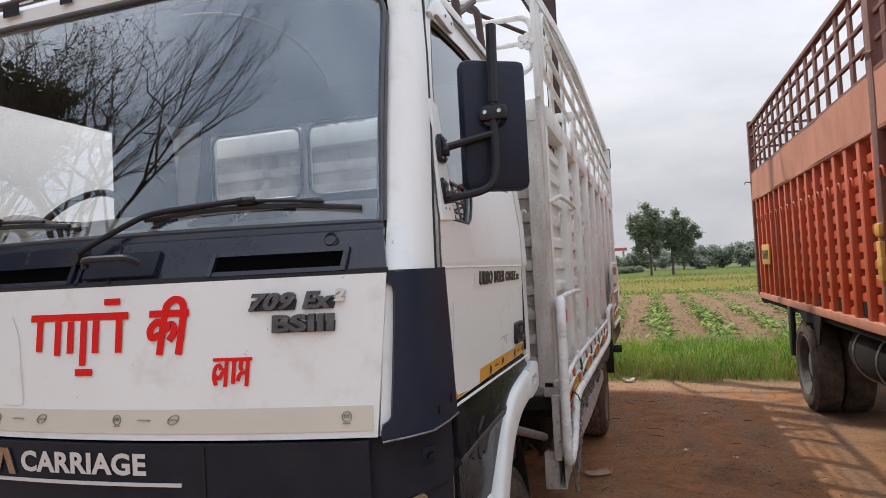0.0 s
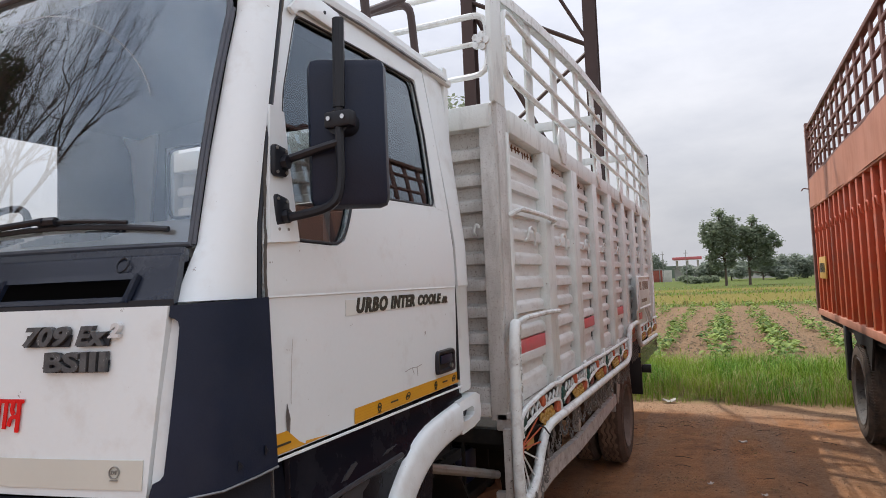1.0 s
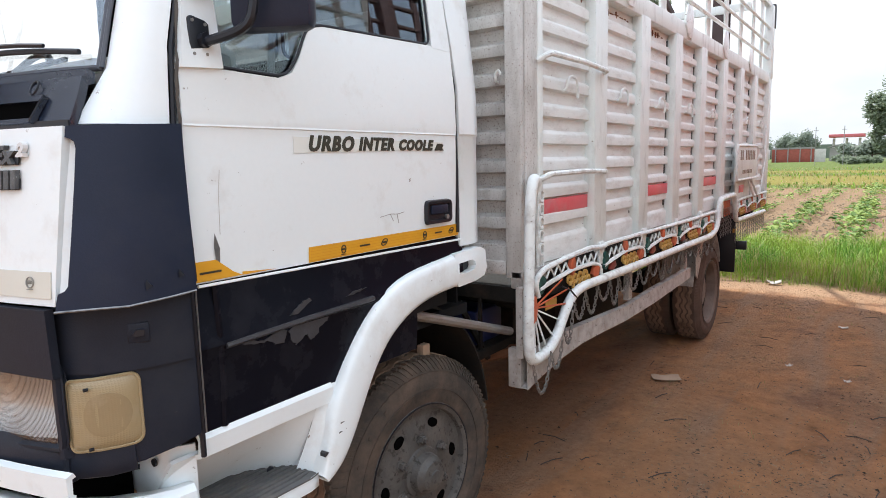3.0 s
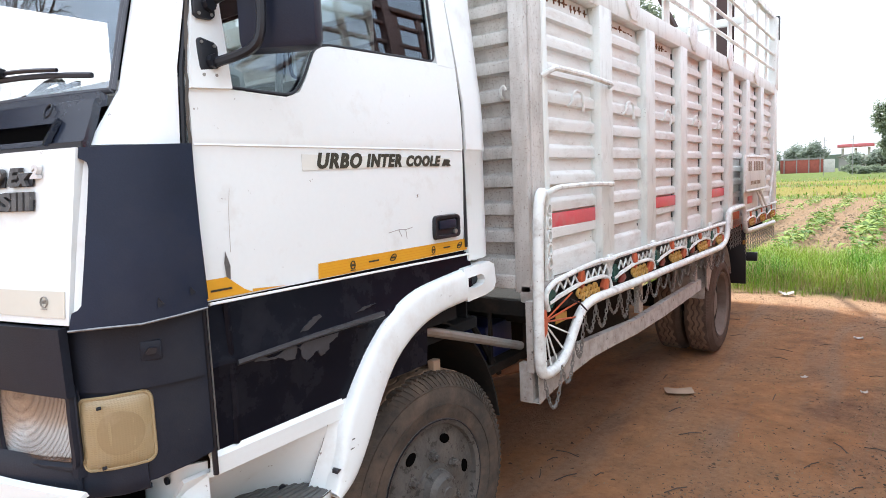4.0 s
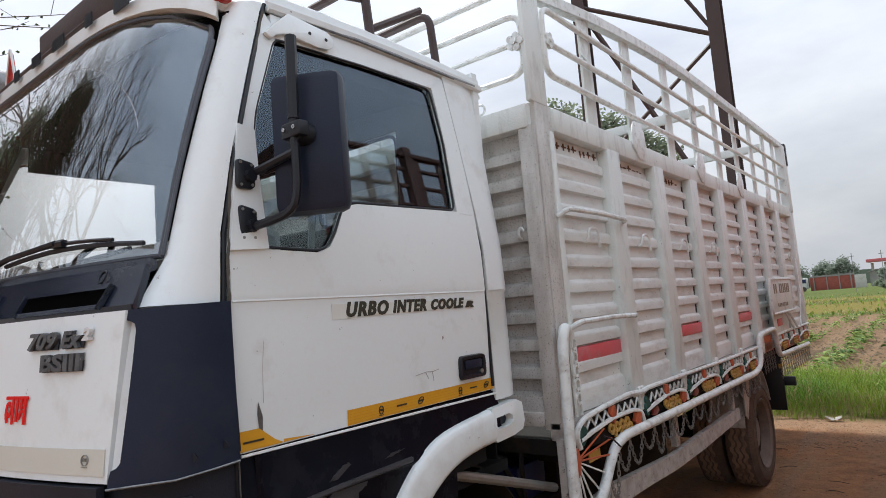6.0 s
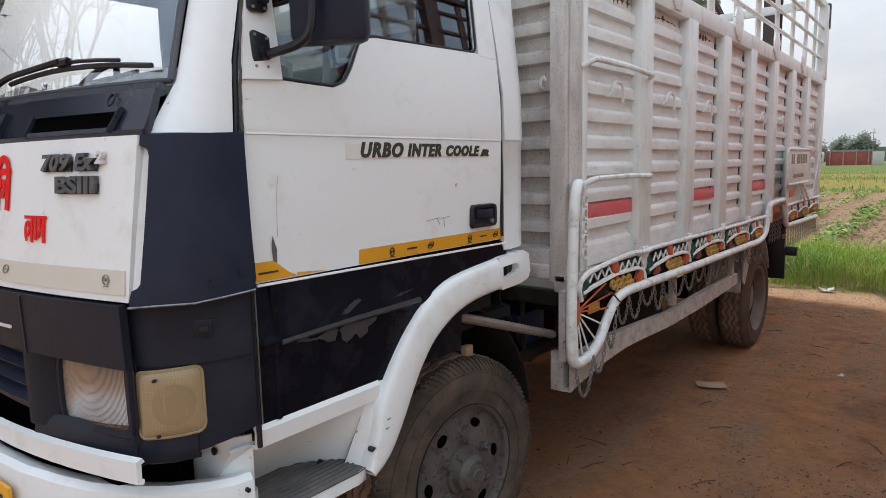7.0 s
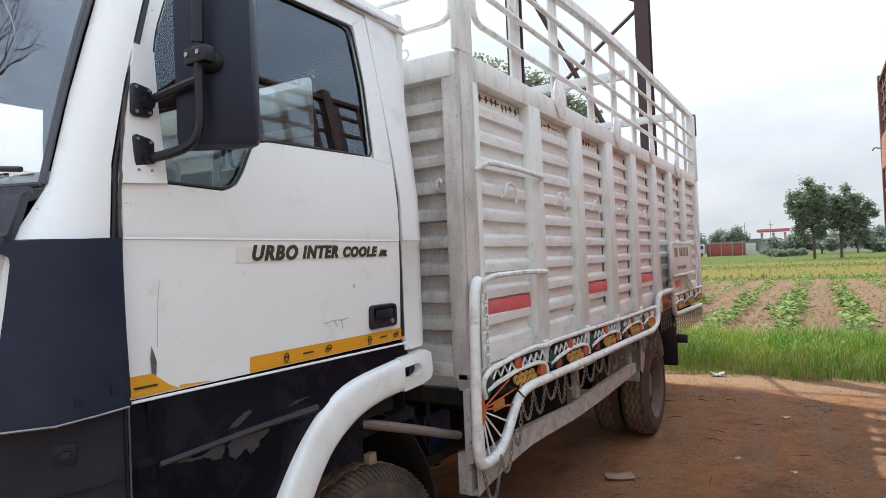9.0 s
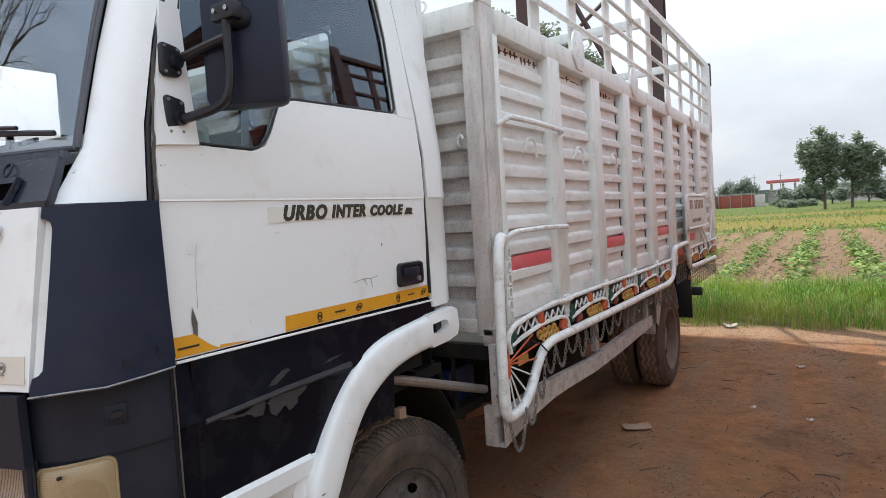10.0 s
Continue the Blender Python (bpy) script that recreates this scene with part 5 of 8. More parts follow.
    part("roof_gutter", tube(bmesh.new(), rounded([P(-0.262, -1.36, 2.600), P(-0.190, -1.285, 2.604), P(-0.165, -0.9, 2.612), P(-0.168, -0.22, 2.612), P(-0.20, -0.185, 2.605)], 0.05), 0.013, 6), M_CAB, lorry)
    part("gutter_seam", tube(bmesh.new(), [P(-0.158, -1.26, 2.588), P(-0.150, -0.9, 2.596), P(-0.150, -0.24, 2.596)], 0.006, 5), M_BADGE, lorry)


cab_side(1)
cab_side(-1)

# roof, headliner, back wall with two panes
rows = []
for y in (-1.556, -1.553, -1.535, -1.48, -1.38, -1.15, -0.8, -0.4, -0.22, -0.185):
    row = []
    for d in [0.91 * w for w in WIDE]:
        hw = lerp(0.835, 0.91, min(1.0, max(0.0, (y + 1.555) / 0.30)))
        dd = d / 0.91 * hw
        crown = 0.120 * (1 - abs(dd / 0.91) ** 4)
        t = max(0.0, min(1.0, (-1.15 - y) / 0.385))
        yy = y + (0.165 * (dd / hw) ** 5 if dd > 0 else 0.065 * (dd / hw) ** 14) * max(0.0, min(1.0, (-1.15 - y) / 0.33))
        low = {-1.556: 0.055, -1.553: 0.01}.get(y, 0.0)
        row.append((XC + dd, yy, lerp(2.608 + crown - (0.05 if y > -0.19 else 0.0), 2.652 - 0.045 * abs(dd / hw) ** 14 - low, t * t)))
    rows.append(row)
part("roof", sheet(rows, 0.03), M_CAB, lorry, "white cab roof")
random.seed(5)
for k in range(15):
    d = -0.70 + k * 0.1 + random.uniform(-0.02, 0.02)
    w = random.uniform(0.02, 0.05)
    y = -1.556 + (0.165 * (d / 0.835) ** 5 if d > 0 else 0.065 * (d / 0.835) ** 14)
    z = 2.672 - 0.045 * abs(d / 0.835) ** 10
    if k % 2:
        part("tape_mark", obox(XC + d - w, XC + d + w, y - 0.012, y - 0.008, z - 0.05, z - 0.012), M_SEAL, lorry, "black mark of worn roof edge tape")
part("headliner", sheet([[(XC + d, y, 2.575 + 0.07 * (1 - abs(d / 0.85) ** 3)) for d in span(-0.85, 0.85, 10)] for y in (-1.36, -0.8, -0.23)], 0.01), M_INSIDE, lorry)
back = bmesh.new()
for x0, x1, z0, z1 in ((-1.98, -0.16, 1.22, 2.135), (-1.98, -0.16, 2.505, 2.66), (-1.98, -1.76, 2.135, 2.505), (-0.61, -0.16, 2.135, 2.505), (-1.215, -1.175, 2.135, 2.505)):
    box(back, x0, x1, -0.235, -0.20, z0, z1)
part("cab_back", back, M_CAB, lorry, "white cab back wall")
for x0, x1 in ((-1.757, -1.218), (-1.172, -0.613)):
    pane = part("rear_pane", obox(x0, x1, -0.222, -0.217, 2.138, 2.502), M_CLEAR, lorry, "cab rear window glass", 60)
    pane.visible_shadow = False
    part("pane_seal", otube([(x0, -0.24, 2.138), (x1, -0.24, 2.138), (x1, -0.24, 2.502), (x0, -0.24, 2.502)], 0.009, 6, 0.06, True), M_SEAL, lorry)

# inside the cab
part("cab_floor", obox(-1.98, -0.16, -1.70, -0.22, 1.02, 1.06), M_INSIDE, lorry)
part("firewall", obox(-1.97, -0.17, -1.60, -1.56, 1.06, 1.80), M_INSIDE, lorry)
rows = [[(XC + d, y + 0.13 * (d / 0.88) ** 2, z) for d in span(-0.86, 0.86, 14)] for y, z in ((-1.705, 1.846), (-1.60, 1.884), (-1.48, 1.928), (-1.41, 1.950), (-1.36, 1.932), (-1.33, 1.55))]
dash = part("dashboard", sheet(rows, 0.02), M_DASH, lorry, "grey dusty dashboard")
for x in (-0.55, -0.72, -0.95, -1.30):
    bm = bmesh.new()
    for k in range(4):
        box(bm, x - 0.07, x + 0.07, -1.60 + 0.02 * k, -1.592 + 0.02 * k, 1.882 + 0.0073 * k, 1.893 + 0.0073 * k)
    part("dash_vent", bm, M_SEAL, dash)
part("binnacle", sheet([[(x, y, z + 0.06 * math.sin(math.pi * (x + 1.90) / 0.5)) for x in span(-1.90, -1.40, 8)] for y, z in ((-1.55, 1.875), (-1.45, 1.93), (-1.36, 1.91))], 0.02), M_DASH, dash)
wheel = part("steering_wheel", tube(bmesh.new(), [(-1.62 + 0.22 * math.cos(a), -1.24 + 0.12 * math.sin(a), 1.92 + 0.18 * math.sin(a)) for a in span(0, 2 * math.pi * 23 / 24, 23)], 0.014, 8, True), M_SEAL, lorry, "black steering wheel")
part("spoke", tube(bmesh.new(), [(-1.84, -1.24, 1.92), (-1.62, -1.22, 1.90), (-1.40, -1.24, 1.92)], 0.014, 6), M_SEAL, wheel)
part("column", tube(bmesh.new(), [(-1.62, -1.23, 1.90), (-1.62, -1.40, 1.70)], 0.03, 8), M_SEAL, wheel)
for x0, x1 in ((-1.90, -1.35), (-1.12, -0.30)):
    seat = part("seat", obox(x0, x1, -0.90, -0.38, 1.30, 1.52, 0.04), M_SEAT, lorry, "dark cloth cab seat")
    part("seat_back", moved(obox(x0, x1, -0.06, 0.06, 0.0, 0.60, 0.04), Matrix.Translation((0, -0.40, 1.48)) @ Matrix.Rotation(radians(-8), 4, "X")), M_SEAT, seat)
    part("seat_base", obox(x0 + 0.05, x1 - 0.05, -0.85, -0.42, 1.06, 1.31), M_INSIDE, seat)

# nose below the panel: name board, grille, lamp shelf, white strip, bumper
rows = [[(XC + d, front_y(d, 1.36) - 0.012 + 0.02 * (1.345 - z), z) for d in span(-0.892, 0.892, 24)] for z in (1.195, 1.20, 1.30, 1.335, 1.345)]
board = part("name_board", sheet(rows, 0.02), M_BLACK2, lorry, "dark board with pale hand-painted word")


def on_board(bm, x, z, lift):
    for v in bm.verts:
        px, pz, dep = v.co.x + x, v.co.z + z, v.co.y
        v.co = Vector((px, front_y(px - XC, 1.36) - 0.012 + 0.02 * (1.345 - pz) - lift - dep, pz))
    return bm


letters("painted_letter", on_board(flat_text("CARRIAGE", 0.068, 0.0015, 0.371, bold=0.0022, spacing=1.06), -1.080, 1.276, 0.002), M_SIGNWHITE, board, "pale painted capital letters")
letters("painted_letter", on_board(flat_text("GOODS", 0.068, 0.0015, bold=0.0022, spacing=1.06), -1.62, 1.276, 0.002), M_SIGNWHITE, board, "pale painted capital letters")
bm = bmesh.new()
prism(bm, [(-1.095, 1.266), (-1.118, 1.330), (-1.150, 1.330), (-1.172, 1.266), (-1.152, 1.266), (-1.135, 1.315), (-1.117, 1.266)], "y", 0, 0.004)
part("maker_badge", on_board(bm, 0, 0, 0.003), M_CHROME, board, "plain chrome badge shape")
bm = bmesh.new()
for k in range(24):
    box(bm, lerp(-1.52, -0.617, k / 24), lerp(-1.52, -0.617, (k + 1) / 24), 0.0, 0.004, 1.249, 1.257)
part("board_trim", on_board(bm, 0, 0, 0.002), M_SIGNWHITE, board)
for d in (0.51, -0.51):
    part("board_seam", on_board(obox(XC + d - 0.003, XC + d + 0.003, 0, 0.003, 1.19, 1.34), 0, 0, 0.0005), M_SEAL, board)
rows = [[(XC + d, -1.81 + 0.075 * (d / 0.82) ** 2, z) for d in span(-0.50, 0.50, 14)] for z in (0.985, 1.05, 1.12, 1.19)]
part("grille_back", sheet(rows, 0.01), M_SEAL, lorry)
for k in range(4):
    z = 1.03 + 0.048 * k
    rows = [[(XC + d, -1.845 + e + 0.075 * (d / 0.82) ** 2, z + h) for d in span(-0.46, 0.46, 14)] for e, h in ((0.0, 0.0), (-0.012, 0.012), (0.02, 0.03))]
    part("grille_bar", sheet(rows, 0.008), M_BLACK, lorry, "dark grille bar")
for s in (1, -1):
    rows = [[(mir(x, s), y, z) for x, y in ((-0.60, -1.815), (-0.60, -1.795), (-0.57, -1.79))] for z in (0.97, 1.19)]
    part("grille_post", sheet(rows, 0.01), M_BLACK2, lorry)
    rows = [[(mir(x, s), y, z) for x, y in ((-0.625, -1.835), (-0.60, -1.832), (-0.565, -1.815), (-0.538, -1.79), (-0.535, -1.75))] for z in (0.985, 1.10, 1.20)]
    part("lamp_pillar", sheet(rows, 0.010), M_BLACK2, lorry, "dark plastic pillar beside the headlamp")
    part("lamp_back", obox(*sorted((mir(-0.60, s), mir(-0.20, s))), -1.66, -1.65, 0.96, 1.24), M_BLACK2, lorry)
    plan = [(-0.62, -1.822), (-0.52, -1.806), (-0.42, -1.790), (-0.32, -1.768), (-0.25, -1.750), (-0.19, -1.728), (-0.14, -1.694), (-0.104, -1.645)]
    rows = [[(mir(x, s), y - e * (1 - 0.7 * max(0, k - 4) / 3), z + 0.007 * k) for k, (x, y) in enumerate(plan)] for z, e in ((0.915, -0.010), (0.920, 0.004), (0.945, 0.009), (0.970, 0.007), (0.995, 0.0), (1.012, -0.012))]
    part("lamp_surround", sheet(rows, 0.012), M_BLACK2, lorry, "dark lip under the lamps")
rows = [[(XC + d, -1.862 + 0.086 * (d / 0.93) ** 2 + e, z - 0.028 + 0.055 * (abs(d) / 0.93) ** 1.6) for d in span(-0.925, 0.925, 20)] for z, e in ((0.905, 0.014), (0.909, 0.0), (0.962, 0.0), (0.969, 0.014))]
part("white_valance", sheet(rows, 0.012), M_CAB, lorry, "white painted valance strip")
half = [(XC, -1.905), (-0.85, -1.895), (-0.63, -1.868), (-0.48, -1.832), (-0.37, -1.796), (-0.28, -1.748), (-0.20, -1.690), (-0.135, -1.615), (-0.105, -1.56), (-0.095, -1.515)]
rows = []
for z, e in ((0.838, -0.075), (0.866, -0.045), (0.872, -0.012), (0.858, 0.004), (0.78, 0.014), (0.66, 0.010), (0.58, -0.006), (0.57, -0.04)):
    ring = []
    for k, (x, y) in enumerate(half):
        a, b = Vector(half[max(k - 1, 0)]), Vector(half[min(k + 1, len(half) - 1)])
        t = (b - a).normalized()
        ring.append((x + t.y * e, y - t.x * e, z))
    rows.append([(mir(x, -1), y, zz) for x, y, zz in ring[:0:-1]] + ring)
bumper = part("bumper", sheet(rows, 0.012), M_CAB, lorry, "white steel front bumper")
for s in (1, -1):
    path = [(-0.146, -1.614), (-0.128, -1.588), (-0.110, -1.560), (-0.095, -1.515)]
    rows = [[(mir(x + 0.0185, s), y - 0.0125, z + 0.006 * k) for k, (x, y) in enumerate(path)] for z in (0.698, 0.752)]
    part("bumper_tape", sheet(rows, 0.003), M_RED, bumper, "red reflective tape")
    for x, y, z in ((-0.125, -1.600, 0.825), (-0.088, -1.535, 0.838)):
        part("screw_hole", disc(bmesh.new(), (mir(x, s), y, z), 0.006, "x", 10, 0.010), M_SEAL, bumper)
part("number_plate", moved(obox(-0.26, 0.26, -0.005, 0.005, 0.675, 0.825, 0.002), Matrix.Translation((-0.885, -1.9115, 0)) @ Matrix.Rotation(radians(2.6), 4, "Z")), M_YELLOW, bumper, "yellow plate with plain dark bars")
for k in range(8):
    bm = obox(-0.225 + 0.058 * k, -0.190 + 0.058 * k, -0.0075, -0.005, 0.705, 0.795)
    part("plate_bar", moved(bm, Matrix.Translation((-0.885, -1.9115, 0)) @ Matrix.Rotation(radians(2.6), 4, "Z")), M_LETTER, bumper)

# black box added behind the bumper gap to keep it dark
part("gap_blackout", obox(-1.85, -0.30, -1.76, -1.55, 0.56, 0.93, 0.03), M_VOID, lorry)
# near-black linings added inside the cab so that it stays dim
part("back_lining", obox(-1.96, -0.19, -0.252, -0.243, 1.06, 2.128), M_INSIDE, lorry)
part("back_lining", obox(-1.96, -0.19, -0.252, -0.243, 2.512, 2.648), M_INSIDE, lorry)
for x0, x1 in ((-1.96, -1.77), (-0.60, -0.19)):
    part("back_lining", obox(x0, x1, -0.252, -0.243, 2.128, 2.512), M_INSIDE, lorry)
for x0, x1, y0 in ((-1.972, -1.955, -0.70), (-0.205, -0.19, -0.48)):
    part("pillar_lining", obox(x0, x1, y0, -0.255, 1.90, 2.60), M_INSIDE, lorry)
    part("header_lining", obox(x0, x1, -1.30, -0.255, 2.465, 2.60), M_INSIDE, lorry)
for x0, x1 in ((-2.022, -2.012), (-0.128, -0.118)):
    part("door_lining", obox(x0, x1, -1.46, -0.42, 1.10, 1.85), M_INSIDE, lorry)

# mirror on the near side
mirror = part("wing_mirror", moved(obox(-0.098, 0.098, -0.034, 0.034, -0.188, 0.188, 0.024), Matrix.Translation((0.040, -1.306, 2.128)) @ Matrix.Rotation(radians(31), 4, "Z")), M_BLACK, lorry, "large dark plastic wing mirror")
part("mirror_glass", moved(obox(-0.085, 0.085, 0.0345, 0.037, -0.172, 0.172, 0.001), Matrix.Translation((0.040, -1.306, 2.128)) @ Matrix.Rotation(radians(31), 4, "Z")), M_MIRROR, mirror)
rod = rounded([(0.062, -1.371, 2.398), (0.057, -1.373, 2.20), (0.057, -1.373, 1.983), (0.040, -1.384, 1.936), (-0.06, -1.415, 1.918), (-0.105, -1.425, 1.915)], 0.05)
part("mirror_rod", tube(bmesh.new(), rod, 0.0115, 8), M_SEAL, mirror)
part("rod_sleeve", tube(bmesh.new(), [(0.058, -1.373, 2.178), (0.062, -1.371, 2.396)], 0.0150, 8), M_SEAL, mirror)
part("upper_arm", tube(bmesh.new(), rounded([(0.057, -1.373, 2.093), (0.012, -1.382, 2.084), (-0.105, -1.412, 2.054)], 0.03), 0.011, 8), M_SEAL, mirror)
part("clamp", obox(0.021, 0.095, -1.387, -1.353, 2.128, 2.168, 0.006), M_SEAL, mirror)
part("clamp_boss", disc(bmesh.new(), (0.052, -1.349, 2.145), 0.032, "y", 16, 0.05), M_SEAL, mirror)
for x in (0.037, 0.077):
    part("bolt", disc(bmesh.new(), (x, -1.389, 2.150), 0.006, "y", 8, 0.006), M_CHROME, mirror)
for z, h in ((2.055, 0.043), (1.925, 0.054)):
    part("arm_bracket", prism(bmesh.new(), [(-1.456, z - h * 0.75), (-1.446, z - h * 0.92), (-1.412, z - h * 0.9), (-1.402, z - h * 0.7), (-1.402, z + h * 0.62), (-1.412, z + h * 0.76), (-1.447, z + h * 0.9), (-1.455, z + h * 0.78)], "x", -0.087, -0.073, 0.004), M_SEAL, mirror)
    for yb, zb in ((-1.446, z + h * 0.68), (-1.413, z + h * 0.58), (-1.446, z - h * 0.68), (-1.413, z - h * 0.66)):
        part("bolt", disc(bmesh.new(), (-0.073, yb, zb), 0.004, "x", 8, 0.006), M_STEEL, mirror)
    part("knuckle", tube(bmesh.new(), [(-0.10, -1.425, z - 0.006), (-0.062, -1.418, z - 0.004)], 0.017, 8), M_SEAL, mirror)

# roof carrier, lamps and reflectors on the roof
for y0 in (-0.44, -0.81):
    hoop = rounded([(-0.185, y0, 2.625), (-0.205, y0, 2.868), (2 * XC + 0.205, y0, 2.868), (2 * XC + 0.185, y0, 2.625)], 0.055)
    part("roof_carrier", tube(bmesh.new(), hoop, 0.0165, 8), M_GANTRY, lorry, "dark steel roof carrier hoop")
for s_ in (1, -1):
    part("carrier_brace", tube(bmesh.new(), [(mir(-0.200, s_), -0.795, 2.69), (mir(-0.204, s_), -0.50, 2.862)], 0.015, 8), M_GANTRY, lorry, "dark steel carrier brace")
part("roof_carrier", otube([(-1.88, -1.30, 2.68), (-1.86, -1.46, 2.69), (-1.74, -1.50, 2.70), (-0.50, -1.49, 2.72), (-0.30, -1.20, 2.76), (-0.21, -0.82, 2.80)], 0.014, 8, 0.08), M_GANTRY, lorry, "black steel roof carrier tube")
bm = obox(-1.22, -0.46, -1.505, -1.48, 2.685, 2.80, 0.01)
part("roof_board", bm, M_GANTRY, lorry, "dark board on the roof edge")
for x in (-1.84,):
    lamp = part("roof_lamp", moved(lathe(bmesh.new(), [(0.001, -0.05), (0.045, -0.045), (0.065, -0.01), (0.07, 0.03), (0.001, 0.032)], (0, 0, 0), 16), Matrix.Translation((x, -1.44, 2.81)) @ Matrix.Rotation(radians(90), 4, "Z")), M_BADGE, lorry, "dark round roof lamp")
bm = prism(bmesh.new(), [(-0.045, -0.06), (0.045, -0.06), (0.0, 0.075)], "y", -0.008, 0.008, 0.006)
tri_r = part("triangle_reflector", moved(bm, Matrix.Translation((-1.515, -1.50, 2.765))), M_LAMPRED, lorry, "red triangular reflector with white rim")
bm = bmesh.new()
tube(bm, rounded([(-1.570, -1.505, 2.697), (-1.460, -1.505, 2.697), (-1.515, -1.505, 2.853)], 0.012, True), 0.005, 6, True)
part("reflector_rim", bm, M_SIGNWHITE, tri_r)
for x, z in ((-1.915, 2.595), (-0.225, 2.60)):
    part("marker_lamp", obox(x - 0.02, x + 0.02, -1.40, -1.35, z, z + 0.05, 0.01), M_LAMPRED, lorry, "red marker lamp")


# wheels
def wheel_set(name, x_out, y, z, r, wide, face_out, label, hub_out=True, tread=None, bead=0.645, rubber=None, steel=None):
    """One wheel; face_out is the side (+1 or -1 along x) that shows."""
    s, rubber, steel = face_out, rubber or M_RUBBER, steel or M_RIM
    prof = [(r * (bead - 0.015), 0.0), (r * (bead + 0.015), 0.010), (r * 0.75, 0.020), (r * 0.86, 0.014), (r * 0.925, 0.0), (r * 0.965, -0.020), (r * 0.985, -0.035), (r * 0.985, -wide + 0.035), (r * 0.93, -wide), (r * 0.75, -wide - 0.012), (r * (bead - 0.015), -wide)]
    tyre = part("tyre", lathe(bmesh.new(), [(a, x_out + s * b - x_out) for a, b in prof], (x_out, y, z), 48), rubber, name, label)
    bm, lugs = bmesh.new(), bmesh.new()
    for k in range(104):
        a = 2 * math.pi * k / 104
        rot = Matrix.Translation((x_out, y, z)) @ Matrix.Rotation(a, 4, "X")
        for off, w in ((-0.028, 0.030), (-wide + 0.028, 0.030)):
            moved_box = bmesh.new()
            box(moved_box, -w / 2, w / 2, -0.0070, 0.0070, 0, r * 0.020)
            bmesh.ops.transform(moved_box, matrix=rot @ Matrix.Translation((s * off, 0, r * 0.972)) @ Matrix.Rotation(0.25 * s, 4, "Z"), verts=moved_box.verts[:])
            vm = {v: lugs.verts.new(v.co) for v in moved_box.verts}
            for f in moved_box.faces:
                lugs.faces.new([vm[v] for v in f.verts])
            moved_box.free()
        # moulded rib running down the sidewall
        side_rib = []
        for q, dx, hw in ((0.885, 0.0090, 0.0028), (0.940, -0.0050, 0.0060), (0.972, -0.0195, 0.0080)):
            for lift in (-0.006, 0.0045):
                for e in (-1, 1):
                    b = a + (e * hw + (q - 0.92) * 0.22) / (r * q)
                    side_rib.append(lugs.verts.new((x_out + s * (dx + lift), y + q * r * math.cos(b), z + q * r * math.sin(b))))
        for i in (0, 4):
            lo, hi = side_rib[i:i + 4], side_rib[i + 4:i + 8]
            lugs.faces.new((lo[2], lo[3], hi[3], hi[2]))
            lugs.faces.new((lo[0], lo[2], hi[2], hi[0]))
            lugs.faces.new((lo[1], hi[1], hi[3], lo[3]))
        lugs.faces.new((side_rib[0], side_rib[1], side_rib[3], side_rib[2]))
    for off in (-wide * 0.28, -wide * 0.5, -wide * 0.72):
        n = 112
        ring = []
        for k in range(n):
            a = 2 * math.pi * k / n
            zz = 0.009 if k % 4 < 2 else -0.009
            ring.append([(off + zz - 0.014, r * 0.985), (off + zz - 0.014, r), (off + zz + 0.014, r), (off + zz + 0.014, r * 0.985)])
        vs = [[bm.verts.new((x_out + s * o, y + q * math.cos(2 * math.pi * k / n), z + q * math.sin(2 * math.pi * k / n))) for o, q in ring[k]] for k in range(n)]
        for k in range(n):
            a, b = vs[k], vs[(k + 1) % n]
            for i in range(3):
                bm.faces.new((a[i], a[i + 1], b[i + 1], b[i]))
    part("tread", bm, tread or M_MUD, name, "worn tread" if tread else "dusty worn tread")
    tagged(part("shoulder", lugs, rubber, name), "ribbed tyre shoulder", kind="stuff")
    for k in range(22):
        if k % 11 in (2, 3, 4, 6, 7):
            mark = obox(-0.0015, 0.0015, -0.0075, 0.0075, -0.013, 0.013, 0.001)
            part("sidewall_mark", moved(mark, Matrix.Translation((x_out + s * 0.0185, y, z)) @ Matrix.Rotation(2 * math.pi * k / 22, 4, "X") @ Matrix.Translation((0, 0, r * 0.785))), rubber, name)
    for q in (0.72, 0.87):
        part("sidewall_ring", tube(bmesh.new(), [(x_out + s * (0.0195 if q < 0.8 else 0.014), y + r * q * math.cos(a), z + r * q * math.sin(a)) for a in span(0, 2 * math.pi * 47 / 48, 47)], 0.0025, 4, True), rubber, name)
    if hub_out and s > 0 and bead < 0.6:
        for k, sign in enumerate("7.50-16"):
            a = radians(22 - 8.2 * k)
            glyph = flat_text(sign, 0.052, 0.004, bold=0.001)
            turn = Matrix(((0, -1, 0, x_out + s * 0.0165), (math.sin(a), 0, math.cos(a), y + r * 0.775 * math.cos(a)), (-math.cos(a), 0, math.sin(a), z + r * 0.775 * math.sin(a)), (0, 0, 0, 1)))
            part("size_letter", moved(glyph, turn), rubber, name, "moulded tyre size lettering")
    # rim, its hand holes drawn as black ovals for their unlit depth
    rr = r * bead
    if hub_out:
        prof = [(rr + 0.008, 0.010), (rr, 0.014), (rr * 0.945, 0.006), (rr * 0.925, -0.012), (rr * 0.875, -0.016), (rr * 0.70, -0.008), (rr * 0.60, -0.002), (rr * 0.37, 0.0), (rr * 0.355, 0.010), (rr * 0.30, 0.014), (rr * 0.275, 0.044), (rr * 0.235, 0.052), (rr * 0.21, 0.066), (rr * 0.10, 0.072), (rr * 0.09, 0.078), (0.001, 0.079)]
    else:
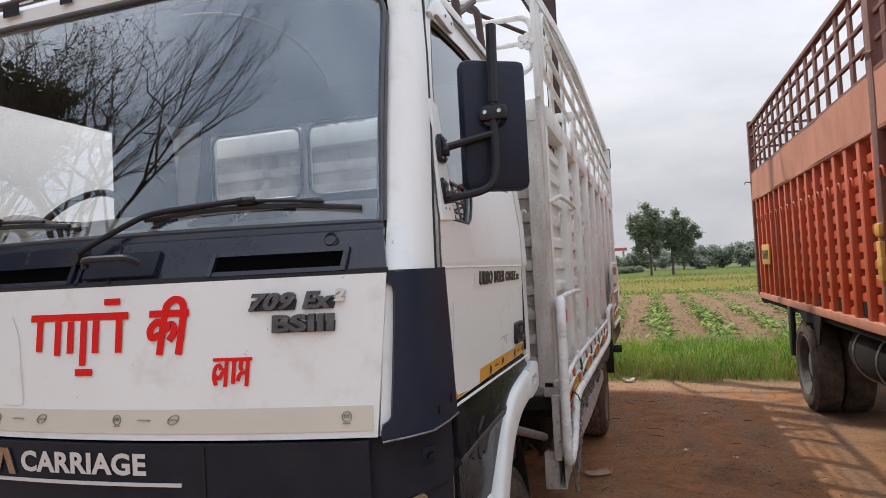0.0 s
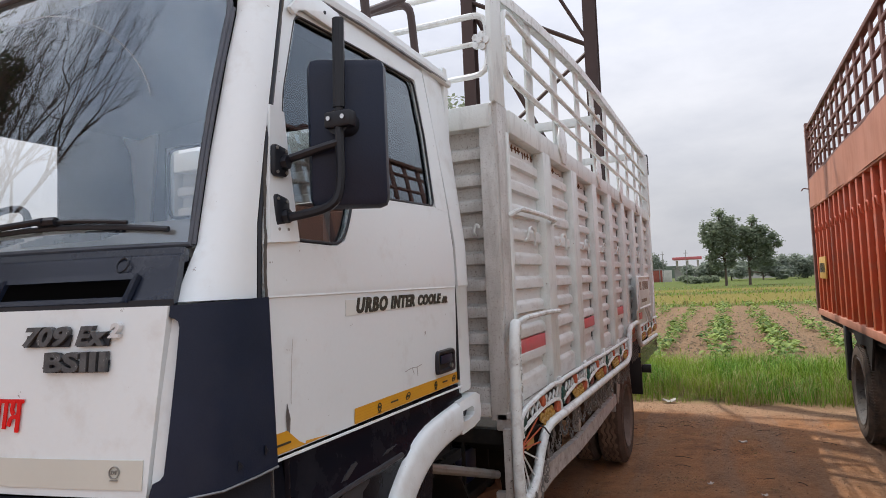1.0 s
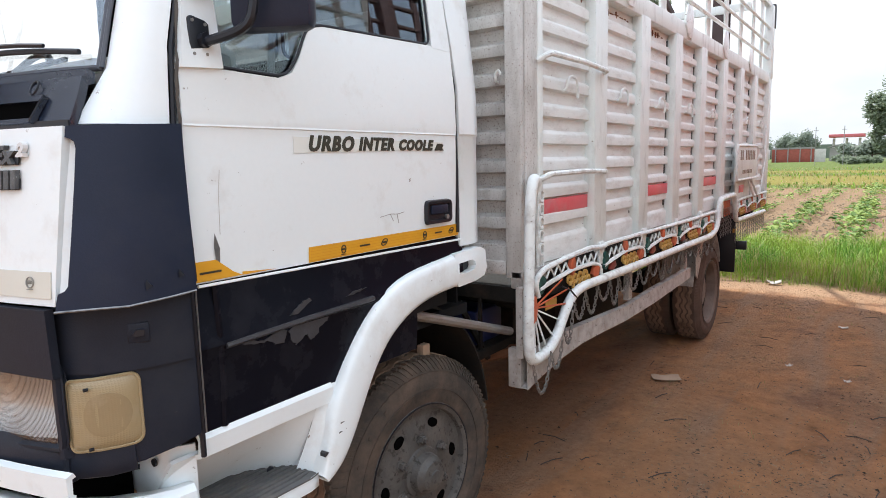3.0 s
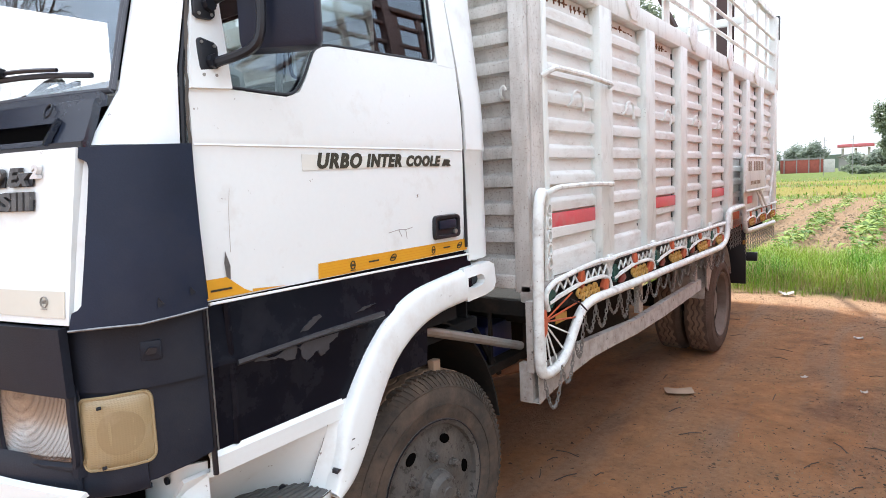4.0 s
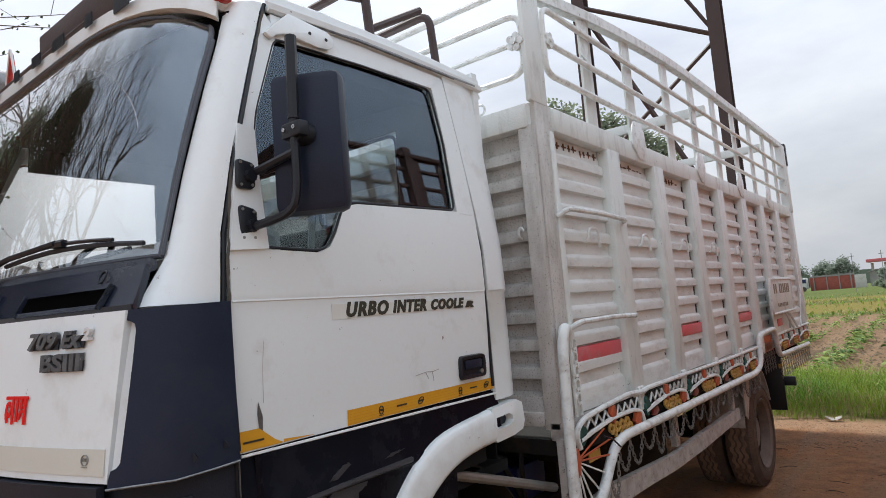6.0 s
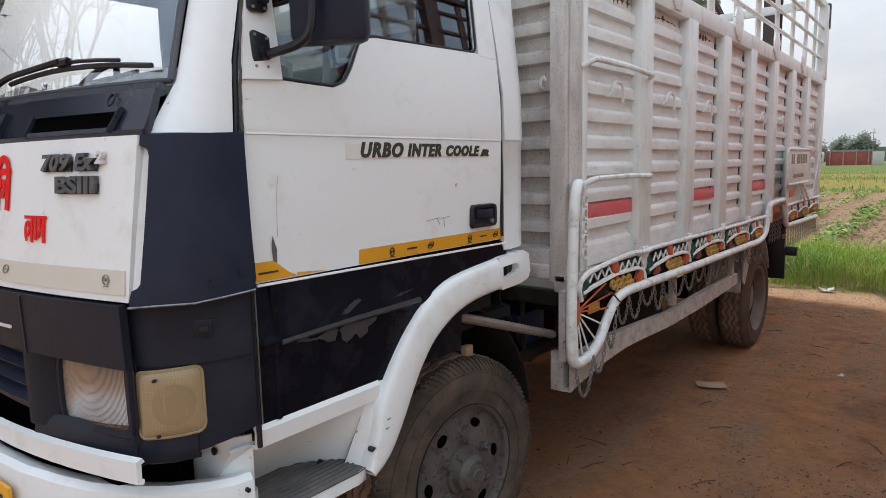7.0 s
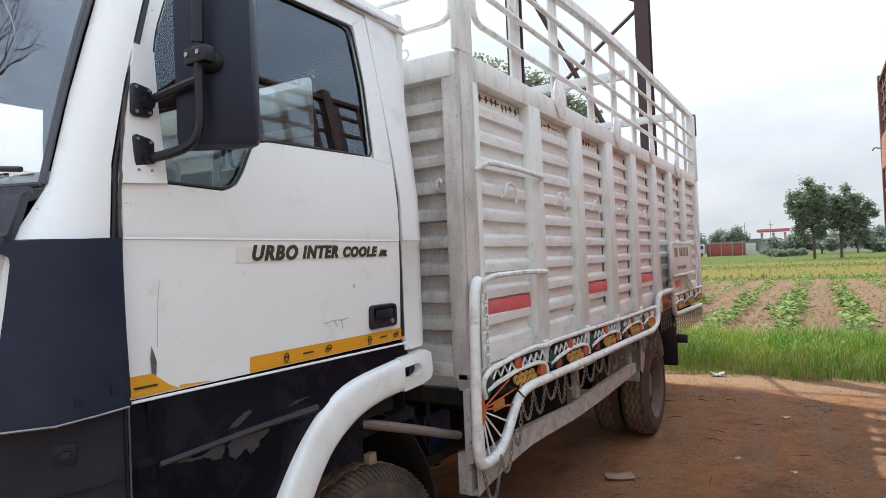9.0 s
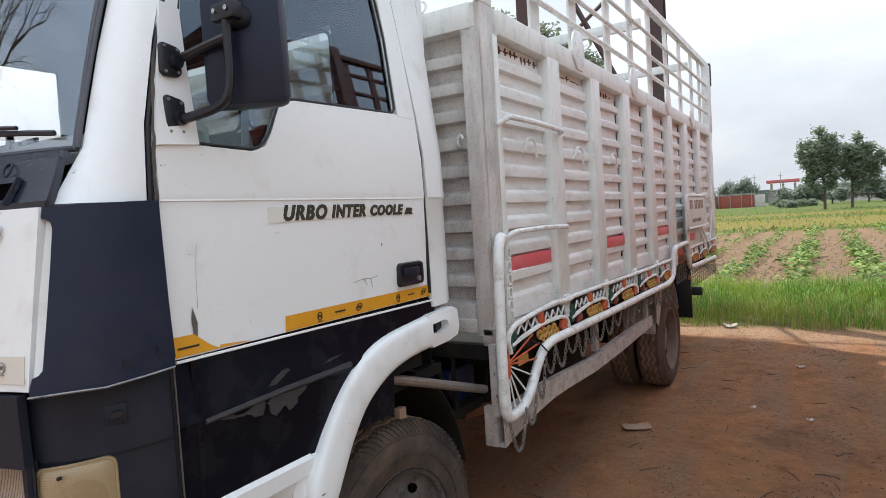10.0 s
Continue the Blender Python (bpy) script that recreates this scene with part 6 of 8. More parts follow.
        prof = [(rr + 0.008, 0.010), (rr, 0.016), (rr * 0.93, 0.0), (rr * 0.88, -0.09), (rr * 0.70, -0.12), (rr * 0.50, -0.13), (rr * 0.45, -0.05), (rr * 0.2, -0.04), (0.001, -0.035)]
    rim = part("rim", lathe(bmesh.new(), [(a, s * b) for a, b in prof], (x_out, y, z), 60), steel, name, "dusty grey steel wheel rim")
    part("rim_seam", tube(bmesh.new(), [(x_out + s * 0.0135, y + (rr + 0.003) * math.cos(a), z + (rr + 0.003) * math.sin(a)) for a in span(0, 2 * math.pi * 47 / 48, 47)], 0.0030, 5, True), M_SEAL, name)
    if hub_out:
        for k in range(6):
            a = 2 * math.pi * (k + 0.1) / 6
            oval = [(rr * (0.715 + 0.070 * math.cos(2 * math.pi * i / 14)), rr * 0.105 * math.sin(2 * math.pi * i / 14)) for i in range(14)]
            part("hand_hole", prism(bmesh.new(), [(y + p * math.cos(a) - t * math.sin(a), z + p * math.sin(a) + t * math.cos(a)) for p, t in oval], "x", x_out - s * 0.030, x_out - s * 0.0040), M_VOID, name, "black oval drawn for the unlit depth of a hand hole")
    part("drum", lathe(bmesh.new(), [(rr * 0.9, -0.075 * s), (0.001, -0.075 * s)], (x_out, y, z), 24), M_DARK, name)
    for k in range(6):
        a = 2 * math.pi * (k + 0.5) / 6
        c = (x_out - (0.0 if hub_out else 0.118 * s), y + rr * 0.49 * math.cos(a), z + rr * 0.49 * math.sin(a))
        part("wheel_nut", lathe(bmesh.new(), [(0.026, -0.012 * s), (0.024, 0.004 * s), (0.018, 0.005 * s), (0.017, 0.022 * s), (0.011, 0.024 * s), (0.010, 0.034 * s), (0.001, 0.035 * s)], c, 6), steel, name)


R_T = 0.43
R_F = 0.45
for x, s in ((-0.183, 1), (2 * XC + 0.183, -1)):
    wheel_root = part("front_wheel", obox(x - 0.01 - s * 0.1, x + 0.01 - s * 0.1, -0.543, -0.483, R_F - 0.03, R_F + 0.03), M_DARK, lorry, "front wheel with dusty steel rim")
    wheel_set(wheel_root, x, -0.513, R_F, R_F, 0.20, s, "black road tyre, dusty sidewall", bead=0.582)
    # steered a little to one side
    pivot = Matrix.Translation(Vector((x - s * 0.1, -0.513, R_F)) - lorry.location)
    wheel_root.matrix_local = pivot @ Matrix.Rotation(-0.098, 4, "Z") @ pivot.inverted() @ wheel_root.matrix_local
for x, s, out in ((-0.060, 1, False), (-0.315, 1, True), (2 * XC + 0.060, -1, False), (2 * XC + 0.315, -1, True)):
    wheel_root = part("rear_wheel", obox(x - 0.01 - s * 0.1, x + 0.01 - s * 0.1, 3.47, 3.53, R_T - 0.03, R_T + 0.03), M_DARK, lorry, "twin rear wheel, dusty")
    wheel_set(wheel_root, x, 3.52, R_T, R_T, 0.20, s, "twin rear tyre coated with brown dust", out, rubber=M_TYREDUST, steel=M_RIMDUST)
part("front_axle", tube(bmesh.new(), [(-0.3, -0.513, R_T), (-1.85, -0.513, R_T)], 0.05, 10), M_DARK, lorry)
part("rear_axle", tube(bmesh.new(), [(-0.3, 3.52, R_T), (-1.85, 3.52, R_T)], 0.075, 10), M_DARK, lorry)
part("differential", lathe(bmesh.new(), [(0.001, -0.2), (0.14, -0.12), (0.2, 0.0), (0.14, 0.12), (0.001, 0.2)], (XC, 3.52, R_T), 16), M_DARK, lorry)
for x in (-0.66, -1.48):
    part("chassis_rail", obox(x - 0.035, x + 0.035, -1.55, 5.9, 0.70, 0.92, 0.008), M_DARK, lorry, "dark steel chassis rail")
    for y in (-0.47, 3.52):
        bm = bmesh.new()
        for k in range(5):
            L = 0.62 - 0.09 * k
            box(bm, x - 0.035, x + 0.035, y - L, y + L, 0.56 - 0.014 * k, 0.572 - 0.014 * k)
        part("leaf_spring", bm, M_DARK, lorry)
part("engine", obox(-1.35, -0.80, -1.45, 0.2, 0.60, 1.02, 0.05), M_DARK, lorry)

# load body
L_END = 6.02
STILES = [0.73, 1.42, 2.12, 2.81, 3.56, 4.29, 5.02]
S_W = 0.165


RIBS = [1.27 + 0.1205 * k for k in range(10)]


def corrugated(a0, a1, z0, z1, put, depth=0.030, cols=3, ribs=RIBS, high=0.052):
    """A pressed sheet with level ribs; put(a, z, out) gives the place."""
    prof = [(z1, 0.0)]
    for k in reversed(range(len(ribs))):
        zt = ribs[k]
        if zt > z1 - 0.02:
            continue
        low = z0 if k == 0 and zt - z0 < 0.15 else zt - high
        crest = [(zt + 0.009, 0.0), (zt + 0.004, 0.35), (zt - 0.006, 0.92), (zt - 0.012, 1.0)]
        prof += crest + ([(low + 0.007, 0.97), (low + 0.001, 0.25), (low, 0.0)] if low > z0 else [(z0, 1.0)])
    if prof[-1][0] > z0:
        prof.append((z0, 0.0))
    return sheet([[put(a, z, o * depth) for a in span(a0, a1, cols)] for z, o in prof], 0.005)


def load_side(side):
    s = side

    def bx(x0, x1, y0, y1, z0, z1, bev=0.006):
        return obox(*sorted((mir(x0, s), mir(x1, s))), y0, y1, z0, z1, bev)

    wall = part("load_side", bx(-0.075, -0.066, 0.10, L_END - 0.05, 1.16, 2.46, 0), M_PANEL, lorry, "white ribbed steel load body side")
    edges = [0.185] + [v for q in STILES for v in (q, q + S_W)] + [L_END - 0.14]
    for i in range(0, len(edges), 2):
        y0, y1 = edges[i] - 0.01, edges[i + 1] + 0.01
        part("ribbed_panel", corrugated(y0, y1, 1.17, 2.40, lambda a, z, o: (mir(-0.062 + o + 0.003 * math.sin(a * 9 + z * 4), s), a, z), 0.021), M_PANEL, wall, "pressed panel with dusty ribs")
        # dark strip that draws in the shaded gap next to the stile
        part("gap_shade", bx(-0.064, -0.0590, y1 - 0.030, y1 - 0.008, 1.30, 2.40, 0), M_SEAL, wall, "dark strip drawn for the shaded gap beside the stile")
        if i in (0, 4, 8, 12):
            part("red_tape", bx(-0.058, -0.0375, y0 + 0.012, y1 - 0.012, 1.386, 1.452, 0.002), M_RED, wall, "faded red reflective tape")
        # tie hook
        hy = lerp(y0, y1, 0.58)
        part("tie_hook", otube([(mir(-0.045, s), hy - 0.068, 1.945), (mir(-0.022, s), hy - 0.062, 1.95), (mir(-0.018, s), hy - 0.055, 2.012), (mir(-0.018, s), hy + 0.045, 2.012), (mir(-0.020, s), hy + 0.062, 1.945), (mir(-0.024, s), hy + 0.064, 1.92)], 0.007, 6, 0.045), M_TUBE, wall)
    for q in STILES:
        st = part("stile", bx(-0.062, 0.0, q, q + S_W, 1.15, 2.45, 0.008), M_BODY, wall, "white painted steel stile")
        part("stile_foot", bx(-0.05, 0.010, q + 0.05, q + 0.12, 1.08, 1.20, 0.006), M_TUBE, wall)
    part("rear_post", bx(-0.075, 0.004, L_END - 0.16, L_END, 1.08, 2.52, 0.008), M_BODY, wall)
    part("top_rail", bx(-0.085, -0.004, 0.176, L_END, 2.440, 2.552, 0.008), M_BODY, wall, "white painted top rail")
    part("bottom_rail", bx(-0.080, -0.004, 0.0, L_END, 1.085, 1.165, 0.008), M_PLANK, wall)
    # front corner post, up to the cage top
    part("corner_post", bx(-0.100, -0.026, 0.0, 0.030, 1.130, 2.45, 0.004), M_POST, wall, "thick white corner post, paint peeling")
    part("corner_post_face", bx(-0.070, -0.020, 0.034, 0.178, 1.145, 2.56, 0.006), M_POST, wall, "white outer face of the corner post")
    part("corner_post_upper", bx(-0.044, -0.018, 0.002, 0.152, 2.556, 3.10, 0.005), M_BODY, wall)
    part("post_fillet", bx(-0.06, -0.014, 0.140, 0.182, 1.16, 2.44, 0.005), M_BODY, wall)
    # cage
    def cx(y, z):
        return (mir(-0.022, s), y, z)
    part("cage_rail", otube([cx(L_END, 2.715), cx(3.0, 2.722), cx(0.40, 2.722), cx(0.178, 2.722), cx(0.178, 3.048), cx(0.40, 3.048), cx(3.0, 3.058), cx(L_END, 3.050)], 0.0155, 8, 0.075), M_TUBE, wall, "white cage rail tube bent into a loop")
    part("cage_rail", otube([cx(0.185, 2.882), cx(2.0, 2.886), cx(L_END, 2.880)], 0.0145, 8), M_TUBE, wall, "white cage rail tube")
    bm = bmesh.new()
    for k in range(5):
        a = 2 * math.pi * k / 5
        disc(bm, (mir(-0.008, s), 0.205 + 0.024 * math.cos(a), 2.884 + 0.024 * math.sin(a)), 0.016, "x", 10, 0.018)
    disc(bm, (mir(-0.002, s), 0.205, 2.884), 0.012, "x", 10, 0.022)
    part("rosette", bm, M_TUBE, wall, "white flower rosette")
    crown = curve_pts([(0.0, 3.050), (0.48, 3.120), (0.92, 3.175), (1.78, 3.245), (2.60, 3.275), (4.2, 3.285), (L_END, 3.290)], 4)
    part("cage_top", sheet([[(mir(x, s), q.x, q.y + e) for q in crown] for x, e in ((-0.070, 0.0), (-0.028, 0.0), (-0.028, 0.045), (-0.070, 0.045), (-0.070, 0.0))], 0.003), M_TUBE, wall, "white angle iron along the cage top")
    part("cage_top_lip", sheet([[(mir(x, s), q.x, q.y + e) for q in crown] for x, e in ((-0.020, -0.004), (-0.018, 0.048))], 0.005), M_TUBE, wall)
    for q in (0.64, 1.22, 1.91, 2.51, 3.11, 3.75, 4.39, 5.02, 5.52):
        top = next(c.y for c in crown if c.x >= q)
        part("cage_bar", bx(-0.062, -0.046, q, q + 0.125, 2.54, top + 0.02, 0.004), M_BODY, wall, "white flat cage upright")
    part("cage_end", bx(-0.075, 0.012, L_END - 0.15, L_END, 2.50, 3.30, 0.008), M_BODY, wall)
    part("cage_end_cap", bx(-0.080, 0.020, L_END - 0.05, L_END + 0.03, 3.06, 3.330, 0.01), M_SCUFF, wall, "dark worn end cap")
    for q in (0.66, 2.55):
        part("gusset", prism(bmesh.new(), [(q - 0.06, 3.13), (q + 0.05, 3.15), (q + 0.05, 2.99), (q + 0.02, 2.93), (q - 0.03, 2.95)], "x", mir(-0.044, s), mir(-0.036, s)), M_TUBE, wall)
    for q in (1.20, 2.42, 3.58, 4.72):
        part("eight_sided_plate", prism(bmesh.new(), [(q - 0.10, 2.60), (q - 0.055, 2.675), (q + 0.055, 2.675), (q + 0.10, 2.60), (q + 0.10, 2.53), (q + 0.06, 2.455), (q - 0.02, 2.455), (q - 0.10, 2.53)], "x", mir(-0.004, s), mir(0.008, s), 0.003), M_TUBE, wall, "white eight-sided plate")
    if s > 0:
        random.seed(11)
        for y0, y1 in ((0.20, 0.70), (0.93, 1.34), (1.66, 2.00)):
            y = y0
            while y < y1:
                w = random.uniform(0.02, 0.05)
                zc = 2.405 + random.uniform(-0.006, 0.006)
                bm = obox(-0.058, -0.0525, y, y + w, zc - 0.008, zc - 0.002)
                if random.random() < 0.7:
                    box(bm, -0.058, -0.0525, y + w * 0.3, y + w * 0.3 + 0.008, zc - 0.022, zc + 0.012)
                part("faded_mark", bm, M_RUST, wall, "worn brown painted mark")
                y += w + random.uniform(0.015, 0.04)
        # ladder rungs
        for z0, z1 in ((2.075, 2.065), (1.570, 1.566)):
            part("rung", otube([(-0.02, 0.14, z0 - 0.03), (0.030, 0.16, z0), (0.034, 0.50, (z0 + z1) / 2 + 0.006), (0.034, 0.80, z1), (0.0, 0.84, z1 - 0.004)], 0.0125, 8, 0.03), M_TUBE, wall, "bent white rung")
        # number board
        nb = part("number_board", bx(0.038, 0.056, 3.93, 4.98, 1.385, 1.735, 0.008), M_BODY, wall, "white board with plain dark bars")
        part("board_rim", otube([(0.058, 3.945, 1.40), (0.058, 4.965, 1.40), (0.058, 4.965, 1.72), (0.058, 3.945, 1.72)], 0.010, 6, 0.05, True), M_TUBE, wall)
        for k in range(9):
            y = 4.10 + 0.085 * k
            if k != 2:
                part("board_bar", obox(0.056, 0.059, y, y + 0.05, 1.585, 1.675), M_BOARDINK, wall)
        for k in range(7):
            part("board_bar", obox(0.056, 0.059, 4.22 + 0.07 * k, 4.26 + 0.07 * k, 1.455, 1.49), M_BOARDINK, wall)
        part("board_stay", otube([(0.05, 4.55, 1.39), (0.05, 4.85, 1.22)], 0.012, 6), M_TUBE, wall)
        part("board_stay", otube([(0.05, 4.70, 1.39), (0.05, 5.05, 1.22)], 0.012, 6), M_TUBE, wall)
        part("stay_rope", otube([(0.01, 5.72, 1.95), (0.045, 5.55, 1.6), (0.05, 5.25, 1.22)], 0.007, 6), M_TUBE, wall)
        part("mid_plate", bx(0.0, 0.012, 4.15, 4.85, 1.19, 1.38, 0.003), M_BODY, wall)
        part("mid_tape", bx(0.012, 0.016, 4.30, 4.52, 1.27, 1.34, 0.001), M_RED, wall)
    return wall


near_side = load_side(1)
load_side(-1)

# front bulkhead and rear end of the load body
bulk = part("bulkhead", obox(2 * XC + 0.06, -0.06, 0.075, 0.085, 1.14, 2.54), M_FRONT, lorry, "grimy ribbed front bulkhead")
part("ribbed_panel", corrugated(2 * XC + 0.07, -0.07, 1.16, 2.45, lambda a, z, o: (a, 0.070 - o * 1.3, z), cols=8), M_FRONT, bulk, "grimy pressed panel")
# ragged dark strip just below each rib
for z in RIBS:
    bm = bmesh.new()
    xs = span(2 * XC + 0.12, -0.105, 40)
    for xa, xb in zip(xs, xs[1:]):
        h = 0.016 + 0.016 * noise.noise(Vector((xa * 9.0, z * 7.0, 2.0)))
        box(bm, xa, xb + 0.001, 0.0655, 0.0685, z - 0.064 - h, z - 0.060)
    part("rib_strip", bm, M_DARKLINE, bulk, "ragged dark line under the rib")
part("bulkhead_rail", obox(2 * XC + 0.05, -0.046, -0.006, 0.075, 2.440, 2.548, 0.006), M_BODY, bulk, "white bulkhead top rail")
part("bulkhead_rail", obox(2 * XC + 0.05, -0.102, 0.005, 0.075, 1.14, 1.20, 0.008), M_FRONT, bulk)
part("bulkhead_stile", obox(2 * XC + 0.088, 2 * XC + 0.160, -0.030, 0.07, 1.13, 2.45, 0.006), M_FRONT, bulk)
part("tie_hook", otube([(-0.145, 0.03, 1.955), (-0.142, -0.002, 1.960), (-0.138, -0.006, 1.995), (-0.125, -0.004, 2.004), (-0.118, 0.0, 1.985)], 0.0055, 6, 0.012), M_TUBE, bulk)
part("eye_bolt", tube(bmesh.new(), [(-0.30 + 0.025 * math.cos(a), 0.02, 2.585 + 0.025 * math.sin(a)) for a in span(0, 2 * math.pi * 11 / 12, 11)], 0.006, 5, True), M_TUBE, bulk)
part("bulkhead_tube", otube([(-0.046, 0.02, 2.687), (-0.046, 0.02, 2.970), (2 * XC + 0.046, 0.02, 2.975), (2 * XC + 0.046, 0.02, 2.687)], 0.0145, 8, 0.075, True), M_TUBE, bulk, "white front cage tube bent into a loop")
part("bulkhead_tube", otube([(-0.05, 0.02, 2.838), (XC, 0.02, 2.830), (2 * XC + 0.05, 0.02, 2.838)], 0.0125, 8), M_TUBE, bulk, "white front cage tube")
part("bulkhead_tube", otube([(-0.06, 0.02, 3.10), (2 * XC + 0.06, 0.02, 3.10)], 0.0145, 8), M_TUBE, bulk)
bm = bmesh.new()
for k in range(5):
    a = 2 * math.pi * k / 5
    disc(bm, (-0.072 + 0.026 * math.cos(a), 0.004, 2.838 + 0.026 * math.sin(a)), 0.018, "y", 10, 0.02)
disc(bm, (-0.072, -0.004, 2.838), 0.014, "y", 10, 0.024)
part("rosette", bm, M_TUBE, bulk, "white flower rosette")
for y in (2.95, 4.95):
    part("cross_beam", obox(2 * XC + 0.06, -0.06, y, y + 0.05, 3.10, 3.18, 0.006), M_BODY, lorry, "white cage cross beam")
part("load_floor", obox(2 * XC + 0.02, -0.02, 0.02, L_END, 1.02, 1.085), M_DARK, lorry)
tail = part("tailgate", obox(2 * XC + 0.05, -0.05, L_END - 0.06, L_END - 0.02, 1.10, 2.55), M_BODY, lorry, "white tailgate")
for k in range(8):
    y = 0.25 + 0.75 * k
    part("cross_member", obox(2 * XC + 0.06, -0.06, y, y + 0.06, 0.93, 1.02, 0.004), M_DARK, lorry)

# side guard: bent tube, painted ornaments, chains, plank
guard = part("side_guard", otube([(0.010, 0.075, 1.505), (0.018, 0.050, 1.550), (0.024, 0.010, 1.552), (0.026, -0.018, 1.46), (0.026, -0.034, 1.10), (0.026, -0.038, 0.80), (0.026, 0.035, 0.772), (0.026, 0.195, 0.795), (0.026, 0.375, 0.985), (0.026, 0.50, 1.014), (0.026, 1.46, 0.998), (0.026, 2.50, 0.985), (0.026, 3.16, 0.975), (0.026, 3.37, 1.02), (0.026, 3.44, 1.258), (0.026, 4.06, 1.270), (0.026, 4.13, 1.015), (0.026, 4.30, 1.010), (0.026, 5.70, 0.985)], 0.0235, 12, 0.09), M_TUBE, lorry, "bent white tubular side guard")
part("guard_rail", otube([(0.014, 0.075, 1.045), (0.016, 0.050, 1.090), (0.018, 0.060, 1.135), (0.018, 0.13, 1.160), (0.018, 0.35, 1.178), (0.018, 0.63, 1.190), (0.018, 0.80, 1.174), (0.018, 0.86, 1.184), (0.018, 1.45, 1.178), (0.018, 2.42, 1.164), (0.018, 3.34, 1.162)], 0.0125, 8, 0.03), M_TUBE, guard, "bent white upper rail")
part("guard_rail", otube([(0.018, 4.10, 1.20), (0.018, 4.9, 1.205), (0.018, 5.90, 1.20)], 0.0125, 8), M_TUBE, guard)
# dark board added where the shaded underbody shows between the ornaments
part("ornament_back", obox(-0.010, -0.004, 0.19, 3.32, 1.02, 1.16), M_DARK, guard)
part("ornament_back", obox(-0.010, -0.004, 4.14, 5.88, 1.03, 1.19), M_MAROON, guard)
part("ornament_back", obox(-0.010, -0.004, 3.50, 4.02, 1.08, 1.22), M_ORANGE, guard)
bays = [(0.075, 0.815), (0.825, 1.515), (1.525, 2.225), (2.235, 2.88), (2.89, 3.32), (4.15, 4.72), (4.73, 5.30), (5.31, 5.90)]
for k, (ya, yb) in enumerate(bays):
    dz = -0.004 * k if k < 5 else 0.025
    w = yb - ya

    def at_y(t):
        return lerp(ya, yb, t)
    part("low_bow", otube([(0.016, at_y(0.01), 1.075 + dz), (0.018, at_y(0.12), 1.088 + dz), (0.018, at_y(0.45), 1.112 + dz), (0.018, at_y(0.80), 1.108 + dz), (0.018, at_y(0.93), 1.085 + dz), (0.018, at_y(0.955), 1.035 + dz)], 0.011, 6, 0.05), M_TUBE, guard, "bent white bow")
    for dy, zz in ((0.0, 1.130), (0.024, 1.108), (-0.006, 1.098), (0.018, 1.080), (0.002, 1.070)):
        part("leaf_ornament", disc(bmesh.new(), (0.014, ya + 0.02 + dy, zz + dz), 0.019, "x", 10, 0.014), M_TEAL, guard, "dark teal leaf")
    for t0, t1, n in ((0.10, 0.42, 7), (0.52, 0.93, 9)):
        zig = [(0.016, at_y(lerp(t0, t1, i / (n - 1))), (1.155 if i % 2 else 1.112) + dz) for i in range(n)]
        part("zigzag", tube(bmesh.new(), zig, 0.0056, 5), M_TUBE, guard, "white zigzag rod")
    c = at_y(0.47)
    part("petal", prism(bmesh.new(), [(c - 0.030, 1.135 + dz), (c - 0.012, 1.166 + dz), (c + 0.012, 1.170 + dz), (c + 0.028, 1.138 + dz), (c + 0.014, 1.098 + dz), (c - 0.006, 1.084 + dz), (c - 0.024, 1.105 + dz)], "x", 0.004, 0.026, 0.003), M_ORANGE, guard, "orange petal")
    for i in range(4):
        yy = at_y(0.42) + 0.062 * i
        if yy > at_y(0.80):
            break
        a = [(0.016, yy + 0.024 * math.cos(t) * (1 - t / 9), 1.066 + dz + 0.022 * math.sin(t) * (1 - t / 9)) for t in span(0, 4.6, 9)]
        part("scroll", tube(bmesh.new(), a, 0.0085, 5), M_GOLD, guard, "yellow scroll")
        a = [(0.016, yy + 0.034 - 0.020 * math.cos(t), 1.038 + dz + 0.018 * math.sin(t)) for t in span(0, 4.2, 8)]
        part("scroll", tube(bmesh.new(), a, 0.0085, 5), M_GOLD, guard, "yellow scroll")
    c = at_y(0.86)
    part("petal", prism(bmesh.new(), [(c - 0.045, 1.050 + dz), (c - 0.02, 1.085 + dz), (c + 0.02, 1.092 + dz), (c + 0.045, 1.068 + dz), (c + 0.03, 1.035 + dz), (c - 0.02, 1.028 + dz)], "x", 0.002, 0.024, 0.003), M_ORANGE, guard, "rust-orange petal")
    c = at_y(0.20)
    part("petal", prism(bmesh.new(), [(c - 0.05, 1.040 + dz), (c - 0.02, 1.072 + dz), (c + 0.03, 1.080 + dz), (c + 0.05, 1.050 + dz), (c, 1.030 + dz)], "x", 0.002, 0.018, 0.003), M_MAROON if k else M_DARK, guard, "dark red petal")
# spokes in the front loop
part("spoke_hub", prism(bmesh.new(), [(-0.006, 1.07), (0.030, 1.055), (0.040, 1.00), (0.032, 0.955), (-0.006, 0.935)], "x", 0.010, 0.032, 0.004), M_ORANGE, guard, "orange half hub")
for k, (y, z) in enumerate(((0.30, 1.085), (0.37, 1.03), (0.33, 0.965), (0.27, 0.90), (0.20, 0.845), (0.13, 0.815), (0.075, 0.80), (0.03, 0.80))):
    part("spoke", otube([(0.020, 0.020, 1.005), (0.022, y, z)], 0.0042, 6), M_ORANGE if k < 3 else M_TUBE, guard)
part("plank_tag", obox(0.004, 0.008, 0.16, 0.27, 0.965, 1.005), M_GOLD, guard)
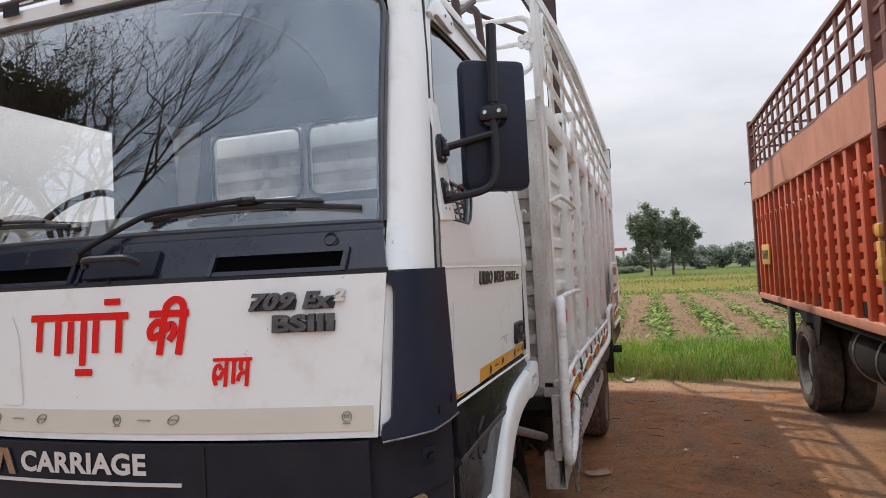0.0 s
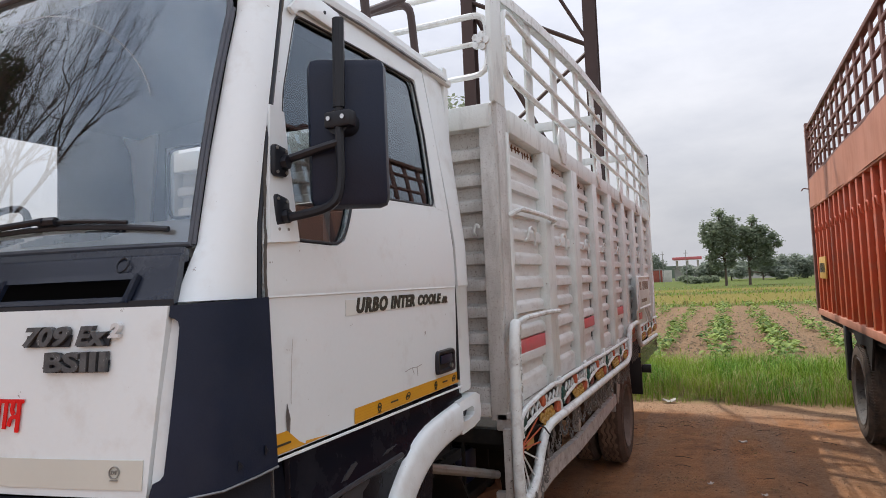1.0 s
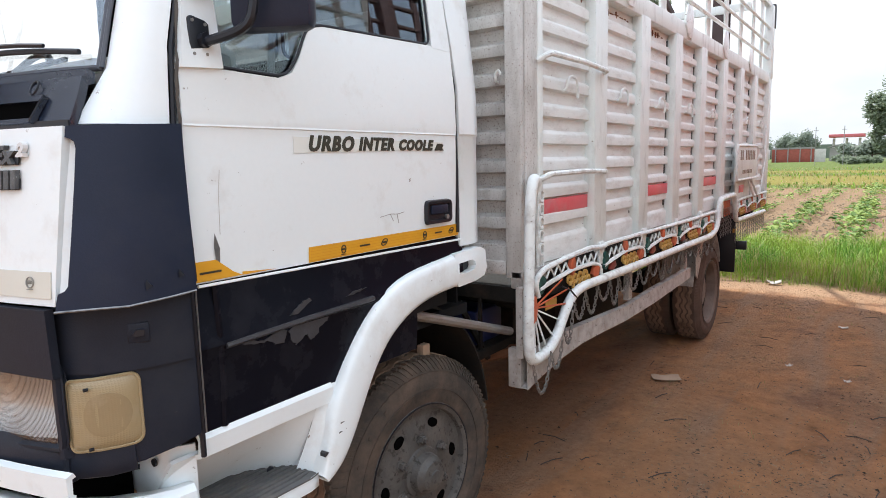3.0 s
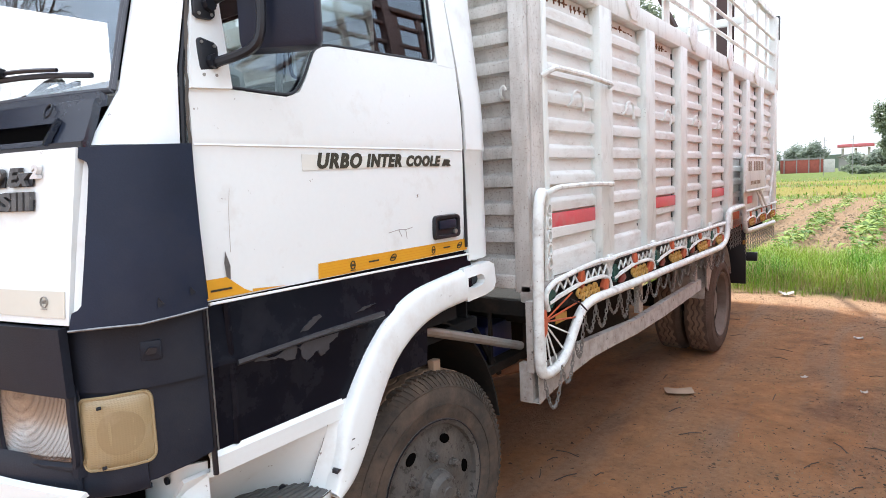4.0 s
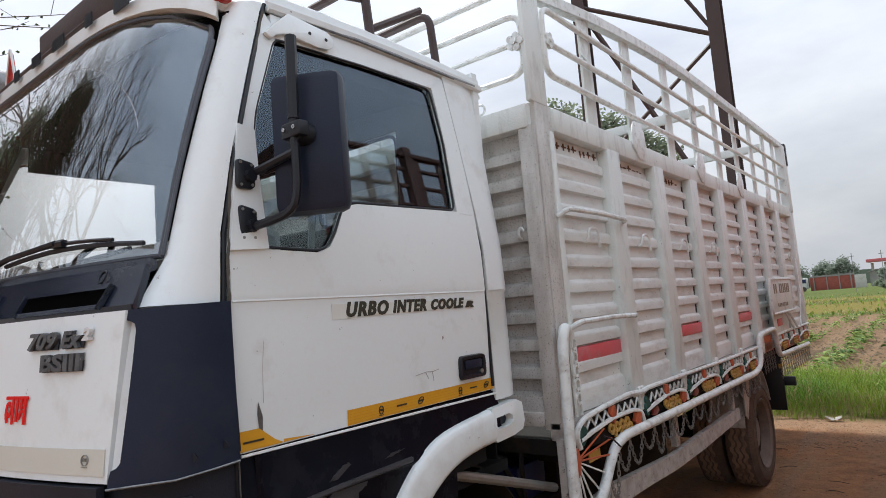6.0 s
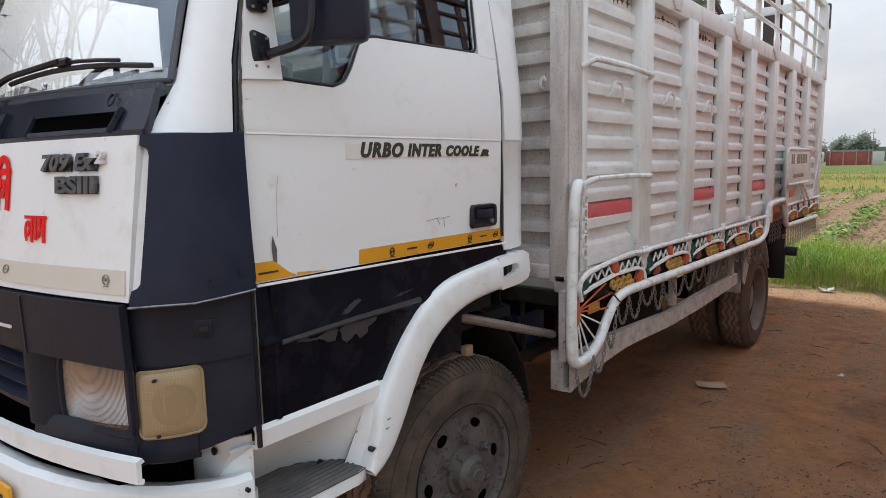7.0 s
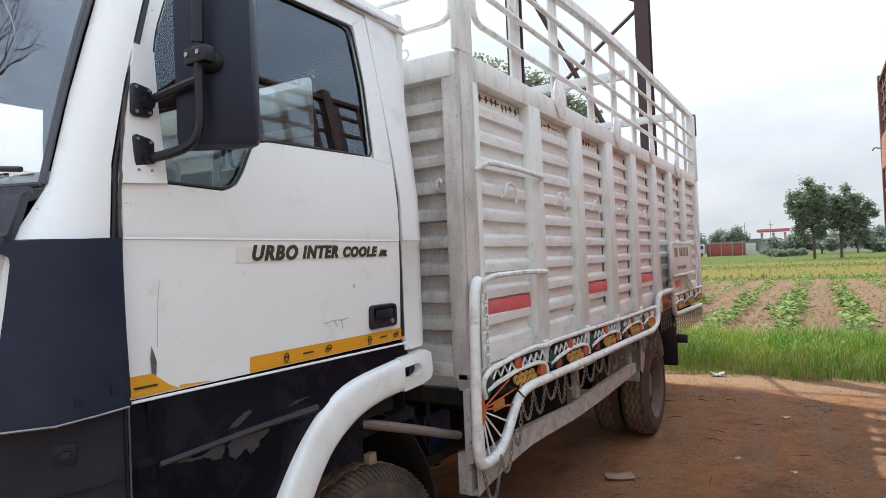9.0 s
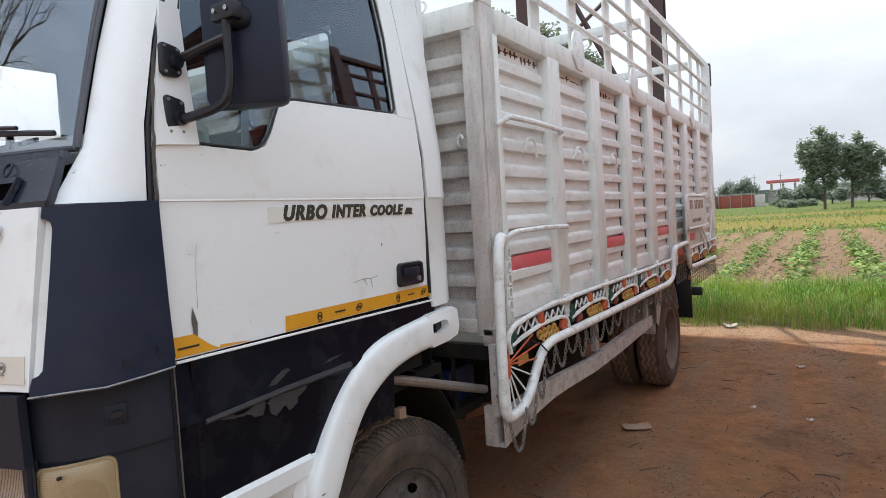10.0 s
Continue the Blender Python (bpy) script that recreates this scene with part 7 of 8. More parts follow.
part("cable_tie", otube([(0.050, 0.40, 0.985), (0.044, 0.34, 1.03), (0.030, 0.27, 1.06)], 0.004, 6), M_SEAL, guard)
# scroll plate beside the guard
for k in range(5):
    z = 1.245 + 0.058 * k
    part("scroll_ring", tube(bmesh.new(), [(0.004, 0.125 + 0.020 * math.cos(a), z + 0.024 * math.sin(a)) for a in span(0.4, 5.6, 12)], 0.0062, 5), M_TUBE, guard, "white scroll ring")
part("scroll_strip", obox(-0.006, 0.004, 0.098, 0.106, 1.17, 1.50), M_TUBE, guard)
part("scroll_strip", obox(-0.006, 0.004, 0.146, 0.154, 1.17, 1.49), M_TUBE, guard)


def chain(y0, z0, y1, z1, sag, x=0.024):
    bm = bmesh.new()
    n = max(5, int((math.hypot(y1 - y0, z1 - z0) + sag * 1.7) / 0.021))
    for i in range(n):
        t, t2 = i / n, (i + 1) / n
        a = Vector((x, lerp(y0, y1, t), lerp(z0, z1, t) - 4 * sag * t * (1 - t)))
        b = Vector((x, lerp(y0, y1, t2), lerp(z0, z1, t2) - 4 * sag * t2 * (1 - t2)))
        d, c = (b - a).normalized(), (a + b) / 2
        side = Vector((1, 0, 0)) if i % 2 else d.cross(Vector((1, 0, 0))).normalized()
        ln = (b - a).length * 0.72
        tube(bm, [c + d * ln * math.cos(q) + side * 0.0075 * math.sin(q) for q in span(0, 2 * math.pi * 5 / 6, 5)], 0.0028, 4, True)
    part("chain", bm, M_CHAIN, guard, "hanging steel chain")


y = 0.42
random.seed(3)
while y < 3.22:
    w = random.uniform(0.13, 0.20)
    chain(y, 0.985, y + w, 0.985, random.uniform(0.09, 0.16))
    y += w
for k in range(14):
    chain(4.16 + 0.12 * k, 0.985, 4.16 + 0.12 * k + 0.012, 0.80, 0.01)
for k in range(5):
    chain(3.52 + 0.1 * k, 1.10, 3.53 + 0.1 * k, 0.92, 0.01)
chain(-0.045, 0.775, 0.12, 0.79, 0.15, 0.052)
chain(0.12, 0.79, 0.24, 0.82, 0.10, 0.052)
chain(0.27, 0.86, 0.36, 0.96, 0.12, 0.05)

# plank below the guard and its posts
tops = [(-0.01, 0.800), (0.12, 0.802), (0.37, 0.818), (0.60, 0.806), (0.80, 0.795), (1.21, 0.772), (1.75, 0.784), (2.62, 0.788)]
bots = [(-0.01, 0.652), (0.08, 0.668), (0.31, 0.698), (0.55, 0.712), (0.80, 0.706), (1.20, 0.688), (1.73, 0.688), (2.62, 0.712)]
rows = [[(x, lerp(a[0], b[0], t), lerp(a[1], b[1], t)) for a, b in zip(tops, bots)] for x, t in ((-0.03, 0.0), (0.006, 0.0), (0.008, 1.0), (-0.03, 1.0))]
part("side_plank", sheet(rows + [rows[0]], 0.004), M_PLANK, lorry, "bent unseen grey plank added to block light under the load body")
part("plank_end", obox(-0.094, -0.028, -0.004, 0.034, 0.645, 0.822, 0.006), M_PLANK, lorry, "worn plank end block")
for y in (-0.03, 1.28, 2.5):
    part("guard_post", obox(-0.04, -0.005, y, y + 0.06, 0.79, 1.10, 0.004), M_PLANK, lorry)
part("exhaust_pipe", otube([(-0.17, -0.65, 1.105), (-0.13, -0.42, 1.032), (-0.09, 0.010, 0.893)], 0.019, 10), M_STEEL, lorry, "grey steel pipe")
part("pipe_mouth", lathe(bmesh.new(), [(0.019, 0.0), (0.001, 0.002)], (-0.0905, 0.0085, 0.8935), 12), M_SEAL, lorry)
bat = part("battery_box", obox(-0.52, -0.30, 0.06, 0.30, 0.78, 0.94, 0.01), M_BLUE, lorry, "blue battery in a rusty tray")
part("battery_tray", obox(-0.54, -0.24, -0.02, 0.38, 0.735, 0.78, 0.006), M_DARK, bat)
for y in (0.03, 0.33):
    part("tray_strap", obox(-0.262, -0.250, y - 0.01, y + 0.01, 0.76, 1.02), M_DARK, bat)
part("axle_stay", otube([(-0.30, -0.08, 1.02), (-0.26, 0.10, 0.72)], 0.014, 6), M_DARK, lorry)
part("straw", otube([(-0.35, 0.12, 0.70), (-0.2, 0.3, 0.72), (-0.28, 0.5, 0.70)], 0.03, 6), M_RUST, lorry)
part("fuel_tank", obox(-0.62, -0.22, 0.75, 1.75, 0.55, 0.95, 0.06), M_DARK, lorry, "dark fuel tank")
part("card_tag", obox(-0.238, -0.206, -0.462, -0.418, 0.880, 0.930, 0.004), M_CARD, lorry, "bit of tan card caught on the tyre")
# rear mudguard, flap and tail bracket
rows = [[(x, 3.52 + 0.50 * math.cos(a), R_T + 0.08 + 0.50 * math.sin(a)) for a in span(0.25, math.pi - 0.1, 14)] for x in (-0.07, -0.34)]
part("rear_mudguard", sheet(rows, 0.008), M_PLANK, lorry, "grey rear mudguard")
part("guard_drop", prism(bmesh.new(), [(3.02, 0.98), (3.28, 0.98), (3.20, 0.80), (3.08, 0.62), (3.02, 0.66)], "x", -0.060, -0.050), M_PLANK, lorry)
part("mud_flap", obox(-0.38, 0.006, 4.28, 4.295, 0.49, 1.06, 0.003), M_SEAL, lorry, "black rubber mud flap")
part("tail_bracket", obox(-0.10, 0.10, 4.30, 4.35, 0.715, 0.80, 0.006), M_SEAL, lorry)
part("flap_tag", obox(-0.02, 0.012, 4.262, 4.279, 0.88, 0.92), M_GOLD, lorry)

# ---- the orange lorry ----
OX, OY0, OY1 = 2.035, 1.10, 7.62
orange = thing("orange_lorry", (OX + 1.2, 4.0, 0.0), "orange-red cargo lorry with tall slatted cage, parked alongside", "truck")
OW = 2.35
oside = part("load_side", obox(OX + 0.09, OX + 0.11, OY0, OY1, 1.16, 2.60), M_OT, orange, "orange ribbed load body side")
q = OY0 + 0.04
k = 1
while q < OY1 - 0.1:
    part("stile", obox(OX, OX + 0.085, q, q + 0.085, 1.16, 2.60, 0.006), M_OT, oside, "orange steel stile")
    if q + 0.4 < OY1:
        part("ribbed_panel", corrugated(q + 0.09, q + 0.345, 1.17, 2.58, lambda a, z, o: (OX + 0.084 - o * 1.2, a, z), 0.030, 2, [1.24 + 0.135 * i for i in range(10)], 0.075), M_OT, oside)
        part("tie_hook", otube([(OX + 0.03, q + 0.145, 2.20), (OX - 0.012, q + 0.145, 2.22), (OX - 0.02, q + 0.16, 2.30), (OX - 0.02, q + 0.22, 2.30), (OX - 0.015, q + 0.235, 2.21)], 0.009, 6, 0.04), M_OT, oside)
        if k % 2 == 0:
            part("yellow_tape", obox(OX + 0.044, OX + 0.050, q + 0.10, q + 0.335, 1.46, 1.53, 0.001), M_GOLD, oside)
        else:
            part("slot_panel", obox(OX + 0.042, OX + 0.052, q + 0.10, q + 0.335, 1.18, 1.31), M_DARK, oside)
    q += 0.345
    k += 1
part("salmon_band", sheet([[(OX - 0.004 + 0.006 * math.sin(y * 3.1 + z * 5), y, z) for y in span(OY0, OY1, 24)] for z in span(2.585, 2.975, 4)], 0.012), M_OTB, oside, "faded salmon metal band")
part("band_rail", obox(OX - 0.012, OX + 0.06, OY0, OY1, 2.965, 3.005, 0.005), M_OTC, oside)
part("band_rail", obox(OX - 0.012, OX + 0.06, OY0, OY1, 2.565, 2.600, 0.005), M_OTB, oside)
part("bottom_rail", obox(OX - 0.012, OX + 0.07, OY0, OY1, 1.095, 1.175, 0.006), M_OTB, oside, "faded bottom rail")
for z in (3.19, 3.38, 3.56):
    part("cage_rail", obox(OX + 0.008, OX + 0.040, OY0, OY1, z, z + 0.032, 0.004), M_OTC, oside, "brown cage rail")
part("cage_top", obox(OX - 0.01, OX + 0.05, OY0, OY1, 3.70, 3.745, 0.005), M_OTC, oside)
q = OY0 + 0.02
while q < OY1:
    part("cage_bar", obox(OX + 0.012, OX + 0.034, q, q + 0.085, 3.0, 3.71, 0.004), M_OTC, oside, "brown cage upright")
    q += 0.36
for q in (OY0, 2.05, OY1 - 0.08):
    part("main_post", obox(OX - 0.02, OX + 0.06, q, q + 0.11, 1.14, 3.80, 0.006), M_OTC, oside, "main post of the cage")
part("tie_wire", otube([(OX - 0.03, 1.99, 3.10), (OX - 0.04, 2.11, 3.13), (OX - 0.03, 2.21, 3.11)], 0.012, 6), M_RUST, oside)
part("yellow_plate", obox(OX - 0.03, OX - 0.012, 6.42, 6.98, 1.60, 1.88, 0.004), M_GOLD, oside, "yellow plate with plain bars")
bm = bmesh.new()
for k in range(5):
    box(bm, OX - 0.034, OX - 0.03, 6.50 + 0.09 * k, 6.55 + 0.09 * k, 1.68, 1.80)
part("plate_bars", bm, M_LETTER, oside)
part("side_lamp", obox(OX - 0.05, OX - 0.01, 2.06, 2.14, 1.50, 1.78, 0.008), M_GOLD, oside, "yellow side lamps")
for z in (1.62, 1.86):
    part("side_lamp", obox(OX - 0.055, OX - 0.01, 2.05, 2.15, z - 0.05, z + 0.05, 0.02), M_GOLD, oside)
part("rear_hook", otube([(OX - 0.01, OY1 - 0.02, 2.86), (OX - 0.09, OY1 - 0.02, 2.88), (OX - 0.11, OY1 - 0.02, 2.84)], 0.008, 6, 0.02), M_OTC, oside)
for x in [OX + OW]:
    far_wall = part("load_side_far", obox(x - 0.05, x, OY0, OY1, 1.26, 3.0), M_OT, orange)
    part("cage_top", obox(x - 0.05, x, OY0, OY1, 3.70, 3.745), M_OTC, far_wall)
    q = OY0
    while q < OY1:
        part("cage_bar", obox(x - 0.04, x - 0.02, q, q + 0.085, 3.0, 3.71), M_OTC, far_wall)
        q += 0.72
for y in (OY0, OY1 - 0.06):
    endw = part("end_wall", obox(OX + 0.05, OX + OW - 0.05, y, y + 0.05, 1.26, 3.0), M_OT, orange)
    for z in (3.19, 3.38, 3.56, 3.71):
        part("cage_rail", obox(OX + 0.03, OX + OW - 0.03, y + 0.01, y + 0.045, z, z + 0.032), M_OTC, endw)
part("load_floor", obox(OX + 0.02, OX + OW - 0.02, OY0, OY1, 1.04, 1.09), M_DARK, orange)
for x in (OX + 0.7, OX + 1.65):
    part("chassis_rail", obox(x - 0.04, x + 0.04, -1.1, OY1 - 0.1, 0.86, 1.12), M_DARK, orange)
part("rear_bar", otube([(OX + 0.06, OY1 - 0.05, 1.20), (OX + 0.06, OY1 + 0.02, 1.02), (OX + 0.35, OY1 + 0.02, 1.02)], 0.03, 8, 0.04), M_SEAL, orange)
R_O = 0.50
for x, s, out in ((OX + 0.0, -1, False), (OX + 0.29, -1, True), (OX + OW - 0.07, 1, False), (OX + OW - 0.36, 1, True)):
    wr = part("rear_wheel", obox(x + 0.09 * -s, x + 0.11 * -s, 4.77, 4.83, R_O - 0.03, R_O + 0.03), M_DARK, orange, "twin rear wheel")
    wheel_set(wr, x, 4.80, R_O, R_O, 0.24, s, "black lugged rear tyre", out, M_RUBBER)
for x, s in ((OX + 0.12, -1), (OX + OW - 0.12, 1)):
    wr = part("front_wheel", obox(x + 0.09 * -s, x + 0.11 * -s, -0.13, -0.07, R_O - 0.03, R_O + 0.03), M_DARK, orange, "front wheel")
    wheel_set(wr, x, -0.10, R_O, R_O, 0.24, s, "black front tyre", True, M_RUBBER)
part("rear_axle", tube(bmesh.new(), [(OX + 0.3, 4.80, R_O), (OX + OW - 0.3, 4.80, R_O)], 0.09, 10), M_DARK, orange)
part("front_axle", tube(bmesh.new(), [(OX + 0.3, -0.10, R_O), (OX + OW - 0.3, -0.10, R_O)], 0.06, 10), M_DARK, orange)
part("mud_flap", obox(OX - 0.01, OX + 0.05, 5.45, 5.58, 0.50, 1.10, 0.01), M_SEAL, orange, "black torn mud flap")
part("mud_flap", prism(bmesh.new(), [(3.95, 1.10), (4.95, 1.10), (4.70, 0.98), (4.30, 1.00), (4.10, 0.80)], "x", OX - 0.02, OX + 0.0), M_DARK, orange, "grey mudguard sheet")
tank = part("fuel_tank", moved(lathe(bmesh.new(), [(0.001, -0.5), (0.24, -0.49), (0.26, -0.46), (0.26, 0.46), (0.24, 0.49), (0.001, 0.5)], (0, 0, 0), 24), Matrix.Translation((OX + 0.34, 3.05, 0.82)) @ Matrix.Rotation(radians(90), 4, "Z")), M_DARK, orange, "unseen dark tank added to block light under the load body with straps")
for y in (2.75, 3.35):
    part("tank_strap", tube(bmesh.new(), [(OX + 0.34 + 0.266 * math.cos(a), y, 0.82 + 0.266 * math.sin(a)) for a in span(0, 2 * math.pi * 23 / 24, 23)], 0.012, 5, True), M_STEEL, orange)
part("cage_crown", prism(bmesh.new(), [(0.80, 3.78), (OY0, 3.74), (OY0, 3.56), (0.86, 3.66)], "x", OX + 0.02, OX + OW - 0.02, 0.01), M_OTC, orange, "dark crown ahead of the cage")
# its cab, out of view: added pale and tall to tone the door window's reflection
ocab = part("cab", obox(OX + 0.06, OX + OW - 0.06, -1.25, 0.98, 1.0, 3.02, 0.10), M_CREAMCAB, orange, "unseen lorry cab, added pale for the door window's reflection")
for x in (OX + 0.052, OX + OW - 0.062):
    part("cab_window", prism(bmesh.new(), [(-1.02, 1.85), (-0.25, 1.85), (-0.25, 2.45), (-0.85, 2.45)], "x", x, x + 0.010), M_GLASS, orange)
part("cab_windscreen", obox(OX + 0.22, OX + OW - 0.22, -1.262, -1.248, 1.80, 2.50), M_GLASS, orange)
part("cab_bumper", obox(OX + 0.08, OX + OW - 0.08, -1.40, -1.24, 0.55, 0.85, 0.03), M_SEAL, orange)

# unseen tank, box and planks added on the far side to darken the underbody
tank = part("fuel_tank", moved(lathe(bmesh.new(), [(0.001, -0.75), (0.20, -0.75), (0.235, -0.72), (0.24, 0.72), (0.20, 0.75), (0.001, 0.75)], (0, 0, 0), 20), Matrix.Translation((-1.80, 1.35, 0.70)) @ Matrix.Rotation(radians(90), 4, "Z")), M_DARK, lorry, "unseen dark tank added to block light under the load body")
part("light_block_box", obox(-2.02, -1.55, 2.35, 2.92, 0.42, 0.98, 0.02), M_DARK, lorry, "unseen dark box added to block light under the load floor")
part("side_plank", obox(-2.13, -2.10, 4.15, 5.9, 0.30, 1.0, 0.008), M_PLANK, lorry, "unseen grey plank added to block light under the load body")
part("side_plank", obox(-2.13, -2.10, -0.05, 3.0, 0.22, 0.98, 0.008), M_PLANK, lorry, "unseen grey plank added to block light under the load body")

# ---- ground ----
def ground_z(x, y):
    if y > 40 or abs(x) > 40 or y < -30:
        return 0.0
    h = 0.0
    if y < 6.3:
        p = noise.noise(Vector((x * 0.9, y * 0.9, 3.0))) * 0.018 + noise.noise(Vector((x * 3.1, y * 3.1, 7.0))) * 0.008
        near = 1.0
        for wx, wy in ((-0.3, -0.47), (-0.3, 3.5), (-1.85, -0.47), (-1.85, 3.5), (2.2, 4.8), (4.2, 4.8), (2.3, -0.1), (4.2, -0.1)):
            near = min(near, max(0.0, (math.hypot(x - wx, y - wy) - 0.35) / 0.6))
        h = p * near
    elif y < 9.8:
        h = 0.02 * math.sin((y - 6.3) / 3.5 * math.pi) + noise.noise(Vector((x * 0.8, y * 0.8, 1.0))) * 0.03
    else:
        ph = (x - 0.62) / 1.19
        h = 0.05 * math.cos(2 * math.pi * ph) ** 2 * (1 if y < 32 else 0) + noise.noise(Vector((x * 1.6, y * 1.6, 1.0))) * 0.04
    return h


def steps(lo, hi, d0, grow, centre):
    """Coordinates that lie close near the centre and far apart away from it."""
    out, v, d = [centre], centre, d0
    while v < hi:
        v += d
        d *= grow
        out.append(min(v, hi))
    v, d = centre, d0
    while v > lo:
        v -= d
        d *= grow
        out.insert(0, max(v, lo))
    return out


gx, gy = steps(-1500, 1500, 0.12, 1.045, 1.2), steps(-400, 2500, 0.12, 1.033, 2.5)
gv = [(x, y, ground_z(x, y)) for y in gy for x in gx]
nx = len(gx)
gf = [(j * nx + i, j * nx + i + 1, (j + 1) * nx + i + 1, (j + 1) * nx + i) for j in range(len(gy) - 1) for i in range(nx - 1)]
ground = tagged(new("ground", soup("ground", gv, gf, M_GROUND, True)), "reddish dirt yard running into a ploughed field", "ground", kind="structure")


# ---- plants ----
def blade(v, f, x, y, z, h, w, lean, turn):
    c, s = math.cos(turn), math.sin(turn)
    i = len(v)
    for t, ww in ((0, w), (0.55, w * 0.7)):
        o = lean * t * t
        v.append((x + c * o - s * ww, y + s * o + c * ww, z + h * t))
        v.append((x + c * o + s * ww, y + s * o - c * ww, z + h * t))
    v.append((x + c * lean, y + s * lean, z + h * (0.97 - 0.25 * abs(lean) / h)))
    f += [(i, i + 1, i + 3, i + 2), (i + 2, i + 3, i + 4)]


random.seed(21)
gvs, gfs, dvs, dfs = [], [], [], []
for k in range(82000):
    x, y = random.uniform(-4.5, 9.0), 6.2 + 3.75 * random.random() ** 0.85
    tuft = 0.65 * noise.noise(Vector((x * 1.3, y * 1.3, 2.0))) + 0.6 * noise.noise(Vector((x * 4.5, y * 4.5, 7.0)))
    front = 6.42 + 0.28 * noise.noise(Vector((x * 1.7, 3.0, 1.0)))
    if y < front:
        continue
    edge = min(1.0, (y - front + 0.1) / 0.7) * min(1.0, (10.2 - y) / 0.5)
    if random.random() > 0.45 + tuft * 0.9 + edge * 0.35:
        continue
    h = (0.13 + 0.34 * random.random() ** 1.6 + 0.20 * tuft) * (0.45 + 0.55 * edge)
    dry = random.random() < (0.06 if y > 7.6 else 0.34)
    blade(*((dvs, dfs) if dry else (gvs, gfs)), x, y, ground_z(x, y) - 0.01, h, random.uniform(0.002, 0.0055), random.uniform(0.05, 1.05) * h, random.uniform(0, 6.283))
for k in range(3200):
    x, y = random.uniform(-6, 14.0), random.uniform(10, 33)
    if noise.noise(Vector((x * 0.7, y * 0.7, 4.0))) + random.random() * 0.5 < 0.28:
        continue
    h = random.uniform(0.05, 0.16)
    blade(gvs, gfs, x, y, ground_z(x, y) - 0.01, h, random.uniform(0.006, 0.012), 0.5 * h, random.uniform(0, 6.283))
for k in range(9000):
    x, y = random.uniform(-25, 40), random.choice((random.uniform(31, 36), random.uniform(36, 80), random.uniform(49, 59)))
    h = random.uniform(0.10, 0.30)
    blade(*((dvs, dfs) if random.random() < 0.6 else (gvs, gfs)), x, y, -0.01, h, random.uniform(0.02, 0.05), 0.5 * h, random.uniform(0, 6.283))
tagged(new("grass", soup("grass", gvs, gfs, M_GRASS)), "tall green grass along the field edge", "grass", kind="stuff")
tagged(new("dry_grass", soup("dry_grass", dvs, dfs, M_DRYGRASS)), "dry yellow grass among the green", "grass", kind="stuff")


def broad_leaf(v, f, c, d, up, length, width):
    """A folded broad leaf: six triangles."""
    d = d.normalized()
    s = d.cross(up).normalized()
    n = s.cross(d)
    i = len(v)
    for t, w, dr in ((0.0, 0.05, 0), (0.35, 0.5, 0.06), (0.7, 0.42, 0.02), (1.0, 0.0, -0.12)):
        p = c + d * length * t + n * length * dr
        v += [tuple(p - s * width * w + n * width * w * 0.35), tuple(p), tuple(p + s * width * w + n * width * w * 0.35)]
    for r in range(3):
        a = i + r * 3
        f += [(a, a + 1, a + 4, a + 3), (a + 1, a + 2, a + 5, a + 4)]


def crop_plant(v, f, x, y, z, size, n):
    for k in range(n):
        a, e = random.uniform(0, 6.283), random.uniform(0.15, 1.0)
        r = size * random.uniform(0.15, 1.0)
        c = Vector((x + r * math.cos(a), y + r * math.sin(a) * 1.2, z + size * random.uniform(0.25, 1.15) * (1.1 - 0.5 * r / size)))
        d = Vector((math.cos(a), math.sin(a), random.uniform(-0.35, 0.45)))
        ln = size * random.uniform(0.40, 0.75)
        broad_leaf(v, f, c, d, Vector((0, 0, 1)), ln, ln * 0.85)


random.seed(31)
for r in range(-8, 14):
    v, f = [], []
    x0 = 0.62 + 1.19 * r
    y = 10.05 + random.uniform(0, 0.3)
    while y < 32:
        if random.random() < (0.86 if y < 18 else 0.66):
            near = y < 20
            size = random.uniform(0.12, 0.26) * (1.10 if r in (0, 1) else 0.92)
            crop_plant(v, f, x0 + random.uniform(-0.10, 0.10), y, ground_z(x0, y), size, 20 if near else 10)
        y += random.uniform(0.26, 0.44)
    tagged(new("crop_row", soup("crop_row", v, f, M_CROP)), "row of young leafy green crop plants in ploughed soil", "crops", "crop rows in the field", "stuff")
v, f = [], []
for k in range(9):
    x, y = 3.75 + random.uniform(-0.7, 0.8), 10.6 + random.uniform(-0.5, 0.8)
    crop_plant(v, f, x, y, 0.0, random.uniform(0.30, 0.42), 18)
tagged(new("shrub", soup("shrub", v, f, M_CROP)), "broad-leaved green shrub at the field edge", "shrub")


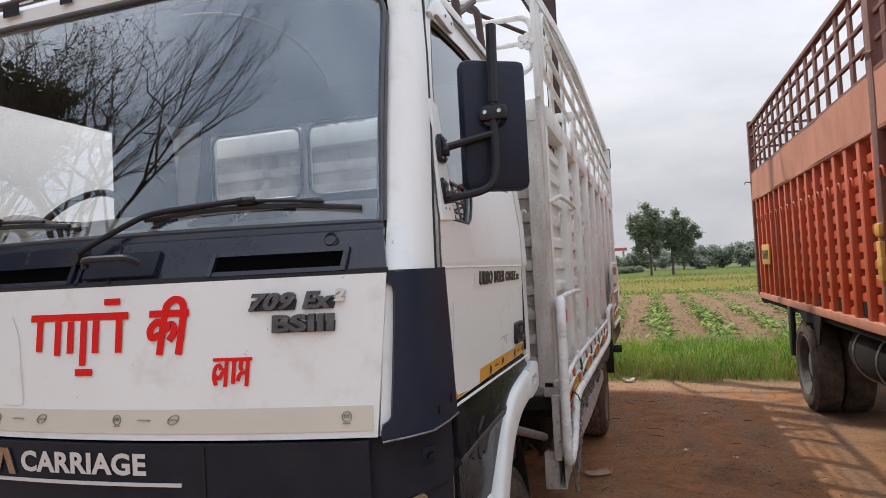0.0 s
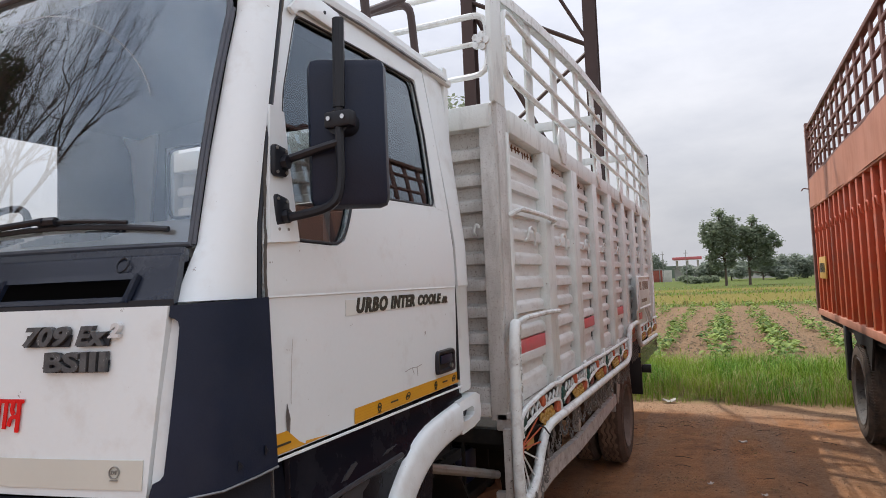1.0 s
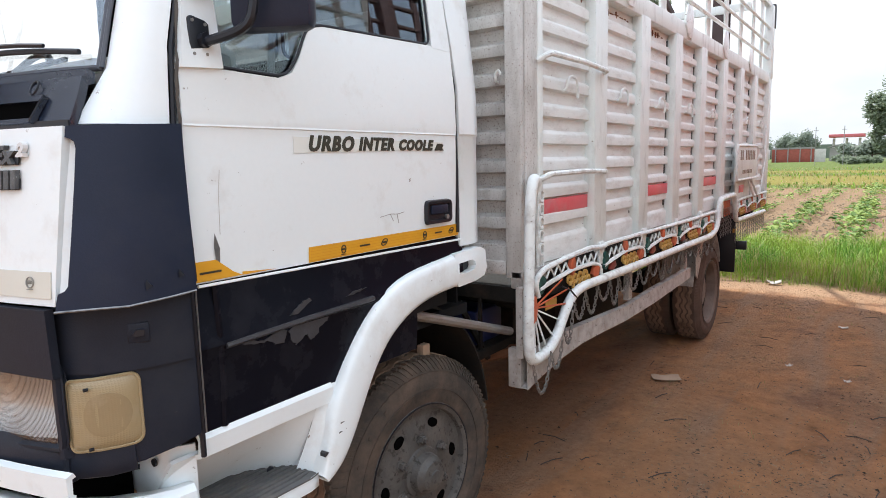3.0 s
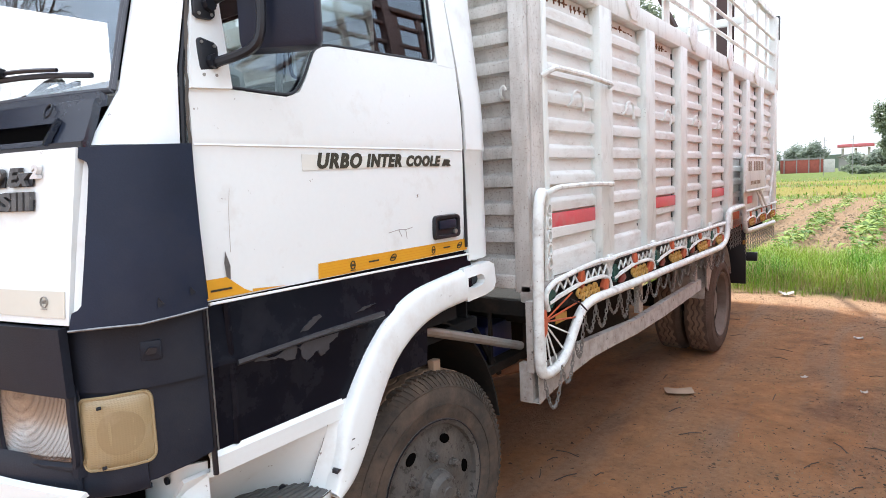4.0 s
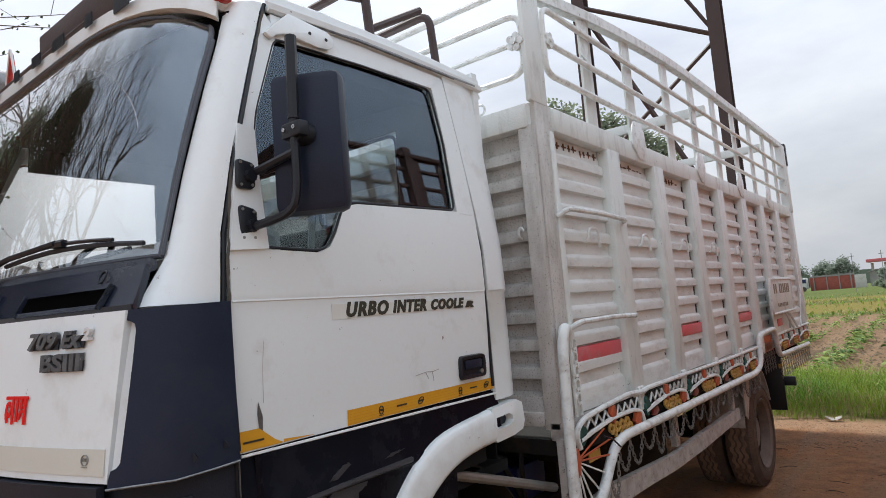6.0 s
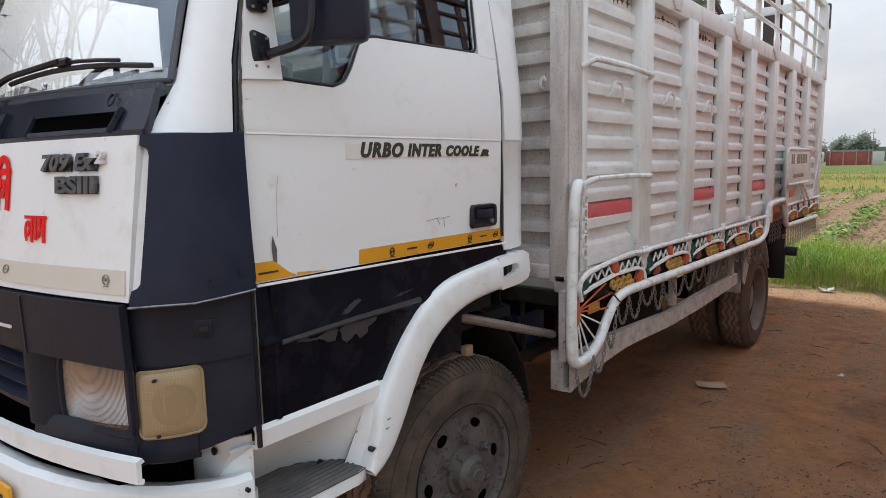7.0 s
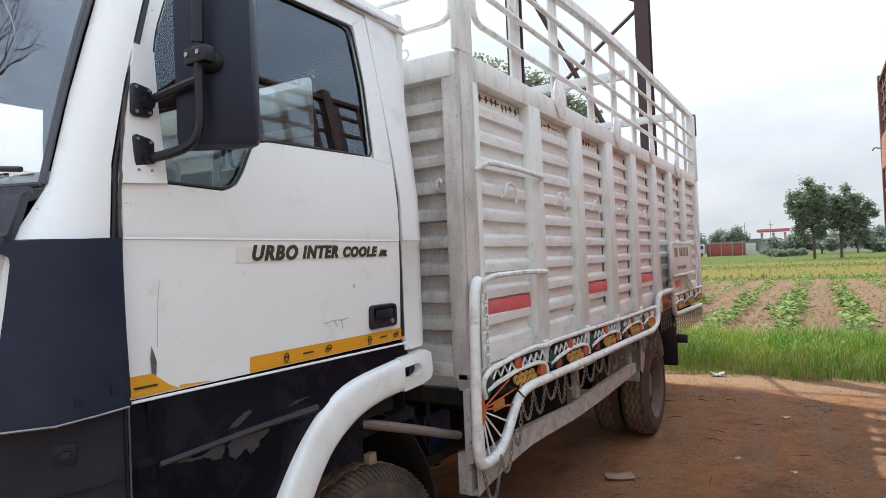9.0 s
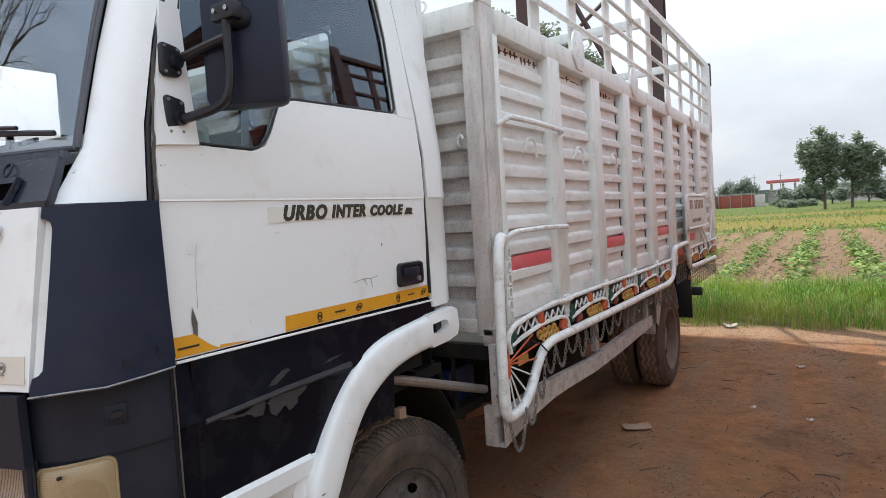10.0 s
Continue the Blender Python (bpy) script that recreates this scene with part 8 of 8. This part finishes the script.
def tree(name, at, height, lobes, clumps, leaf, mat, label, trunk_r=0.16, fork=0.35, category="tree", trunk_lean=0.0, group=""):
    """Trunk and limbs to each lobe (x, y, z, r relative to the foot), and leaves thinly filling the lobes."""
    root = thing(name, at, label, category, group)
    a = Vector(at)
    bm = bmesh.new()
    crotch = a + Vector((trunk_lean, 0, height * fork))
    tube(bm, [a - Vector((0, 0, 0.1)), a.lerp(crotch, 0.5) + Vector((0.03 * height * 0.1, 0, 0)), crotch], trunk_r, 8, r_end=trunk_r * 0.7)
    part("trunk", bm, M_BARK, root)
    bm = bmesh.new()
    for lx, ly, lz, lr in lobes:
        c = a + Vector((lx, ly, lz))
        mid = crotch.lerp(c, 0.5) + Vector((random.uniform(-0.2, 0.2), random.uniform(-0.2, 0.2), 0.1))
        tube(bm, [crotch, mid, c], trunk_r * 0.5, 6, r_end=trunk_r * 0.12)
        for k in range(5):
            e = c + Vector((random.gauss(0, 1), random.gauss(0, 1), random.gauss(0, 0.7))).normalized() * lr * 0.9
            tube(bm, [mid.lerp(c, 0.6), c.lerp(e, 0.5), e], trunk_r * 0.16, 4, r_end=trunk_r * 0.04)
    part("limbs", bm, M_BARK, root)
    v, f = [], []
    tot = sum(l[3] ** 2 for l in lobes)
    for lx, ly, lz, lr in lobes:
        c = a + Vector((lx, ly, lz))
        for k in range(int(clumps * lr * lr / tot)):
            d = Vector((random.gauss(0, 1), random.gauss(0, 1), random.gauss(0, 1))).normalized()
            rad = lr * (random.random() ** 0.45) * (0.72 + 0.45 * noise.noise(d * 2.3 + c))
            p = c + Vector((d.x * rad, d.y * rad, d.z * rad * 0.85))
            for q in range(4):
                o = p + Vector((random.gauss(0, 1), random.gauss(0, 1), random.gauss(0, 1))) * leaf * 0.7
                t1 = Vector((random.gauss(0, 1), random.gauss(0, 1), random.gauss(0, 0.5))).normalized() * leaf * random.uniform(0.5, 1.0)
                t2 = t1.orthogonal().normalized() * leaf * random.uniform(0.25, 0.5)
                i = len(v)
                v += [tuple(o - t1), tuple(o + t2), tuple(o + t1), tuple(o - t2)]
                f.append((i, i + 1, i + 2, i + 3))
    hang("crown", soup("crown", v, f, mat), root)
    return root


random.seed(41)
tree("tree", (0.75, 80, 0), 9.0, [(-0.6, 0, 6.6, 2.0), (-1.5, 0, 5.4, 1.5), (0.5, 0, 7.6, 1.4), (-1.8, 0, 7.2, 1.0), (0.4, 0.5, 5.2, 1.7), (-0.6, 0, 4.4, 1.5), (1.0, 0, 6.4, 1.3), (-1.4, 0, 3.5, 1.0), (0.9, 0, 3.7, 1.0), (-0.3, 0, 8.7, 0.8), (-2.2, 0, 6.3, 0.7), (-0.9, 0, 2.5, 1.0), (0.6, 0.2, 2.7, 0.9)], 2500, 0.22, M_LEAF, "green roadside tree with open crown in the field", 0.16, 0.36)
tree("tree", (3.35, 81, 0), 8.0, [(0.6, 0, 6.0, 1.7), (-0.6, 0, 5.2, 1.5), (1.8, 0, 5.0, 1.3), (0.8, 0, 4.2, 1.5), (2.7, 0, 5.7, 0.8), (1.5, 0, 6.5, 1.1), (-0.3, 0, 6.6, 0.9), (2.2, 0, 3.8, 0.9), (-0.5, 0, 3.7, 0.9), (1.4, 0, 3.0, 0.8), (0.6, 0, 7.7, 0.7), (3.2, 0, 4.8, 0.6), (0.5, 0, 2.5, 0.9), (2.2, 0, 2.6, 0.8)], 2300, 0.22, M_LEAF, "green tree with spreading limbs in the field", 0.17, 0.34)
random.seed(43)
for x, y, r, h in ((6.5, 118, 2.6, 4.2), (9.5, 121, 3.0, 5.0), (13.5, 122, 3.2, 4.8), (17.5, 120, 2.8, 4.4), (22, 125, 3.6, 5.2), (28, 130, 4.0, 5.5), (35, 128, 3.4, 5.0), (-2.0, 122, 2.6, 4.0), (1.6, 126, 2.4, 3.6), (43, 140, 5, 6), (52, 140, 5, 6)):
    tree("hedge_tree", (x, y, 0), h, [(random.uniform(-1.5, 1.5) * r, random.uniform(-1, 1), h * random.uniform(0.22, 0.78), r * random.uniform(0.3, 0.6)) for q in range(11)], 1300, 0.30, M_LEAFFAR, "bushy dark green tree in a distant hedge", 0.14, 0.3, "tree", 0, "distant hedge")
for x, y, h, r in ((-15.6, 160, 7.2, 2.4), (-17.0, 104, 6.0, 2.0), (-21.0, 175, 7.0, 2.4), (-24, 110, 7, 2.4), (-33, 112, 7, 2.6)):
    tree("far_tree", (x, y, 0), h, [(0, 0, h * 0.72, r), (-r * 0.7, 0, h * 0.58, r * 0.8), (r * 0.75, 0, h * 0.55, r * 0.8), (0.2, 0, h * 0.45, r * 0.8)], 800, 0.30, M_LEAFFAR, "hazy green tree beyond the field", 0.14, 0.35)
for x, y, r in ((-4.6, 104, 1.0), (-3.5, 102, 0.8), (-2.4, 104, 1.0), (-6.6, 124, 1.2), (-1.2, 110, 0.9)):
    tree("bush", (x, y, 0), r * 1.6, [(0, 0, r * 0.7, r * 0.8), (r * 0.6, 0, r * 0.5, r * 0.6), (-r * 0.6, 0, r * 0.5, r * 0.6)], 260, 0.18, M_LEAF, "low green bush by the wall", 0.05, 0.2, "bush")
# tree behind the load body
tree("tree", (-8.2, 16.5, 0), 8.8, [(0.0, 0, 7.4, 1.4), (1.6, 0, 7.0, 1.1), (-1.6, 0, 7.0, 1.3), (2.6, 0, 6.3, 1.0), (0.8, 0.4, 6.0, 1.4), (-0.8, 0, 5.8, 1.3), (3.4, 0, 5.8, 0.8)], 2200, 0.13, M_LEAF, "leafy green tree rising behind the lorry", 0.15, 0.4)


# feathery tree on the far side of the lorry, seen in its windscreen
def feathery_tree(at, height, label, leaves=4):
    root = thing("feathery_tree", at, label, "tree")
    a = Vector(at)
    wood, twigs = bmesh.new(), bmesh.new()
    v, f = [], []

    def grow(p, d, ln, r, depth):
        q = p + d * ln
        m = p.lerp(q, 0.5) + Vector((random.gauss(0, 1), random.gauss(0, 1), random.gauss(0, 0.6))) * ln * 0.06
        tube(wood if depth < 3 else twigs, [p, m, q], r, 6 if depth < 2 else 4 if depth < 4 else 3, r_end=r * 0.6, cap=False)
        if depth >= 3:
            for k in range(leaves):
                c = p.lerp(q, random.uniform(0.3, 1.05))
                t1 = Vector((random.gauss(0, 1), random.gauss(0, 1), random.gauss(0, 1))).normalized() * random.uniform(0.03, 0.07)
                t2 = t1.orthogonal().normalized() * 0.016
                i = len(v)
                v.extend([tuple(c), tuple(c + t1 * 0.5 + t2), tuple(c + t1), tuple(c + t1 * 0.5 - t2)])
                f.append((i, i + 1, i + 2, i + 3))
        if depth == 6:
            return
        for k in range((6, 5, 4, 3, 2, 2)[depth]):
            spread = Vector((random.gauss(0, 1), random.gauss(0, 1), random.gauss(0, 0.7)))
            nd = (d * 0.95 + spread * (0.44 if depth else 0.58) + Vector((0, 0, 0.10))).normalized()
            start = q if k < 2 else p.lerp(q, random.uniform(0.45, 0.95))
            grow(start, nd, ln * random.uniform(0.62, 0.84), r * 0.56, depth + 1)

    grow(a - Vector((0, 0, 0.1)), Vector((0.10, 0.02, 1)).normalized(), height * 0.22, 0.14, 0)
    part("trunk", wood, M_BARK, root)
    part("twigs", twigs, M_BARK, root)
    hang("crown", soup("crown", v, f, M_TWIG), root)


random.seed(52)
tree("tree", (-10.5, -5.4, 0), 10.2, [(0, 0.0, 8.4, 1.5), (0.3, -1.2, 7.6, 1.4), (-0.4, 0.9, 7.6, 1.2), (0.2, -0.3, 6.4, 1.5), (-0.2, -1.0, 9.2, 1.0)], 1000, 0.16, M_TWIG, "leafy dark green tree across the yard", 0.18)
tree("tree", (-20.0, -4.6, 0), 12.5, [(0, 0.0, 9.8, 2.6), (0.4, -2.6, 9.0, 2.4), (-0.4, 2.2, 8.2, 2.2), (0.2, -0.4, 7.0, 2.6), (0.1, -3.2, 6.4, 2.2), (0.3, 2.6, 5.6, 2.0), (0.3, -1.4, 5.0, 2.0), (0.1, 0.8, 11.2, 1.5), (0.2, 1.0, 5.0, 2.0), (-0.2, -4.6, 7.8, 1.8), (0.1, 3.6, 6.8, 1.4)], 3000, 0.24, M_LEAF, "broad leafy green tree standing beyond the yard", 0.26)
feathery_tree((-6.9, -7.0, 0), 15.0, "open feathery tree with fine twigs beside the lorry", 3)
random.seed(57)
feathery_tree((-11.0, -6.4, 0), 14.0, "tall feathery tree standing behind another", 1)

# ---- beyond the field ----
gantry = thing("steel_gantry", (-1.85, 7.25, 0), "brown steel lattice gantry behind the lorry", "gantry")
for x, y in ((-0.90, 7.55), (-2.78, 6.95)):
    bm = bmesh.new()
    box(bm, x - 0.10, x + 0.10, y - 0.10, y - 0.085, -0.1, 9.0)
    box(bm, x - 0.10, x + 0.10, y + 0.085, y + 0.10, -0.1, 9.0)
    box(bm, x - 0.010, x + 0.010, y - 0.085, y + 0.085, -0.1, 9.0)
    part("leg", bm, M_GANTRY, gantry, "brown rolled steel leg")


def between(t, z, off):
    """A point of the gantry's frame: t from one leg to the other."""
    return (lerp(-2.78, -0.90, t), lerp(6.95, 7.55, t) + off, z)


for za, zb, r, off in ((6.40, 5.50, 0.035, -0.04), (3.80, 5.45, 0.032, 0.04), (9.0, 5.55, 0.030, -0.04), (6.30, 2.37, 0.045, 0.05)):
    part("brace", otube([between(0.02, za, off), between(0.98, zb, off)], r, 6), M_GANTRY, gantry, "brown diagonal brace")
for z in (2.35, 8.9):
    part("tie_bar", otube([between(0, z, 0.0), between(1, z, 0.0)], 0.04, 6), M_GANTRY, gantry)

wall_red = thing("boundary_wall", (-15.0, 140, 0), "low red painted wall with white end at the far field", "wall")
part("wall", obox(-19.2, -11.8, 140, 140.4, 0.0, 2.55, 0.03), M_BRICKRED, wall_red, "red painted wall")
part("coping", obox(-19.2, -11.8, 139.9, 140.5, 2.55, 2.85, 0.02), M_SHED, wall_red)
part("end_pier", obox(-11.8, -9.9, 140, 140.4, 0.0, 2.5, 0.03), M_CONC, wall_red, "white wall end")
for x in (-18.6, -16.4, -14.3, -12.4):
    part("post", obox(x, x + 0.18, 139.7, 139.9, 0, 3.2), M_SHED, wall_red)
shed = thing("shed", (-8.5, 147, 0), "grey sheet shed beyond the wall", "shed")
part("wall", obox(-9.8, -7.2, 147, 151, 0, 2.7), M_SHED, shed)
part("roof", prism(bmesh.new(), [(-10.2, 2.75), (-6.8, 3.35), (-6.8, 3.5), (-10.2, 2.9)], "y", 146.6, 151.4), M_SHED, shed)
stn = thing("filling_station", (-7.8, 163, 0), "red flat canopy on pale columns beyond the field", "canopy")
part("canopy", obox(-11.1, -4.5, 160, 166, 5.0, 5.65, 0.05), M_CANOPY, stn, "red canopy fascia")
for x in (-10.2, -7.8, -5.4):
    part("column", obox(x - 0.25, x + 0.25, 162, 162.5, 0, 4.8), M_CONC, stn, "pale column")
part("kiosk", obox(-9.6, -5.6, 169, 174, 0, 3.2), M_CONC, stn)
blue = thing("parked_van", (-20.6, 138, 0), "small blue and white van by the wall", "van")
part("body", obox(-21.8, -19.6, 138, 141, 0.5, 2.6, 0.2), M_SIGNWHITE, blue)
part("window", obox(-21.5, -19.58, 137.97, 138.0, 1.6, 2.35), M_BLUE, blue)
for x in (-21.3, -20.1):
    part("tyre", moved(lathe(bmesh.new(), [(0.001, -0.1), (0.45, -0.1), (0.45, 0.1), (0.001, 0.1)], (0, 0, 0), 16), Matrix.Translation((x, 138.1, 0.45)) @ Matrix.Rotation(radians(90), 4, "Z")), M_RUBBER, blue)
farb = thing("farm_building", (10, 150, 0), "pale low building behind the hedge", "building")
part("wall", obox(2, 14, 150, 156, 0, 3.2), M_CONC, farb)
part("roof", obox(1.7, 14.3, 149.6, 156.4, 3.2, 3.5), M_SHED, farb)
for x in (-7.9, -4.6):
    pole = thing("utility_pole", (x, 98, 0), "thin pale utility pole", "pole", "far poles")
    part("shaft", otube([(x, 98, -0.1), (x, 98, 5.2)], 0.045, 6), M_SHED, pole)
    part("crossarm", obox(x - 0.3, x + 0.3, 97.97, 98.03, 4.7, 4.76), M_SHED, pole)
wall_hill = bmesh.new()
for k in range(60):
    x = -160 + 6 * k
    box(wall_hill, x, x + 6.2, 240, 244, 0, 4.0 + 1.6 * noise.noise(Vector((x * 0.07, 0, 0))) + random.uniform(0, 0.8), 0)
tagged(new("backdrop", mesh_of("backdrop", wall_hill, M_LEAFFAR)), "hazy green tree line on the horizon", "tree line", kind="structure")

# ---- litter on the yard ----
random.seed(61)


def scrap(name, x, y, w, l, mat, label, turn=0.0, curl=0.02, category="litter"):
    rows = [[(x + math.cos(turn) * u * w - math.sin(turn) * t * l, y + math.sin(turn) * u * w + math.cos(turn) * t * l, ground_z(x, y) + 0.008 + curl * (abs(u * t) * 3 + 0.4 * random.random())) for u in (-0.5, -0.35, -0.1, 0.2, 0.5)] for t in (-0.5, -0.2, 0.15, 0.4, 0.5)]
    solo(name, sheet(rows, 0.003), mat, label, category, "litter on the yard")


scrap("cardboard_scrap", -0.05, 2.25, 0.20, 0.12, M_CARD, "crumpled brown cardboard scrap on the dirt", 0.5, 0.014)
scrap("paper_scrap", 0.93, 4.46, 0.075, 0.045, M_PAPER, "small white paper scrap on the dirt", 0.2)
scrap("paper_scrap", 0.66, 3.0, 0.05, 0.03, M_PAPER, "small white paper scrap on the dirt", 1.0)
scrap("paper_scrap", 1.05, 2.8, 0.045, 0.03, M_PAPER, "small white paper scrap on the dirt", 0.4)
scrap("plastic_bag", 0.07, 6.42, 0.17, 0.10, M_BAG, "crumpled pale plastic bag at the grass edge", 0.1, 0.05)
heaps = [(random.uniform(-0.2, 1.9), random.uniform(-0.4, 5.4)) for k in range(16)] + [(0.35, 5.35), (0.55, 5.45), (0.05, 2.3), (0.42, 1.35), (0.62, 0.72), (1.05, 1.1)]
for k in range(230):
    if k % 4:
        c = random.choice(heaps)
        x, y = c[0] + random.gauss(0, 0.07), c[1] + random.gauss(0, 0.07)
    else:
        x, y = random.uniform(-0.6, 2.0), random.uniform(-0.5, 5.6)
    r = random.uniform(0.003, 0.009)
    bm = bmesh.new()
    bmesh.ops.create_icosphere(bm, subdivisions=1, radius=r)
    for w in bm.verts:
        w.co = Vector((w.co.x * random.uniform(0.7, 1.5), w.co.y * random.uniform(0.7, 1.4), w.co.z * random.uniform(0.3, 0.6))) + Vector((x, y, ground_z(x, y) + r * 0.15))
    solo("clod", bm, M_CLOD, "small dark earth clod on the dirt", "clod", "clods on the yard")
# clods of the ploughed field
v, f = [], []
for k in range(9000):
    y = 10 + 16 * random.random() ** 1.4
    x = random.uniform(-4, 9)
    if abs((x - 0.62) / 1.19 - round((x - 0.62) / 1.19)) < 0.16:
        continue
    r, a = random.uniform(0.012, 0.045), random.uniform(0, 6.283)
    z = ground_z(x, y) - 0.004
    i = len(v)
    for q in range(5):
        b = a + q * 1.2566
        v.append((x + r * math.cos(b) * random.uniform(0.7, 1.3), y + r * math.sin(b) * random.uniform(0.7, 1.3), z))
    v.append((x + random.uniform(-0.3, 0.3) * r, y + random.uniform(-0.3, 0.3) * r, z + r * random.uniform(0.5, 1.0)))
    f += [(i + q, i + (q + 1) % 5, i + 5) for q in range(5)]
M_FIELDCLOD = foliage("field_clods", (0.11, 0.08, 0.05), (0.25, 0.195, 0.13), 0.95, 0.0)
tagged(new("soil_clods", soup("soil_clods", v, f, M_FIELDCLOD)), "brown clods of ploughed soil between the crop rows", "soil", kind="stuff")
# fine grit and chaff, too small to count
v, f = [], []
for k in range(9000):
    c = random.choice(heaps)
    x, y = (c[0] + random.gauss(0, 0.16), c[1] + random.gauss(0, 0.16)) if k % 3 == 0 else (random.uniform(-1.2, 2.4), random.uniform(-0.8, 6.2))
    r, a = random.uniform(0.0015, 0.005), random.uniform(0, 6.283)
    ln = r * random.choice((1.0, 1.2, 3.5))
    z = ground_z(x, y) + 0.001
    i = len(v)
    cx, sx = math.cos(a), math.sin(a)
    v += [(x + cx * ln, y + sx * ln, z), (x - sx * r, y + cx * r, z), (x - cx * ln, y - sx * ln, z), (x + sx * r, y - cx * r, z), (x, y, z + r * 0.9)]
    f += [(i, i + 1, i + 4), (i + 1, i + 2, i + 4), (i + 2, i + 3, i + 4), (i + 3, i, i + 4)]
for k in range(3200):
    x, y = random.uniform(-1.5, 3.5), random.gauss(6.25, 0.22)
    r, a = random.uniform(0.001, 0.003), random.uniform(0, 6.283)
    ln = r * random.choice((1.5, 3.0, 7.0))
    z = ground_z(x, y) + 0.002
    i = len(v)
    cx, sx = math.cos(a), math.sin(a)
    v += [(x + cx * ln, y + sx * ln, z), (x - sx * r, y + cx * r, z), (x - cx * ln, y - sx * ln, z), (x + sx * r, y - cx * r, z), (x, y, z + r)]
    f += [(i, i + 1, i + 4), (i + 1, i + 2, i + 4), (i + 2, i + 3, i + 4), (i + 3, i, i + 4)]
M_GRIT = foliage("grit_and_chaff", (0.075, 0.048, 0.034), (0.38, 0.26, 0.165), 0.9, 0.0)
tagged(new("grit", soup("grit", v, f, M_GRIT)), "fine grit and dry chaff scattered over the dirt", "grit", kind="stuff")
v, f = [], []
for k in range(420):
    c = random.choice(heaps)
    x, y = (c[0] + random.gauss(0, 0.20), c[1] + random.gauss(0, 0.20)) if k % 2 else (random.uniform(-0.6, 2.2), random.uniform(-0.6, 6.1))
    z, ln, a = ground_z(x, y) + 0.003, random.uniform(0.010, 0.030), random.uniform(0, 6.283)
    broad_leaf(v, f, Vector((x, y, z)), Vector((math.cos(a), math.sin(a), random.uniform(-0.05, 0.25))), Vector((random.uniform(-0.4, 0.4), random.uniform(-0.4, 0.4), 1)), ln, ln * random.uniform(0.35, 0.8))
M_DRYLEAF = foliage("dry_leaf_bits", (0.055, 0.034, 0.022), (0.30, 0.20, 0.12), 0.8, 0.1)
tagged(new("leaf_litter", soup("leaf_litter", v, f, M_DRYLEAF)), "dry brown leaf bits scattered over the dirt", "leaves", kind="stuff")
v, f = [], []
for k in range(60):
    cx, cy = random.uniform(-0.2, 2.0), random.uniform(0.2, 6.2)
    for q in range(random.randint(3, 9)):
        h = random.uniform(0.012, 0.04)
        x, y = cx + random.gauss(0, 0.02), cy + random.gauss(0, 0.02)
        blade(v, f, x, y, ground_z(x, y) - 0.002, h, 0.0016, random.uniform(0.2, 1.2) * h, random.uniform(0, 6.283))
tagged(new("grass_sprouts", soup("grass_sprouts", v, f, M_DRYGRASS)), "tiny dry grass sprouts on the dirt", "grass", kind="stuff")
# streak of sunlight on the dirt, built as a thin pale strip
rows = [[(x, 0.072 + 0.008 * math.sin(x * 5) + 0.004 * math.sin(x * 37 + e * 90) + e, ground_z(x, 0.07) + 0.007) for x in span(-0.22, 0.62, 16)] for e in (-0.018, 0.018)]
solo("sun_streak", sheet(rows, 0.003), M_SUNSTREAK, "pale flat strip on the dirt standing in for a streak of sunlight", "wood strip")
for k in range(44):
    x, y, a = random.uniform(-0.4, 2.0), random.uniform(0.2, 5.5), random.uniform(0, 3.1)
    ln = random.uniform(0.05, 0.16)
    z = ground_z(x, y) + 0.008
    solo("twig", otube([(x, y, z), (x + ln * 0.5 * math.cos(a), y + ln * 0.5 * math.sin(a) + 0.01, z + 0.004), (x + ln * math.cos(a), y + ln * math.sin(a), z)], 0.003, 4), M_BARK, "dry brown twig on the dirt", "twig", "twigs on the yard")
